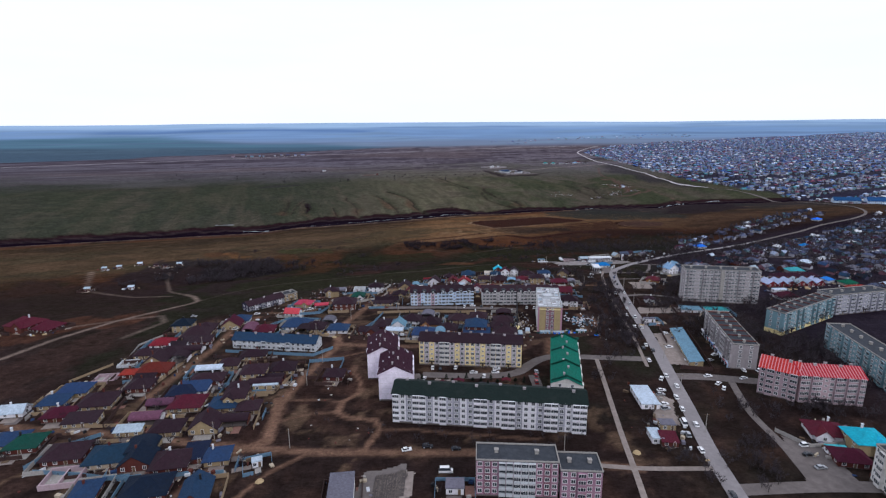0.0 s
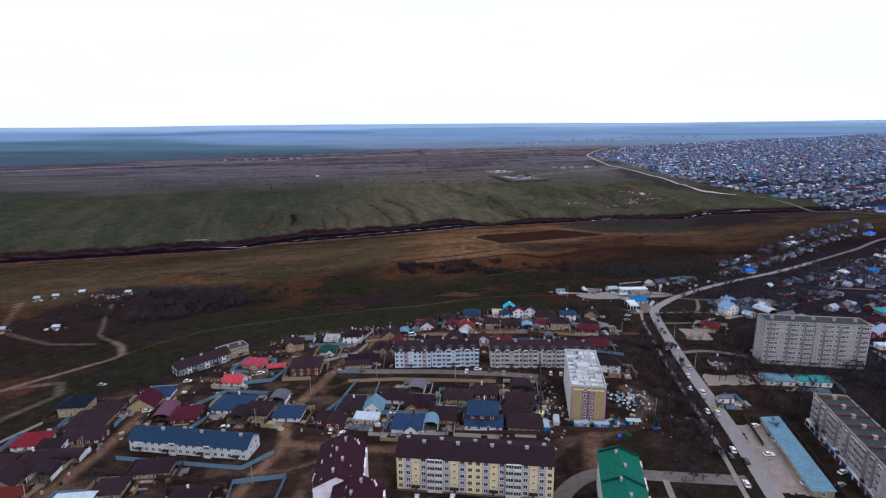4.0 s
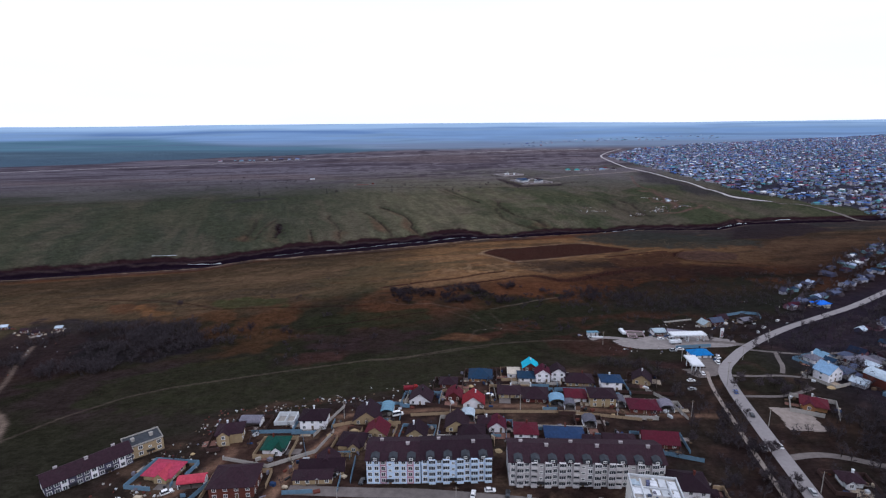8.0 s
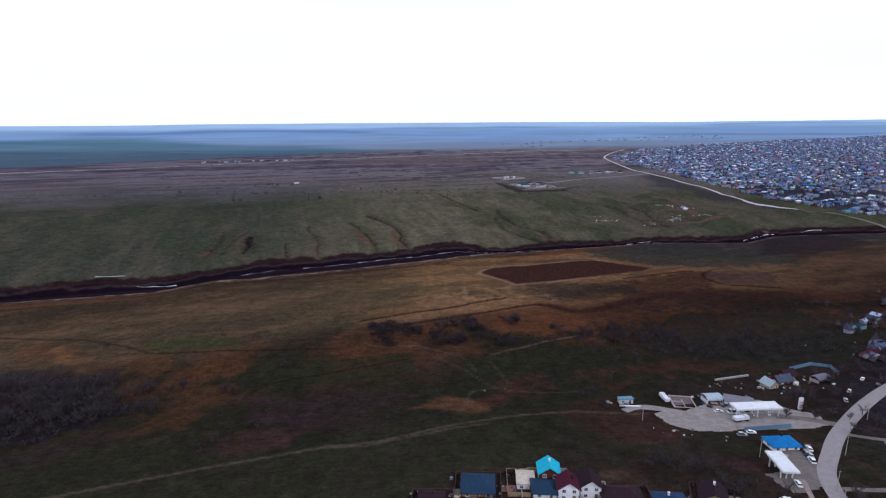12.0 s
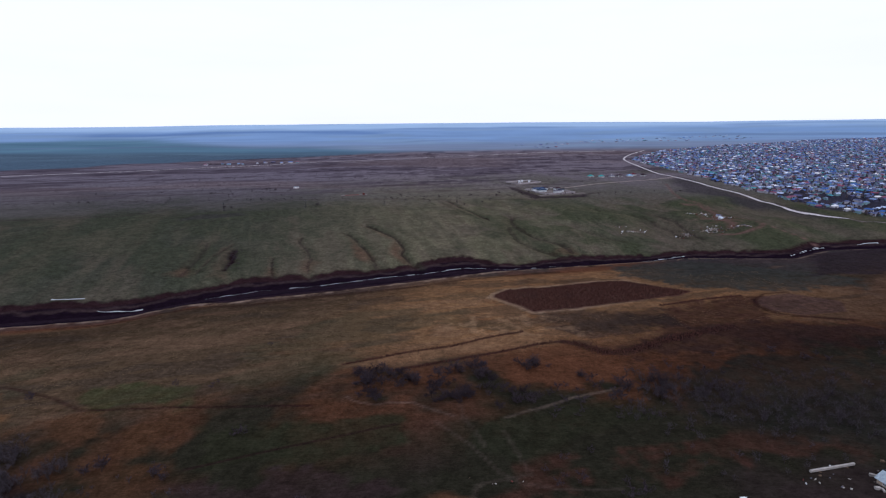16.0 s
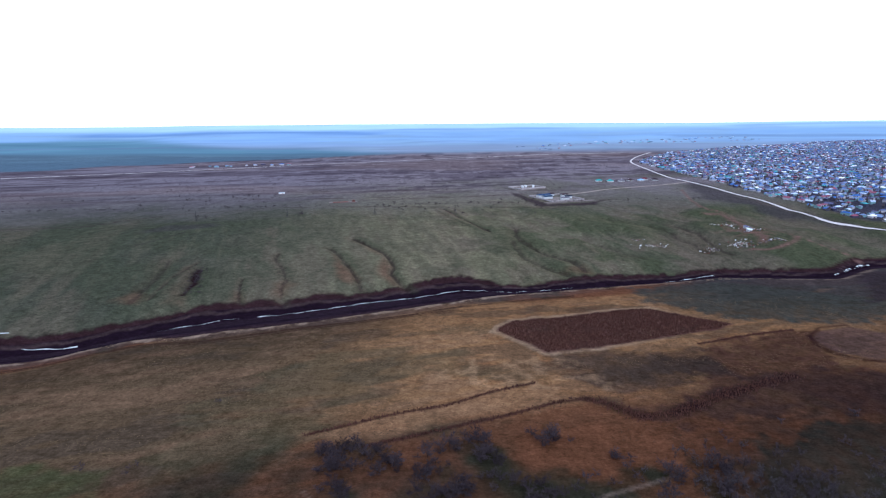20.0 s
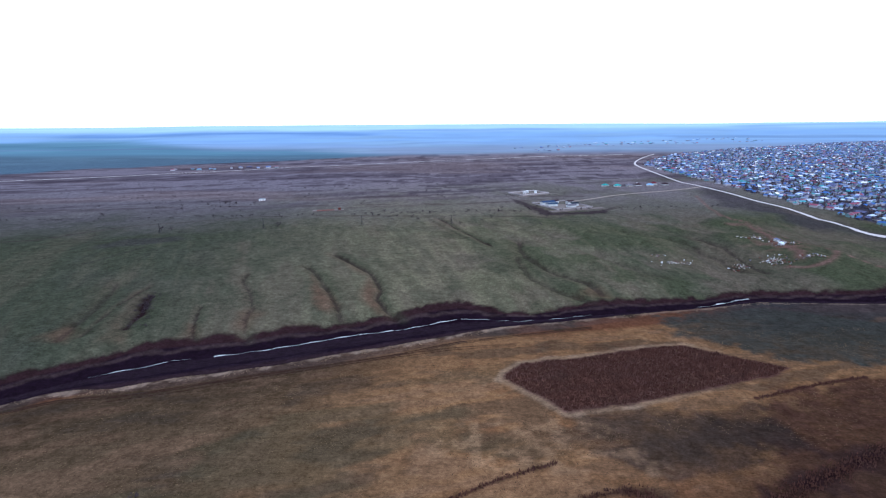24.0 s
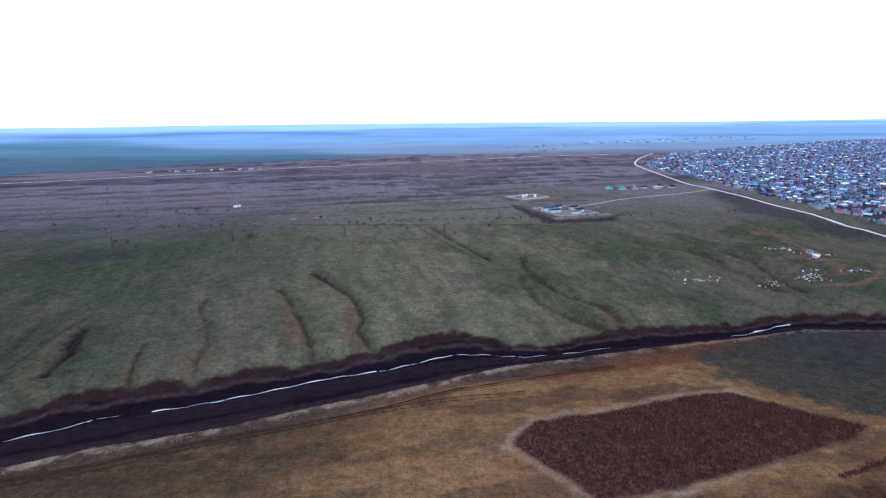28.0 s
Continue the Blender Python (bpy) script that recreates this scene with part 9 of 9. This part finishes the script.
def free(px, py, own):
    """A place clear of the streets and of the other houses."""
    if any(path_distance(np.array([px]), np.array([py]), line)[0] < 3.6 for line in street_lines):
        return False
    return all(q is own or abs(px - q[0]) > q[2] * 0.62 or abs(py - q[1]) > q[3] * 0.62 for q, a in near_yards)


for q, turn in near_yards:
    x, y, W, D = q
    ca, sa = math.cos(radians(turn)), math.sin(radians(turn))
    at = lambda u, v: (x + ca * u - sa * v, y + sa * u + ca * v)
    for k in range(2):
        w, d = R.uniform(3, 7), R.uniform(2.5, 6)
        u, v = R.choice((-1, 1)) * (W / 2 + w / 2 + 0.4), R.uniform(-D / 2, D / 2)
        if k:
            u, v = R.uniform(-W / 2, W / 2), -D / 2 - d / 2 - 0.5
        if not free(*at(u, v), q):
            continue
        n, mat_id = 3, R.randrange(4)
        for i in range(n):
            for j in range(n):
                cs = [at(u + w * (a / n - 0.5), v + d * (b / n - 0.5)) for a, b in ((i, j), (i + 1, j), (i + 1, j + 1), (i, j + 1))]
                pads.face([(a, b, ground_z(a, b) + 0.1) for a, b in cs], mat_id)
    mat_id, h = R.choice((0, 0, 1, 1, 2, 3)), R.uniform(1.5, 2.0)
    gap = R.uniform(2.5, 4.5)
    m, f, b = W / 2 + gap, -D / 2 - R.uniform(3, 6), D / 2 + R.uniform(2, 4)
    for p0, p1 in (((-m, f), (-m, b)), ((m, f), (m, b)), ((-m, b), (m, b)), ((-m, f), (m * R.uniform(-0.2, 0.5), f))):
        for i in range(4):
            s0 = at(p0[0] + (p1[0] - p0[0]) * i / 4, p0[1] + (p1[1] - p0[1]) * i / 4)
            s1 = at(p0[0] + (p1[0] - p0[0]) * (i + 1) / 4, p0[1] + (p1[1] - p0[1]) * (i + 1) / 4)
            if not (free(*s0, q) and free(*s1, q)):
                continue
            dx, dy = s1[0] - s0[0], s1[1] - s0[1]
            L = math.hypot(dx, dy)
            ox, oy = -dy / L * 0.07, dx / L * 0.07
            c = [(s0[0] - ox, s0[1] - oy), (s1[0] - ox, s1[1] - oy), (s1[0] + ox, s1[1] + oy), (s0[0] + ox, s0[1] + oy)]
            lo = [(a, b_, ground_z(a, b_) - 0.2) for a, b_ in c]
            hi = [(a, b_, z + 0.2 + h) for a, b_, z in lo]
            for k in range(4):
                kk = (k + 1) % 4
                rails.face([lo[k], lo[kk], hi[kk], hi[k]], mat_id)
            rails.face(hi, mat_id)
tagged(new("yard_paving", pads.mesh("yard_paving", paving, old_asphalt, surface("yard_slabs", (0.34, 0.28, 0.22), 0.95, 0, 0.25), surface("yard_brick", (0.2, 0.11, 0.09), 0.95, 0, 0.25))), "paved and trodden patches in the house yards", "paving", kind="stuff")
tagged(new("yard_fences", rails.mesh("yard_fences", blue_fence, brown_fence, brick_fence, pale_fence)), "light metal and block fences between the yards", "fences", kind="stuff")
